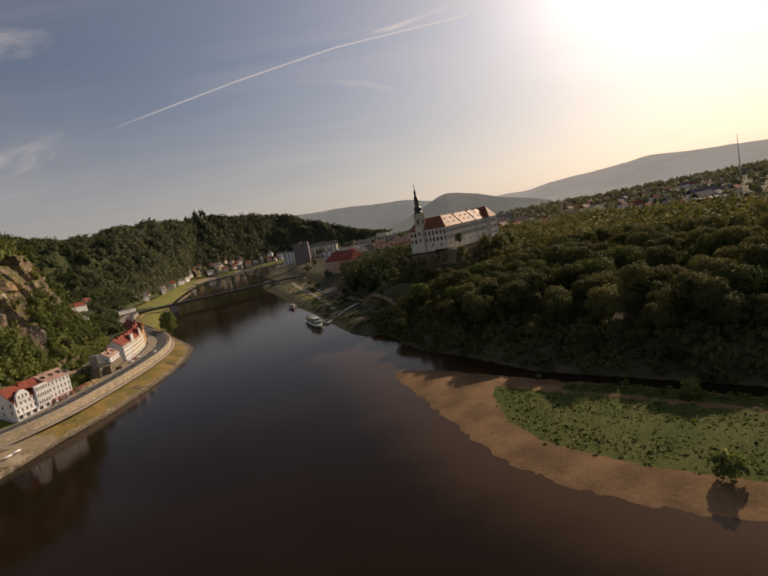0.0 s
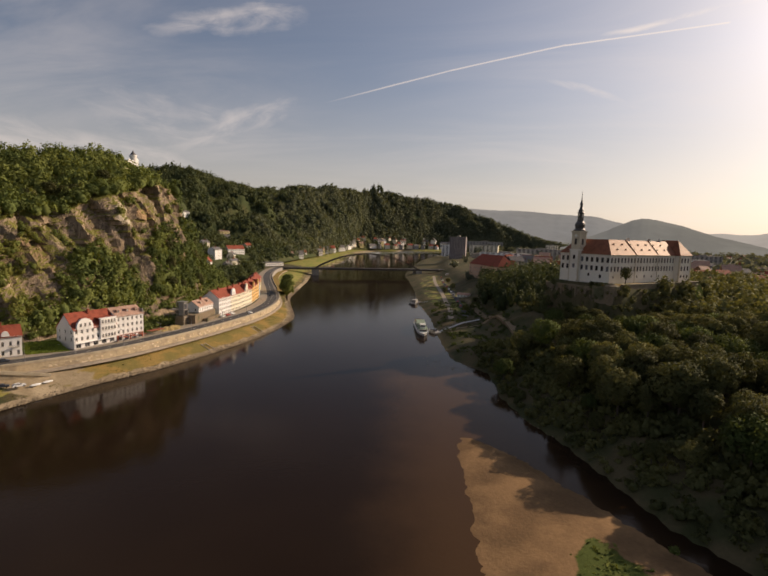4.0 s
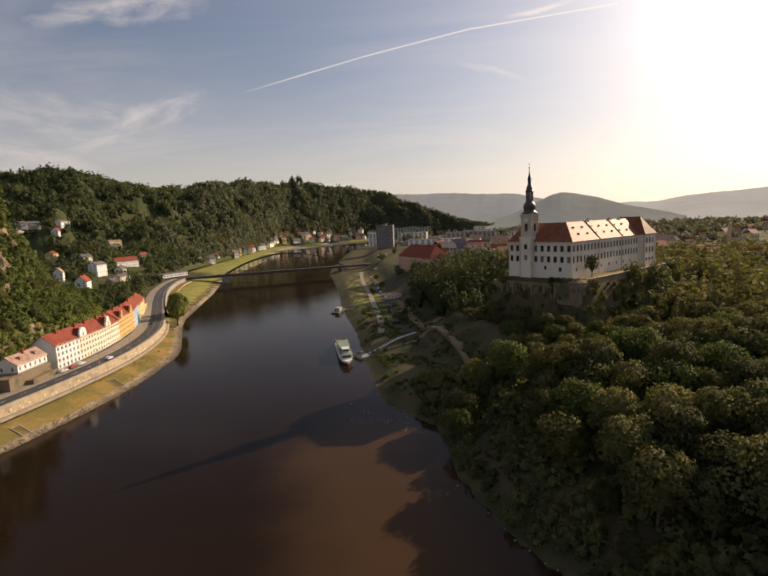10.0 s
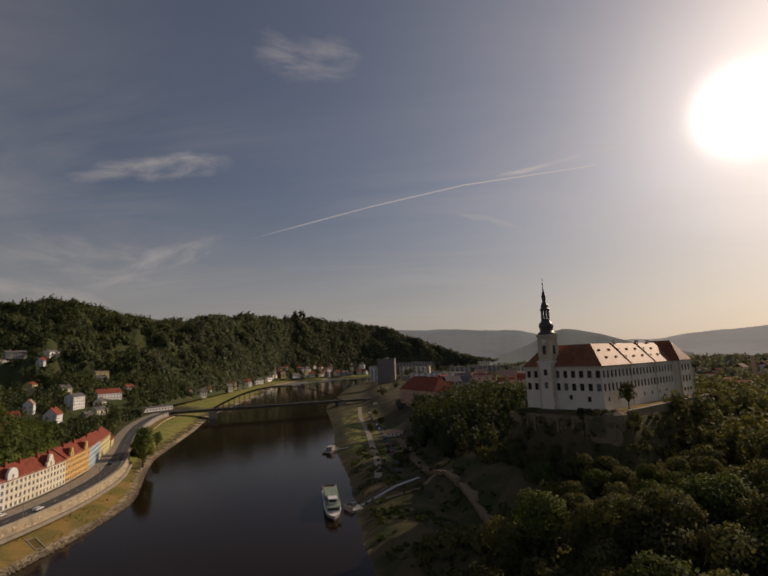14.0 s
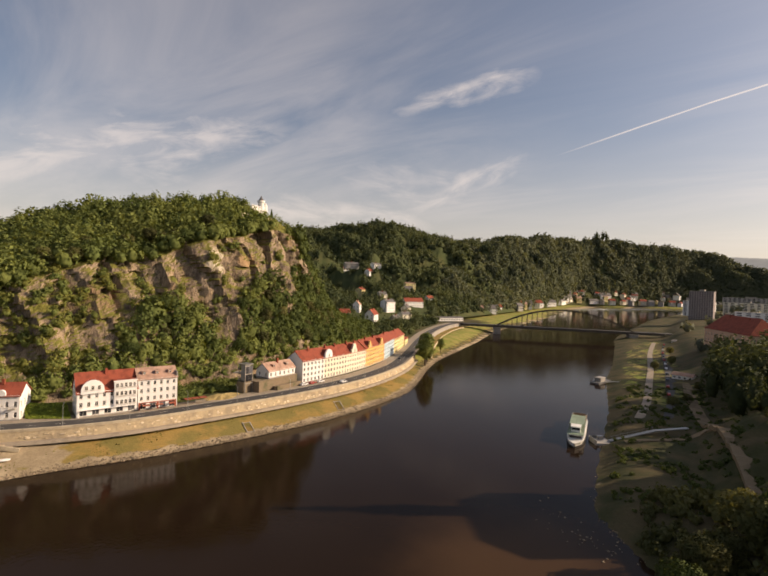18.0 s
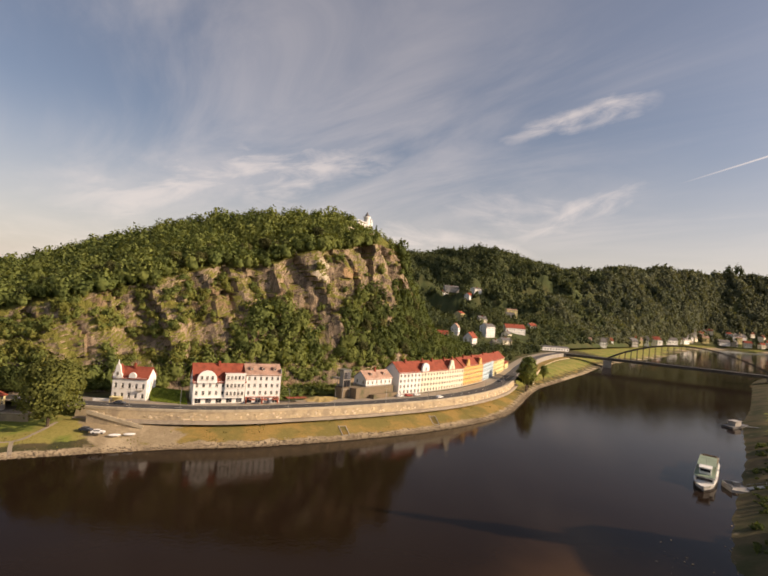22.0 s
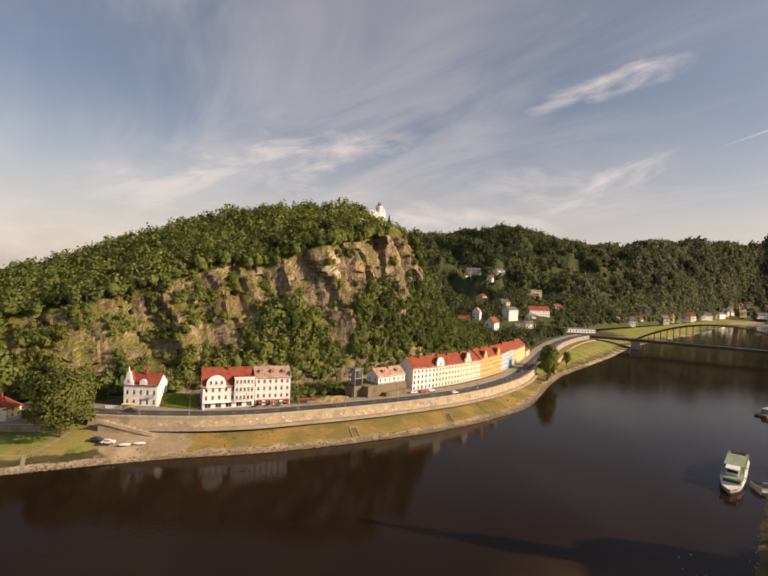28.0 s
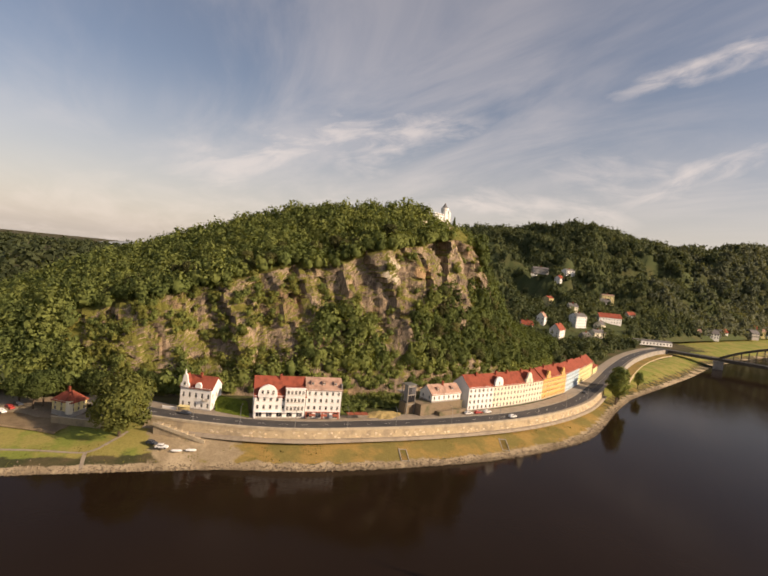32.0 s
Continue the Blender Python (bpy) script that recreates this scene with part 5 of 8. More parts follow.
def hill_restaurant():
    """The white little castle on the edge of the cliff."""
    z = 105.2
    h = empty("hilltop_restaurant", "white turreted restaurant on the cliff top", "restaurant", frame_of((-184.0, 566, z), (-190.0, 583, z)))
    rows = [(1.2, 1.7), (4.4, 1.6)]
    bm = bmesh.new()
    holes = grid_holes(18, 6, rows, 1.1)
    facade(bm, (0, 0, 0), (1, 0, 0), (0, -1, 0), 18, 7.0, holes)
    facade(bm, (18, 0, 0), (0, 1, 0), (1, 0, 0), 10, 7.0, [])
    facade(bm, (0, 0, 0), (0, 1, 0), (-1, 0, 0), 10, 7.0, [])
    facade(bm, (0, 10, 0), (1, 0, 0), (0, 1, 0), 18, 7.0, [])
    part("wall", bm, "white", h)
    for b in holes:
        put_window(h, Matrix.Translation((b[0], 0.16, b[1])), b[2] - b[0], b[3] - b[1])
    part("roof", boxes((-0.1, -0.1, 7.0, 18.1, 10.1, 7.3)), "roof_grey", h)
    merlons = bmesh.new()
    for i in range(10):
        box(merlons, i * 1.9, -0.1, 7.3, i * 1.9 + 1.0, 0.35, 8.3)
    part("battlements", merlons, "white", h)
    t = part("tower", lathe([(2.3, -1), (2.3, 11.0), (2.7, 11.3), (2.7, 12.6), (2.3, 12.6)], 12, at=(13.0, 1.2)), "white", h)
    part("tower_roof", lathe([(2.2, 12.6), (1.2, 14.0), (0.15, 16.0)], 12, at=(13.0, 1.2)), "roof_grey", t)
    part("turret", lathe([(1.3, 0), (1.3, 9.5), (0.15, 12.0)], 10, at=(17.6, 0.4)), "white", h)
    part("terrace_wall", boxes((-16, -3.2, -3.5, 21, -2.6, 0.6), (-16, -2.6, -3.5, 21, 4, -0.2)), "castle_stone", h)


hotel_left()
hotel_right()
villa()
row()
cottage()
lift_tower()
hill_restaurant()


def street_lamp():
    t = empty("street_lamp", "slim grey street lamp on the river wall", "street lamp", None, "lamps along the road")
    bm = lathe([(0.14, 0), (0.11, 1.0), (0.07, 7.6)], 8)
    part("pole", bm, "metal", t)
    bm = bmesh.new()
    tube(bm, (0, 0, 7.5), (0, 1.6, 8.0), 0.05, 0.04)
    part("arm", bm, "metal", t)
    part("lamp_head", boxes((-0.16, 1.4, 7.92, 0.16, 2.3, 8.08), bevel=0.04), "dark_grey", t)
    return t


LAMPS = [(-118.3, 397.5), (-107.3, 411), (-97.7, 426), (-90.4, 444), (-85.6, 464), (-81.9, 487), (-78.8, 512), (-77.0, 540), (-78.2, 566), (-83, 592), (-92, 622)]
lamp = street_lamp()
for i, (x, y) in enumerate(LAMPS):
    j = int(np.argmin(np.hypot(EDGE[:, 0] - x, EDGE[:, 1] - y)))
    n = side(EDGE)[j]
    m = Matrix.Translation((EDGE[j, 0] + n[0] * 1.0, EDGE[j, 1] + n[1] * 1.0, EDGE[j, 2] + 0.14)) @ Matrix.Rotation(math.atan2(n[1], n[0]) - math.pi / 2, 4, "Z")
    if i == 0:
        lamp.matrix_basis = m
    else:
        copy_thing(lamp, m)


def car(label, at, paint, kind="hatch"):
    c = empty("car", label, "car", at)
    n, half = 9, 0.86
    prof = [(-2.1, 0.35), (-2.1, 0.85), (-1.9, 1.0), (-1.2, 1.42), (0.25, 1.45), (0.95, 0.98), (1.95, 0.85), (2.1, 0.6), (2.1, 0.35)]
    if kind == "van":
        prof = [(-2.4, 0.35), (-2.4, 1.9), (-2.3, 2.0), (0.9, 2.0), (1.3, 1.6), (1.75, 1.05), (2.35, 0.95), (2.45, 0.7), (2.45, 0.35)]
    bm = bmesh.new()
    f = [bm.verts.new((x, -half + (0.14 if z > 1.2 else 0), z)) for x, z in prof]
    b = [bm.verts.new((x, half - (0.14 if z > 1.2 else 0), z)) for x, z in prof]
    bm.faces.new(f[::-1])
    bm.faces.new(b)
    for i in range(n):
        j = (i + 1) % n
        bm.faces.new((f[i], f[j], b[j], b[i]))
    bmesh.ops.recalc_face_normals(bm, faces=bm.faces)
    part("body", bm, paint, c)
    top = max(z for _, z in prof)
    for y in (-half + 0.02, half - 0.06):
        part("window", boxes((-1.3, y, 1.0, 0.6, y + 0.04, top - 0.12)), "glass", c)
    part("windscreen", boxes((0.55, -0.66, 1.02, 0.72, 0.66, top - 0.15)), "glass", c)
    for x in (-1.3, 1.3):
        for y in (-0.8, 0.8):
            bm = bmesh.new()
            tube(bm, (x, y - 0.1, 0.32), (x, y + 0.1, 0.32), 0.32, n=12)
            part("wheel", bm, "black", c)
    return c


def on_road(y, off):
    """Place and heading of a lane at this y."""
    j = int(np.argmin(np.abs(EDGE[:, 1] - y)))
    n = side(EDGE)[j]
    p = EDGE[j]
    return Matrix.Translation((p[0] + n[0] * off, p[1] + n[1] * off, p[2] + (0.03 if off < 10 else 0.15))) @ Matrix.Rotation(math.atan2(n[1], n[0]) - math.pi / 2, 4, "Z")


car("white estate car on the riverside road", on_road(553, 4.2), "car_white")
car("dark blue car on the riverside road", on_road(642, 7.8), "car_dark")
car("black car on the road near the villa", on_road(404, 7.9), "car_dark")
for i, y in enumerate((531, 537, 543)):
    car("parked car at the end of the terrace", on_road(y, 12.6), ("car_white", "car_red", "car_white")[i])


def steps(x0, y0, x1, y1):
    """Concrete stairs down the bank, with two cheeks."""
    t = empty("bank_steps", "pale concrete steps down the grassy bank", "steps", None, "steps on the bank")
    a = Vector((x0, y0, 0))
    b = a.lerp(Vector((x1, y1, 0)), 0.8)
    for q in (a, b):
        q.z = float(ground_height(np.array([q.x]), np.array([q.y]))[0]) + 0.15
    s = Vector((-(b - a).y, (b - a).x, 0)).normalized()
    for k in (-1.5, 1.5):
        bm = bmesh.new()
        bar(bm, a + s * k, b + s * k, 0.28, 0.5)
        part("cheek", bm, "kerb", t)
    for i in range(14):
        p = a.lerp(b, (i + 0.5) / 14)
        bm = bmesh.new()
        bar(bm, p - s * 1.3, p + s * 1.3, 0.5, 0.2)
        part("tread", bm, "dry_grass" if 0 < i < 13 else "kerb", t)


steps(-75.5, 485.5, -67.0, 482.4)
steps(-72.4, 537.0, -63.0, 531.5)

# ---- the castle ----
def castle():
    """Local x runs along the long side from the corner, y along the front."""
    m = Matrix.Translation(CASTLE) @ Matrix.Rotation(math.atan2(CASTLE_L.y, CASTLE_L.x), 4, "Z")
    c = empty("castle", "large white baroque castle with tiled roofs and tower", "castle", m)
    LEN, FR, DEP, EAVE, RISE = 76.0, 34.2, 15.0, 17.0, 8.2
    rows = [(6.9, 2.8), (11.9, 2.8)]
    low = [(b[0], 3.0, b[2], 4.4) for b in grid_holes(LEN, 10, [(0, 1)], 1.3)]
    bm = bmesh.new()
    long_holes = grid_holes(LEN - 10, 21, rows, 1.6) + [b for b in low if b[2] < LEN - 12]
    front_holes = [b for b in grid_holes(FR, 10, rows, 1.8) if not FR * 0.55 < (b[0] + b[2]) / 2 < FR * 0.79]
    front_holes += [(5.2, 2.8, 6.8, 4.8), (13.0, 3.4, 14.4, 5.2)]
    facade(bm, (0, 0, -4), (1, 0, 0), (0, -1, 0), LEN, EAVE + 4, [(x0, z0 + 4, x1, z1 + 4) for x0, z0, x1, z1 in long_holes], 0.5)
    facade(bm, (0, 0, -4), (0, 1, 0), (-1, 0, 0), FR, EAVE + 4, [(x0, z0 + 4, x1, z1 + 4) for x0, z0, x1, z1 in front_holes], 0.5)
    facade(bm, (0, FR, -4), (1, 0, 0), (0, 1, 0), DEP, EAVE + 4, [], 0.5)
    facade(bm, (DEP, DEP, -4), (0, 1, 0), (1, 0, 0), FR - DEP, EAVE + 4, [], 0.5)
    facade(bm, (DEP, DEP, -4), (1, 0, 0), (0, 1, 0), LEN - DEP, EAVE + 4, [], 0.5)
    facade(bm, (LEN, 0, -4), (0, 1, 0), (1, 0, 0), DEP, EAVE + 4, [], 0.5)
    part("wall", bm, "castle", c)
    for b in long_holes:
        put_window(c, Matrix.Translation((b[0], 0.3, b[1])), b[2] - b[0], b[3] - b[1], "brown", 2)
    for b in front_holes:
        put_window(c, Matrix.Translation((0.3, b[2], b[1])) @ Matrix.Rotation(-math.pi / 2, 4, "Z"), b[2] - b[0], b[3] - b[1], "brown", 2)

    # roofs: a long hip and a short hip that meet over the corner
    bm = bmesh.new()
    o, h = 0.6, DEP / 2
    e = EAVE - 0.5
    v = {k: bm.verts.new(p) for k, p in {
        "c": (-o, -o, e), "r": (LEN - 9, -o, e), "ri": (LEN - 9, DEP + o, e), "in": (DEP + o, DEP + o, e), "fl": (-o, FR + o, e), "fi": (DEP + o, FR + o, e),
        "top": (h, h, EAVE + RISE), "tr": (LEN - 9, h, EAVE + RISE), "tf": (h, FR - h * 0.7, EAVE + RISE)}.items()}
    for f in (("c", "r", "tr", "top"), ("r", "ri", "tr"), ("ri", "in", "top", "tr"), ("fl", "c", "top", "tf"), ("in", "fi", "tf", "top"), ("fi", "fl", "tf")):
        bm.faces.new([v[k] for k in f])
    bmesh.ops.recalc_face_normals(bm, faces=bm.faces)
    bmesh.ops.solidify(bm, geom=bm.faces[:], thickness=0.3)
    roof = part("roof", bm, "roof_castle", c)
    part("cornice", boxes((-0.55, -0.55, EAVE - 1.0, LEN - 9, -0.02, EAVE - 0.55), (-0.55, -0.02, EAVE - 1.0, -0.02, FR + 0.5, EAVE - 0.55)), "castle_stone", c)
    for x in (24.0, 47.0):  # firewalls show as ribs on the roof
        bm = bmesh.new()
        q = [bm.verts.new(p) for p in ((x, -0.5, e), (x + 0.7, -0.5, e), (x + 0.7, h, EAVE + RISE + 0.1), (x, h, EAVE + RISE + 0.1))]
        u = [bm.verts.new((w.co.x, w.co.y, w.co.z + 0.55)) for w in q]
        bm.faces.new(u)
        for i in range(4):
            bm.faces.new((q[i], q[(i + 1) % 4], u[(i + 1) % 4], u[i]))
        part("roof_rib", bm, "roof_castle", c)
    for i, (x, f) in enumerate([(9 + 8.0 * j, 0) for j in range(7)]):
        for f in (0.3, 0.66):
            y, z = h * f, EAVE + RISE * f
            part("dormer", boxes((x - 0.42, y - 0.5, z - 0.2, x + 0.42, y + 0.7, z + 0.55), bevel=0.05), "brown", roof)
    for x in (27, 49, 60):
        part("chimney", boxes((x - 0.7, h - 0.5, EAVE + RISE - 0.8, x + 0.7, h + 0.5, EAVE + RISE + 1.0), (x - 0.85, h - 0.65, EAVE + RISE + 1.0, x + 0.85, h + 0.65, EAVE + RISE + 1.2)), "castle", c)
    for x in (24, 47):
        part("downpipe", boxes((x - 0.15, -0.25, -1, x + 0.15, -0.03, EAVE - 1)), "castle_stone", c)
    # end pavilion, standing forward of the long side
    pv = boxes((LEN - 10, -3.2, -4, LEN + 3, DEP + 3, EAVE + 0.4))
    pav = part("pavilion", pv, "castle", c)
    for x in (LEN - 10.25, LEN + 2.2):
        part("quoin", boxes((x, -3.45, -3, x + 1.05, -2.6, EAVE)), "castle_stone", pav)
    for z, hh in rows + [(2.6, 1.6)]:
        for i in range(3):
            put_window(pav, Matrix.Translation((LEN - 8.2 + i * 3.6, -3.25, z)), 1.5, hh, "brown", 2)
    bm = roof_gable(DEP + 6.2, 13.0, EAVE + 0.4, RISE + 0.4, 0.5, 0.3, 5.5)
    pr = part("pavilion_roof", bm, "roof_castle", c)
    pr.matrix_basis = Matrix.Translation((LEN + 3, -3.2, 0)) @ Matrix.Rotation(math.pi / 2, 4, "Z")

    # the tower in the front
    ty = FR * 0.67
    tw = 3.3
    tx = 1.2
    t = part("tower", boxes((tx - tw, ty - tw, -6, tx + tw, ty + tw, EAVE + 1.2), (tx - tw - 0.3, ty - tw - 0.3, EAVE + 1.2, tx + tw + 0.3, ty + tw + 0.3, EAVE + 1.9),
                            bevel=0.06), "castle", c)
    part("belfry", boxes((tx - 2.8, ty - 2.8, EAVE + 1.9, tx + 2.8, ty + 2.8, 29.0), (tx - 3.3, ty - 3.3, 29.0, tx + 3.3, ty + 3.3, 29.8), (tx - 3.1, ty - 3.1, 28.2, tx + 3.1, ty + 3.1, 28.5), bevel=0.06), "castle_stone", c, "pale ochre stone belfry")
    bm = bmesh.new()
    for sx in (-1, 1):
        for sy in (-1, 1):
            box(bm, tx + sx * 2.5 - 0.42, ty + sy * 2.5 - 0.42, EAVE + 1.9, tx + sx * 2.5 + 0.42, ty + sy * 2.5 + 0.42, 28.9)
            box(bm, tx + sx * 3.1 - 0.35, ty + sy * 3.1 - 0.35, -5, tx + sx * 3.1 + 0.35, ty + sy * 3.1 + 0.35, EAVE + 1.1)
    part("pilaster", bm, "castle_stone", t)
    for z, hh in ((7.8, 2.4), (13.0, 2.4), (21.6, 3.6)):
        put_window(t, Matrix.Translation((tx - (tw if z < 18 else 2.8) - 0.04, ty + 0.8, z)) @ Matrix.Rotation(-math.pi / 2, 4, "Z"), 1.6, hh, "brown", 2)
    put_window(t, Matrix.Translation((tx - 0.8, ty - 2.85, 21.6)), 1.6, 3.6, "brown", 2)
    bm = bmesh.new()
    tube(bm, (tx - 2.82, ty, 27.0), (tx - 2.92, ty, 27.0), 0.95, n=16)
    part("clock_face", bm, "frame", t)
    cup = part("cupola", lathe([(3.6, 28.4), (3.7, 28.86), (3.2, 29.31), (2.6, 30.0), (2.75, 31.02), (3.0, 31.93), (2.8, 32.96), (2.0, 33.99), (1.7, 34.67)], 16, at=(tx, ty)), "copper", t, "dark copper onion dome")
    lift = Matrix.Translation((0, 0, 1.4))
    cup.matrix_basis = lift
    lt = part("lantern", lathe([(0.5, 34.6), (0.5, 38.9)], 8, at=(tx, ty)), "copper", t)
    lt.matrix_basis = lift
    for i in range(8):
        a = math.pi / 8 + i * math.pi / 4
        bm = bmesh.new()
        tube(bm, (tx + 1.5 * math.cos(a), ty + 1.5 * math.sin(a), 34.67), (tx + 1.5 * math.cos(a), ty + 1.5 * math.sin(a), 38.89), 0.24)
        part("column", bm, "copper", lt)
    part("lantern_floor", lathe([(1.8, 34.56), (1.8, 34.78)], 16, at=(tx, ty)), "copper", lt)
    part("spire", lathe([(1.9, 38.77), (2.0, 39.23), (1.5, 39.91), (1.55, 40.71), (1.0, 41.85), (0.75, 42.54), (0.8, 44.36), (1.0, 44.59), (0.7, 45.5), (0.28, 47.32), (0.1, 49.83)], 14, at=(tx, ty)), "copper", t, "dark copper spire").matrix_basis = lift
    bm = lathe([(0.07, 49.83), (0.32, 50.17), (0.32, 50.52), (0.06, 50.86), (0.05, 52.57)], 8, at=(tx, ty))
    box(bm, tx - 0.04, ty - 0.5, 51.77, tx + 0.04, ty + 0.5, 51.88)
    part("finial", bm, "metal", t).matrix_basis = lift
    # terrace and its walls
    tr = empty("castle_terrace", "stone retaining wall under the castle terrace", "wall", m)
    part("wall_long", boxes((-2.0, -9.6, -14, 78, -8.8, 0.4)), "masonry", tr)
    part("coping", boxes((-2.1, -9.75, 0.4, 78.1, -8.65, 0.65)), "coping", tr)
    part("wall_corner", boxes((-9.0, -9.6, -16, -2.0, 4, -1.2)), "masonry", tr)
    part("wall_front", boxes((-7.5, 4, -16, -6.5, FR + 4, -2.0)), "masonry", tr)
    part("terrace_floor", boxes((-6.5, -8.6, -1.5, 77, -0.2, -0.1)), "dry_grass", tr)
    for i in range(9):
        part("buttress", boxes((-8.3, 5 + i * 3.4, -16, -7.5, 5.9 + i * 3.4, -3.2)), "masonry", tr)
    part("chapel_bay", lathe([(4.2, -9), (4.2, -0.6), (0.3, 1.0)], 8, at=(-5.5, -6.0)), "masonry", tr)


castle()


# ---- the bridge ----
def bridge():
    w0, e0 = Vector((-222, 932, 11.0)), Vector((2, 1034, 11.0))
    p1, p2 = w0.lerp(e0, 0.2), w0.lerp(e0, 0.86)
    b = empty("arch_bridge", "dark steel arch bridge over the river", "bridge")
    d = (e0 - w0).normalized()
    s = Vector((-d.y, d.x, 0))
    ext0, ext1 = w0 - d * 14, e0 + d * 60
    bm = bmesh.new()
    bar(bm, ext0, ext1, 11.5, 0.7)
    part("deck", bm, "asphalt", b)
    for k in (-5.9, 5.9):
        bm = bmesh.new()
        bar(bm, w0 + s * k - Vector((0, 0, 1.1)), e0 + s * k - Vector((0, 0, 1.1)), 0.7, 3.0)
        part("girder", bm, "steel", b)
        bm = bmesh.new()
        n = 26
        pts = [p1.lerp(p2, i / n) + s * k + Vector((0, 0, 23.0 * 4 * (i / n) * (1 - i / n))) for i in range(n + 1)]
        for q, r in zip(pts, pts[1:]):
            bar(bm, q, r, 1.0, 1.3)
        arch = part("arch_rib", bm, "steel", b)
        for q in pts[1:-1]:
            bm = bmesh.new()
            tube(bm, (q.x, q.y, 11), q, 0.26, n=5)
            part("hanger", bm, "steel", arch)
        bm = bmesh.new()
        for i in range(60):
            q = w0.lerp(e0, i / 59) + s * k
            tube(bm, q, q + Vector((0, 0, 1.4)), 0.05, n=4)
        bar(bm, w0 + s * k + Vector((0, 0, 1.4)), e0 + s * k + Vector((0, 0, 1.4)), 0.1, 0.1)
        part("railing", bm, "steel", b)
    for i in range(7, 20, 2):
        u = i / 26
        q = p1.lerp(p2, u) + Vector((0, 0, 92 * u * (1 - u)))
        bm = bmesh.new()
        bar(bm, q - s * 5.9, q + s * 5.9, 0.4, 0.5)
        part("cross_brace", bm, "steel", b)
    for p in (p1, p2):
        bm = bmesh.new()
        f = Matrix.Translation(p) @ Matrix.Rotation(math.atan2(d.y, d.x), 4, "Z")
        box(bm, -4.6, -9.0, -14, 4.6, 9.0, -3.2)
        box(bm, -5.2, -9.5, -3.2, 5.2, 9.5, -2.4)
        bmesh.ops.transform(bm, matrix=f, verts=bm.verts)
        part("pier", bm, "concrete", b)
    bm = bmesh.new()
    box(bm, -12, -7, -12, 2, 7, -0.4)
    bmesh.ops.transform(bm, matrix=Matrix.Translation(w0) @ Matrix.Rotation(math.atan2(d.y, d.x), 4, "Z"), verts=bm.verts)
    part("abutment", bm, "concrete", b)


bridge()


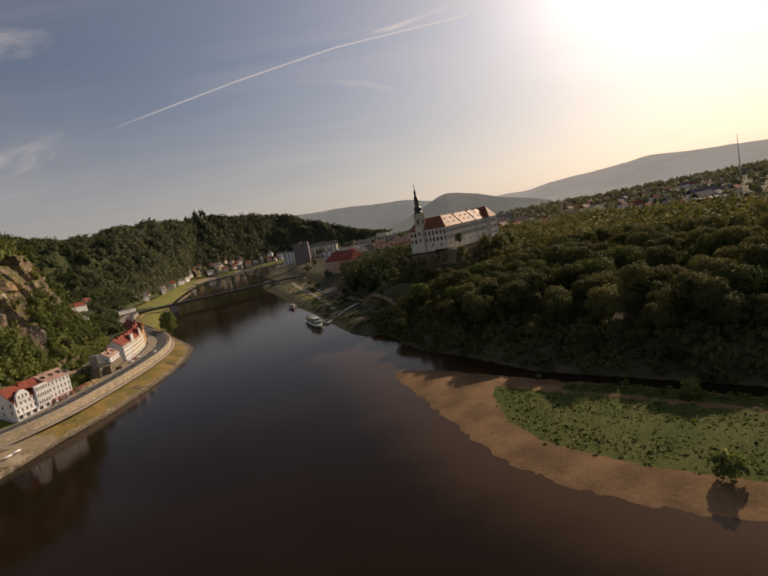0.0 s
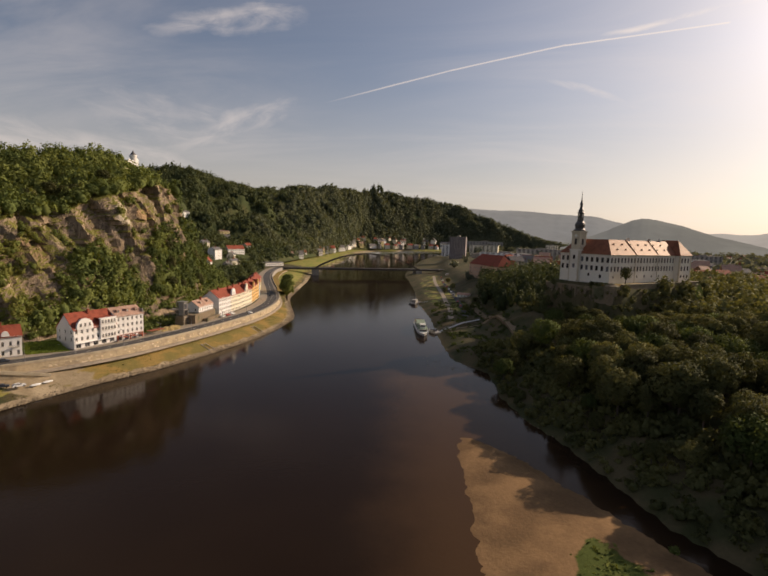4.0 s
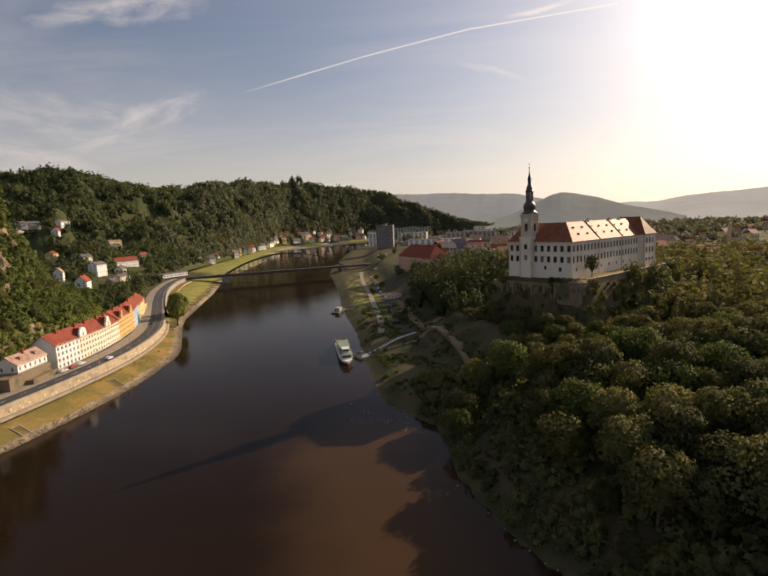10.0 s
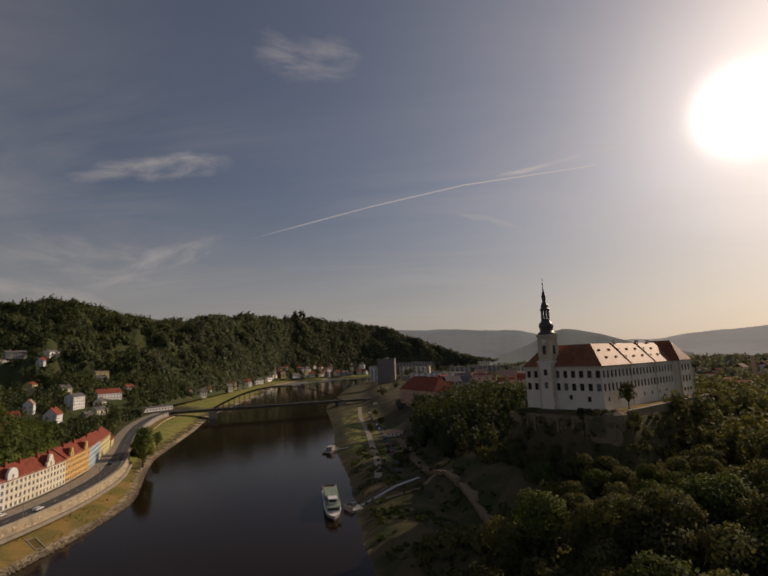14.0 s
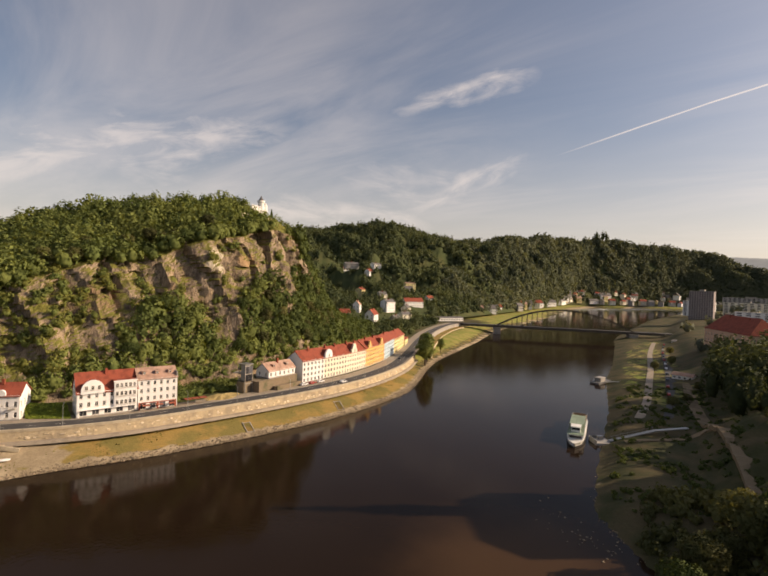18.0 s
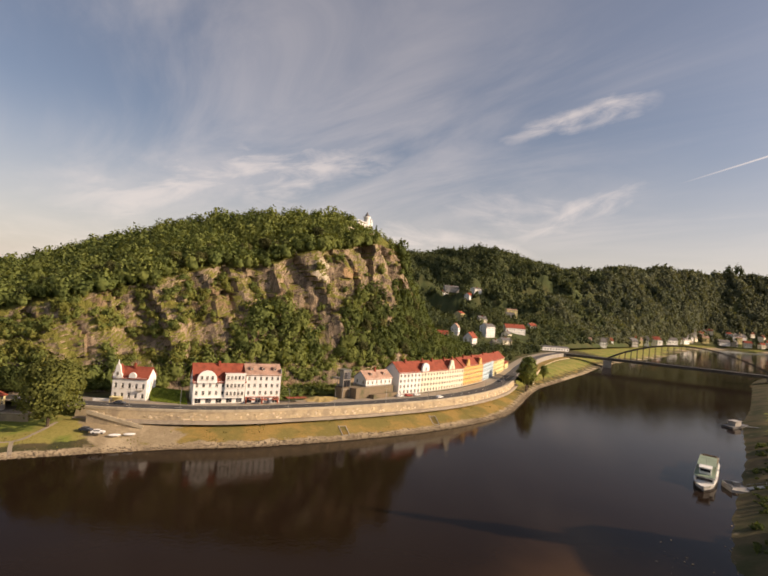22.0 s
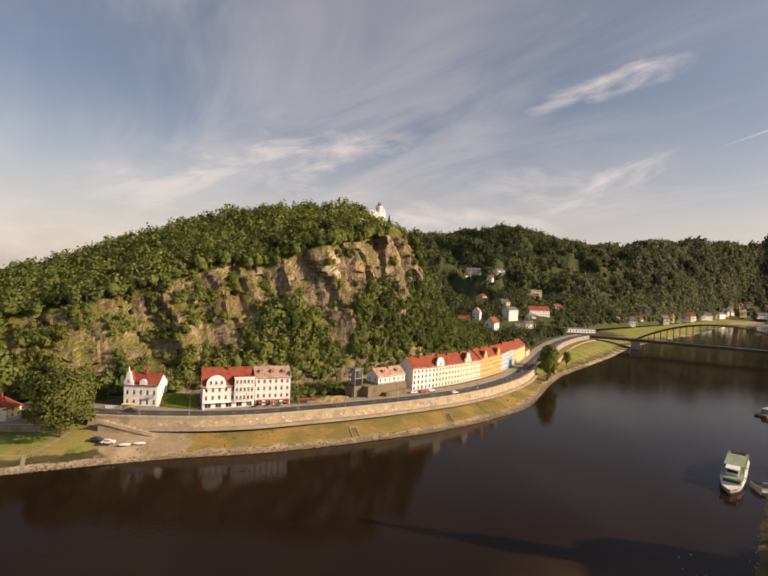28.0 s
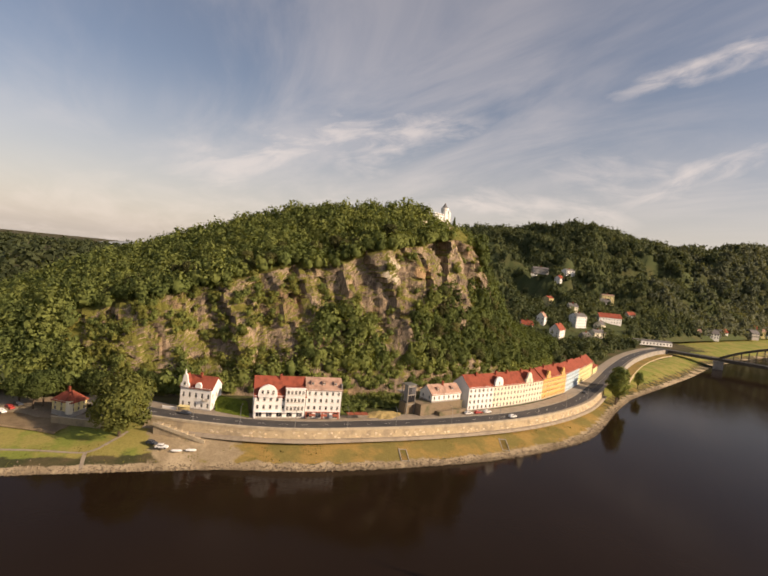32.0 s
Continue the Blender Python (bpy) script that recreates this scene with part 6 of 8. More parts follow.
# ---- the passenger boat and the landing stages ----
def boat():
    p, q = Vector((36.0, 559.5, 0)), Vector((21.5, 624.0, 0))
    m = Matrix.Translation(p) @ Matrix.Rotation(math.atan2(q.y - p.y, q.x - p.x), 4, "Z") @ Matrix.Diagonal((0.95, 0.8, 0.9, 1))
    b = empty("passenger_boat", "white river passenger boat with green upper deck", "boat", m)
    LB = 46.0
    st = np.linspace(0, 1, 15)
    beam = np.interp(st, [0, 0.05, 0.16, 0.3, 0.9, 1], [0.4, 2.2, 4.0, 4.6, 4.5, 3.6])
    bm = bmesh.new()
    rings = []
    for t, w in zip(st, beam):
        rake = 1.6 * (1 - t) ** 6
        z = 1.7 + 0.6 * (1 - t) ** 4
        rings.append([bm.verts.new(v) for v in ((t * LB + rake, -w * 0.8, -0.7), (t * LB - rake * 0.5, -w, z), (t * LB - rake * 0.5, w, z), (t * LB + rake, w * 0.8, -0.7))])
    for r, s in zip(rings, rings[1:]):
        for i in range(3):
            bm.faces.new((r[i], s[i], s[i + 1], r[i + 1]))
    bm.faces.new(rings[0])
    bm.faces.new(rings[-1][::-1])
    bmesh.ops.recalc_face_normals(bm, faces=bm.faces)
    hull = part("hull", bm, "boat_white", b)
    bm = bmesh.new()
    for i in range(14):
        for y in (-1, 1):
            bar(bm, (st[i] * LB + 0.1, y * (beam[i] + 0.06), 0.45), (st[i + 1] * LB, y * (beam[i + 1] + 0.06), 0.45), 0.1, 0.5)
    part("waterline_stripe", bm, "black", hull)
    cabin = part("cabin", boxes((6.5, -3.7, 1.7, 41, 3.7, 4.2), bevel=0.12), "boat_white", b)
    for i in range(13):
        for y in (-3.76, 3.70):
            part("cabin_window", boxes((8.0 + i * 2.5, y, 2.5, 9.9 + i * 2.5, y + 0.06, 3.6)), "glass", cabin)
    part("front_window", boxes((6.42, -3.0, 2.5, 6.5, 3.0, 3.6)), "glass", cabin)
    part("upper_deck", boxes((5.5, -4.0, 4.25, 43, 4.0, 4.4)), "boat_deck", b)
    wh = part("wheelhouse", boxes((9.0, -2.2, 4.4, 13.0, 2.2, 6.9), bevel=0.15), "boat_white", b)
    part("wheelhouse_window", boxes((8.92, -1.9, 5.5, 9.0, 1.9, 6.5), (9.4, -2.26, 5.5, 12.6, -2.2, 6.5), (9.4, 2.2, 5.5, 12.6, 2.26, 6.5)), "glass", wh)
    part("wheelhouse_roof", boxes((8.4, -2.5, 6.95, 13.5, 2.5, 7.1)), "boat_white", wh)
    part("canopy", boxes((14.5, -3.6, 6.6, 31, 3.6, 6.75)), "boat_deck", b, "green deck canopy")
    bm = bmesh.new()
    for x in np.arange(14.8, 31.2, 3.2):
        for y in (-3.4, 3.4):
            tube(bm, (x, y, 4.4), (x, y, 6.6), 0.06, n=5)
    part("canopy_posts", bm, "metal", b)
    bm = bmesh.new()
    for y in (-3.95, 3.95):
        for z in (4.9, 5.4):
            bar(bm, (5.6, y, z), (43, y, z), 0.05, 0.05)
        for x in np.arange(5.6, 43, 2.2):
            tube(bm, (x, y, 4.4), (x, y, 5.4), 0.04, n=4)
    part("railing", bm, "metal", b)
    for i in range(5):
        part("bench", boxes((33 + i * 1.8, -3.0, 4.4, 33.5 + i * 1.8, 3.0, 4.9), (33.4 + i * 1.8, -3.0, 4.9, 33.5 + i * 1.8, 3.0, 5.4)), "wood", b)
    part("aft_deck", boxes((31.5, -3.8, 4.41, 42.6, 3.8, 4.5)), "wood", b, "brown wooden aft deck")
    bm = lathe([(0.08, 4.4), (0.05, 9.5)], 6, at=(13.6, 0))
    part("mast", bm, "metal", b)
    part("foredeck", boxes((2.0, -2.6, 1.75, 6.4, 2.6, 1.9)), "boat_deck", b)


boat()


def landing():
    d = empty("landing_stage", "floating landing stage with gangway to the quay", "pontoon", frame_of((41.0, 572.0, 0), (61.0, 588.0, 0)))
    part("pontoon", boxes((-1, -3, -0.5, 6, 4.5, 1.0), bevel=0.1), "grey", d)
    part("fence", boxes((-0.9, -2.9, 1.0, -0.8, 4.4, 2.0), (-0.8, 4.3, 1.0, 5.9, 4.4, 2.0), (2.0, 2.0, 1.0, 4.0, 3.6, 2.3)), "metal", d)
    bm = bmesh.new()
    bar(bm, (5.5, 0, 1.2), (24, 0, 5.9), 2.2, 0.3)
    bar(bm, (24, 0, 5.9), (38, 0, 7.4), 2.0, 0.3)
    part("gangway", bm, "metal", d)
    for y in (-1.1, 1.1):
        bm = bmesh.new()
        bar(bm, (5.5, y, 2.3), (24, y, 7.0), 0.07, 0.07)
        for i in range(10):
            t = i / 9
            tube(bm, (5.5 + 18.5 * t, y, 1.2 + 4.7 * t), (5.5 + 18.5 * t, y, 2.3 + 4.7 * t), 0.04, n=4)
        part("handrail", bm, "metal", d)
    e = empty("landing_stage", "small dark floating landing stage", "pontoon", frame_of((8.0, 700, 0), (12, 722, 0)))
    part("pontoon", boxes((0, -3, -0.5, 20, 3, 1.1), bevel=0.1), "dark_grey", e)
    part("shed", boxes((5, -2, 1.1, 12, 2, 3.6), (4.7, -2.3, 3.6, 12.3, 2.3, 3.8)), "grey", e)
    bm = bmesh.new()
    bar(bm, (10, -3, 1.2), (10, -16, 3.2), 1.6, 0.25)
    part("gangway", bm, "metal", e)


landing()

# ---- trees ----
def fast_mesh(name, verts, quads, mat, normals=None):
    me = bpy.data.meshes.new(name)
    verts, quads = np.asarray(verts, np.float32), np.asarray(quads, np.int32)
    me.vertices.add(len(verts))
    me.vertices.foreach_set("co", verts.ravel())
    me.loops.add(quads.size)
    me.loops.foreach_set("vertex_index", quads.ravel())
    me.polygons.add(len(quads))
    me.polygons.foreach_set("loop_start", np.arange(0, quads.size, 4, dtype=np.int32))
    me.polygons.foreach_set("loop_total", np.full(len(quads), 4, dtype=np.int32))
    me.materials.append(M[mat])
    me.update(calc_edges=True)
    if normals is not None:  # leaves shade as one rounded crown
        a = me.attributes.new("custom_normal", "FLOAT_VECTOR", "POINT")
        a.data.foreach_set("vector", np.asarray(normals, np.float32).ravel())
        me.update()
    return me


def leaves(centres, normals, size, rng, jitter=0.55):
    """Kite-shaped sprays of leaves about the given points, lying roughly along the crown's surface."""
    n = len(centres)
    nm = normals + rng.normal(0, jitter, (n, 3))
    nm /= np.linalg.norm(nm, axis=1, keepdims=True) + 1e-9
    ref = rng.normal(0, 1, (n, 3))
    u = np.cross(nm, ref)
    u /= np.linalg.norm(u, axis=1, keepdims=True) + 1e-9
    v = np.cross(nm, u)
    s = (size * rng.uniform(0.6, 1.3, n))[:, None]
    bend = nm * s * rng.uniform(-0.35, 0.1, (n, 1))
    quad = np.stack([centres - u * s, centres - v * s * 0.62 + bend, centres + u * s * 0.8, centres + v * s * 0.62 + bend], 1)
    return quad.reshape(-1, 3), np.arange(4 * n).reshape(n, 4)


def leaf_normals(normals, rng, wild=0.28):
    """One normal a leaf corner: mostly the crown's own outward direction."""
    m = normals / (np.linalg.norm(normals, axis=1, keepdims=True) + 1e-9) + rng.normal(0, wild, normals.shape)
    return np.repeat(m / (np.linalg.norm(m, axis=1, keepdims=True) + 1e-9), 4, axis=0)


def crown_core(rng, conic=False):
    """The shaded inside of a crown of unit height and radius: a lumpy dome of three rings."""
    n = 6
    rings = ((0.16, 0.34), (0.36, 0.62), (0.6, 0.56), (0.76, 0.3), (0.83, 0.03)) if not conic else ((0.06, 0.5), (0.3, 0.38), (0.55, 0.24), (0.78, 0.1), (0.88, 0.02))
    v, q = [], []
    for i, (z, r) in enumerate(rings):
        for j in range(n):
            a = 6.2832 * (j + 0.5 * (i % 2)) / n
            k = r * rng.uniform(0.78, 1.12)
            v.append((k * math.cos(a), k * math.sin(a), z + rng.uniform(-0.05, 0.05)))
        if i:
            q += [((i - 1) * n + j, (i - 1) * n + (j + 1) % n, i * n + (j + 1) % n, i * n + j) for j in range(n)]
    v = np.array(v)
    d = v * np.array([1.0, 1.0, 1.1]) - np.array([0, 0, 0.42])
    return v, np.array(q), d / np.linalg.norm(d, axis=1, keepdims=True)


def crown_points(rng, h, r, base, n, lobes, conic=False):
    """Points and outward normals on a lobed crown that stands at the origin."""
    if conic:
        z = rng.uniform(0, 1, n) ** 1.3
        a = rng.uniform(0, 6.283, n)
        tier = 0.75 + 0.25 * np.abs(np.sin(z * 22))
        rr = r * (1 - z) * tier * rng.uniform(0.75, 1.05, n) + 0.1
        p = np.stack([rr * np.cos(a), rr * np.sin(a), base + z * (h - base)], -1)
        nm = np.stack([np.cos(a), np.sin(a), np.full(n, 0.35)], -1)
        return p, nm / np.linalg.norm(nm, axis=1, keepdims=True)
    k = np.arange(lobes)
    el = np.arcsin(np.clip(-0.55 + 1.5 * (k + 0.5) / lobes, -1, 0.97))
    az = k * 2.4 + rng.uniform(-0.5, 0.5, lobes)
    c = np.stack([np.cos(el) * np.cos(az) * r * 0.62, np.cos(el) * np.sin(az) * r * 0.62, base + (h - base) * (0.48 + 0.34 * np.sin(el))], -1)
    c += rng.normal(0, 0.06 * r, c.shape)
    lr = rng.uniform(0.36, 0.56, lobes) * r
    j = rng.randint(0, lobes, n)
    d = rng.normal(0, 1, (n, 3))
    d[:, 2] = np.abs(d[:, 2]) * 0.9 - 0.35
    out = c[j] - np.array([0, 0, base + (h - base) * 0.45])
    d += 0.5 * out / (np.linalg.norm(out, axis=1, keepdims=True) + 1e-6)
    d /= np.linalg.norm(d, axis=1, keepdims=True)
    return c[j] + d * (lr[j] * rng.uniform(0.66, 1.16, n))[:, None], d


def tree_model(name, label, h, r, n, mat, seed, lobes=14, base=None, size=0.85, conic=False, group=""):
    rng = np.random.RandomState(seed)
    base = h * 0.2 if base is None else base
    bm = bmesh.new()
    lean = Vector((rng.uniform(-0.4, 0.4), rng.uniform(-0.4, 0.4), h * (0.9 if conic else 0.55)))
    tube(bm, (0, 0, -1.2), lean * 0.5, h * 0.026, h * 0.019, 8)
    tube(bm, lean * 0.5, lean, h * 0.019, h * 0.008, 7)
    if not conic:
        for i in range(7):
            a = i * 2.4 + rng.uniform(-0.3, 0.3)
            s = lean * rng.uniform(0.45, 0.95)
            e = Vector((math.cos(a) * r * 0.7, math.sin(a) * r * 0.7, s.z + h * rng.uniform(0.1, 0.28)))
            tube(bm, s, e, h * 0.01, h * 0.003, 5)
    me = bpy.data.meshes.new("trunk")
    bm.to_mesh(me)
    bm.free()
    me.materials.append(M["bark"])
    t = tagged(new(name), label, "tree", group)
    tr = new("trunk", me)
    tr.parent = t
    p, d = crown_points(rng, h, r, base, n, lobes, conic)
    mid = p - np.array([0, 0, base + (h - base) * 0.4])
    mid /= np.linalg.norm(mid, axis=1, keepdims=True) + 1e-9
    lv, lq = leaves(p, d, np.full(n, size), rng)
    ln = leaf_normals(d + 0.5 * mid, rng)
    cv, cq, cn = crown_core(rng, conic)
    cv = cv * np.array([r * 0.8, r * 0.8, (h - base) * 0.86]) + np.array([0, 0, base])
    c = new("crown", fast_mesh("crown", np.concatenate([lv, cv]), np.concatenate([lq, cq + len(lv)]), mat, np.concatenate([ln, cn])))
    c.parent = t
    return t


def forest(name, label, points, heights, radii, per, size, mat, seed, conic=None, lobes=6, wild=0.28):
    """Many far trees as one mass of leaf sprays."""
    rng = np.random.RandomState(seed)
    models = [crown_points(rng, 1.0, 1.0, 0.12, per, lobes) for _ in range(7)] + [crown_points(rng, 1.0, 0.8, 0.05, per, lobes, True)]
    cores = [crown_core(rng) for _ in range(7)] + [crown_core(rng, True)]
    vs, qs, ns, off = [], [], [], 0
    pick = rng.randint(0, 7, len(points))
    if conic is not None:
        pick[conic] = 7
    for k, (p, d) in enumerate(models):
        sel = np.where(pick == k)[0]
        if not len(sel):
            continue
        a = rng.uniform(0, 6.283, len(sel))
        ca, sa = np.cos(a)[:, None], np.sin(a)[:, None]
        R, H = radii[sel][:, None], heights[sel][:, None]
        x, y = p[:, 0] * ca - p[:, 1] * sa, p[:, 0] * sa + p[:, 1] * ca
        dx, dy = d[:, 0] * ca - d[:, 1] * sa, d[:, 0] * sa + d[:, 1] * ca
        c = np.stack([points[sel, 0][:, None] + x * R, points[sel, 1][:, None] + y * R, points[sel, 2][:, None] + p[:, 2] * H], -1).reshape(-1, 3)
        nm = np.stack([dx, dy, np.broadcast_to(d[:, 2], dx.shape)], -1).reshape(-1, 3)
        s = np.repeat(radii[sel] * size, per)
        v, q = leaves(c, nm, s, rng, 0.3)
        mid = np.stack([x, y, np.broadcast_to(p[:, 2] - 0.4, x.shape)], -1).reshape(-1, 3)
        vs.append(v)
        qs.append(q + off)
        ns.append(leaf_normals(nm + 0.7 * mid, rng, wild))
        off += len(v)
        cv, cq, cn = cores[k]
        px, py = cv[:, 0] * ca - cv[:, 1] * sa, cv[:, 0] * sa + cv[:, 1] * ca
        nx, ny = cn[:, 0] * ca - cn[:, 1] * sa, cn[:, 0] * sa + cn[:, 1] * ca
        vs.append(np.stack([points[sel, 0][:, None] + px * R, points[sel, 1][:, None] + py * R, points[sel, 2][:, None] + cv[:, 2] * H], -1).reshape(-1, 3))
        ns.append(np.stack([nx, ny, np.broadcast_to(cn[:, 2], nx.shape)], -1).reshape(-1, 3))
        qs.append((cq[None] + (np.arange(len(sel)) * len(cv))[:, None, None]).reshape(-1, 4) + off)
        off += len(sel) * len(cv)
    ob = new(name, fast_mesh(name, np.concatenate(vs), np.concatenate(qs), mat, np.concatenate(ns)))
    return tagged(ob, label, "forest", "", "stuff")


def scatter(rng, n, x0, x1, y0, y1, gap, ok):
    """Random places in a rectangle, at least gap apart, where ok(x, y) holds."""
    out = np.zeros((0, 2))
    cells = {}
    xs, ys = rng.uniform(x0, x1, n), rng.uniform(y0, y1, n)
    good = ok(xs, ys)
    res = []
    for x, y in zip(xs[good], ys[good]):
        c = (int(x // gap), int(y // gap))
        if any(math.hypot(x - a, y - b) < gap for i in (-1, 0, 1) for j in (-1, 0, 1) for a, b in cells.get((c[0] + i, c[1] + j), ())):
            continue
        cells.setdefault(c, []).append((x, y))
        res.append((x, y))
    return np.array(res) if res else out


RNG = np.random.RandomState(77)
WOOD = "broadleaf trees below the castle"
MODELS = [
    tree_model("broadleaf_tree", "tall broadleaf tree with a full green crown", 17, 6.2, 3300, "leaf_east", 1, 19, size=0.43, group=WOOD),
    tree_model("broadleaf_tree", "broad dark green tree on the wooded slope", 15, 6.8, 3300, "leaf_dark", 2, 22, size=0.43, group=WOOD),
    tree_model("broadleaf_tree", "rounded olive green tree among the woods", 13, 5.4, 2700, "leaf_east", 3, 16, size=0.4, group=WOOD),
    tree_model("broadleaf_tree", "slender green tree in the riverside wood", 18, 4.6, 2700, "leaf_east", 4, 18, size=0.4, group=WOOD),
    tree_model("willow_tree", "pale yellowish green willow at the water", 10, 4.8, 1400, "leaf_yellow", 5, 12, 0.8, 0.5, group=WOOD),
]
SPRUCE = tree_model("spruce_tree", "dark pointed spruce tree", 14, 3.2, 700, "leaf_dark", 6, conic=True, base=1.0, size=0.7)


def plant(model, x, y, z, scale, turn, used=set()):
    m = Matrix.Translation((x, y, z)) @ Matrix.Rotation(turn, 4, "Z")
    if model.name not in used:
        used.add(model.name)
        t = model
        t.matrix_basis = m @ Matrix.Scale(scale, 4)
        return t
    t = copy_thing(model, m)
    t.scale = (scale, scale, scale)
    return t


def east_wood():
    def ok(x, y):
        de = -seg_distance(x, y, EAST_WATER)
        dc = castle_distance(x, y)
        quay = (y > 497) & (x < np.interp(y, [497, 544, 580, 615, 664, 745, 790, 850], [110, 108, 98, 86, 74, 70, 104, 118]))
        glade = glade_distance(x, y) < 1
        low = (y < 505) & (de < 21 + 7 * fbm(x, y, 30, 2, 12)) & (fbm(x, y, 11, 2, 14) < 0.42)
        return (de > 3) & ~low & (dc > 9.5) & ~quay & ~glade & (y < 850)

    p = scatter(RNG, 6600, 60, 420, 150, 850, 7.6, ok)
    z = ground_height(p[:, 0], p[:, 1])
    d = np.hypot(p[:, 0] - 92, p[:, 1] - 400) + 0.25 * np.abs(p[:, 1] - 430)
    order = np.argsort(d)
    de = -seg_distance(p[:, 0], p[:, 1], EAST_WATER)
    dc = castle_distance(p[:, 0], p[:, 1])
    along = (p[:, 0] - CASTLE.x) * CASTLE_L.x + (p[:, 1] - CASTLE.y) * CASTLE_L.y
    for i in order[:215]:
        k = int(RNG.choice([0, 1, 2, 3], p=[0.34, 0.26, 0.22, 0.18]))
        s = RNG.uniform(0.75, 1.2) * (np.interp(dc[i], [20, 30, 55], [0.55, 0.66, 1.0]) if along[i] < 28 else 0.85) * (0.55 if de[i] < 16 and p[i, 1] < 505 else 1.0)
        plant(MODELS[k], p[i, 0], p[i, 1], z[i], s, RNG.uniform(0, 6.28))
    rest = order[215:]
    n = len(rest)
    h = RNG.uniform(11, 18, n) * np.where(along[rest] > 28, np.interp(dc[rest], [12, 30], [0.75, 1.0]), np.interp(dc[rest], [20, 30, 55], [0.55, 0.66, 1.0]))
    spots, r = np.column_stack([p[rest], z[rest]]), h * RNG.uniform(0.34, 0.46, n)
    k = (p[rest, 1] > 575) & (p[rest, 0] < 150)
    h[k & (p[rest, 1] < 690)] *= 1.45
    forest("wood_east", "dense broadleaf wood and park behind the castle slope", spots[~k], h[~k], r[~k], 150, 0.22, "leaf_east", 5, lobes=9)
    # shade on these trees is put into the leaf colour, darker than wood_east
    forest("wood_quay", "trees between the castle and the quay, shade put into darker leaves", spots[k], h[k], r[k], 170, 0.2, "leaf_far", 15, lobes=9, wild=0.16)


east_wood()


def castle_scrub():
    rng = np.random.RandomState(19)
    x, y = rng.uniform(90, 240, 9000), rng.uniform(490, 660, 9000)
    dc = castle_distance(x, y)
    k = (dc > 1.2) & (dc < 18) & (-seg_distance(x, y, EAST_WATER) > 12)
    x, y = x[k][:1200], y[k][:1200]
    z = ground_height(x, y)
    h = rng.uniform(2.0, 6.5, len(x)) * np.interp((x - CASTLE.x) * CASTLE_L.x + (y - CASTLE.y) * CASTLE_L.y, [-4, 20, 36], [0.6, 0.8, 1.6])
    forest("scrub_castle", "bushes and small trees on the castle rock", np.column_stack([x, y, z - 0.5]), h, h * 0.6, 70, 0.2, "leaf_east", 61)


castle_scrub()


def riverside_trees():
    g = "single trees by the river"
    big = tree_model("broadleaf_tree", "large round green tree on the river meadow", 23, 9.4, 8400, "leaf_meadow", 12, 26, 2.2, 0.56)
    big.matrix_basis = Matrix.Translation((-112, 386, 4))
    poplar = tree_model("broadleaf_tree", "tall bushy dark tree at the bend of the wall", 26, 6.2, 2600, "leaf", 13, 20, 1.2, 0.62, group=g)
    poplar.matrix_basis = Matrix.Translation((-101, 662, 3.5))
    for x, y, z, s in ((-108, 676, 3.5, 0.85), (-104, 668, 3.0, 0.6), (-124, 722, 4, 0.5)):
        t = copy_thing(poplar, Matrix.Translation((x, y, z)) @ Matrix.Rotation(x, 4, "Z"))
        t.scale = (s, s, s)
    for x, y, s in ((-150, 352, 0.8), (-160, 366, 0.9), (-150, 378, 0.85), (-172, 374, 0.9), (-140, 340, 0.7), (-136, 392, 0.5), (-178, 352, 0.8)):
        t = copy_thing(MODELS[1], Matrix.Translation((x, y, 6)) @ Matrix.Rotation(x, 4, "Z"))
        t.scale = (s, s, s)
    for x, y, s in ((60, 640, 0.5), (66, 700, 0.45), (34, 760, 0.55), (40, 800, 0.6), (72, 760, 0.6), (30, 870, 0.6), (64, 660, 0.4)):
        t = copy_thing(MODELS[2], Matrix.Translation((x, y, 4.6)) @ Matrix.Rotation(x, 4, "Z"))
        t.scale = (s, s, s)
    shrub = tree_model("shrub", "low round green shrub on the gravel bar", 5.2, 2.9, 420, "leaf", 14, 9, 0.3, 0.5, group="shrubs on the bar")
    shrub.matrix_basis = Matrix.Translation((139, 316, 1.1))
    for x, y, s in ((116, 279, 1.15), (145, 322, 0.6), (131, 334, 0.4), (112, 357, 0.35)):
        t = copy_thing(shrub, Matrix.Translation((x, y, 1.0)) @ Matrix.Rotation(x, 4, "Z"))
        t.scale = (s, s, s)
    t = copy_thing(MODELS[3], Matrix.Translation((CASTLE.x + CASTLE_L.x * 8 + CASTLE_L.y * 5, CASTLE.y + CASTLE_L.y * 8 - CASTLE_L.x * 5, 40.6)))
    t.scale = (0.6, 0.6, 0.6)
    for k in range(5):
        u = -6.0 + 3.2 * k
        t = copy_thing(MODELS[2], Matrix.Translation((CASTLE.x - CASTLE_L.x * 6.0 + CASTLE_F.x * u, CASTLE.y - CASTLE_L.y * 6.0 + CASTLE_F.y * u, 38.6)) @ Matrix.Rotation(u, 4, "Z"))
        t.scale = (0.26, 0.26, 0.26)
    t = copy_thing(SPRUCE, Matrix.Translation((-189, 587, 103)))
    t.scale = (0.65, 0.65, 0.7)


riverside_trees()


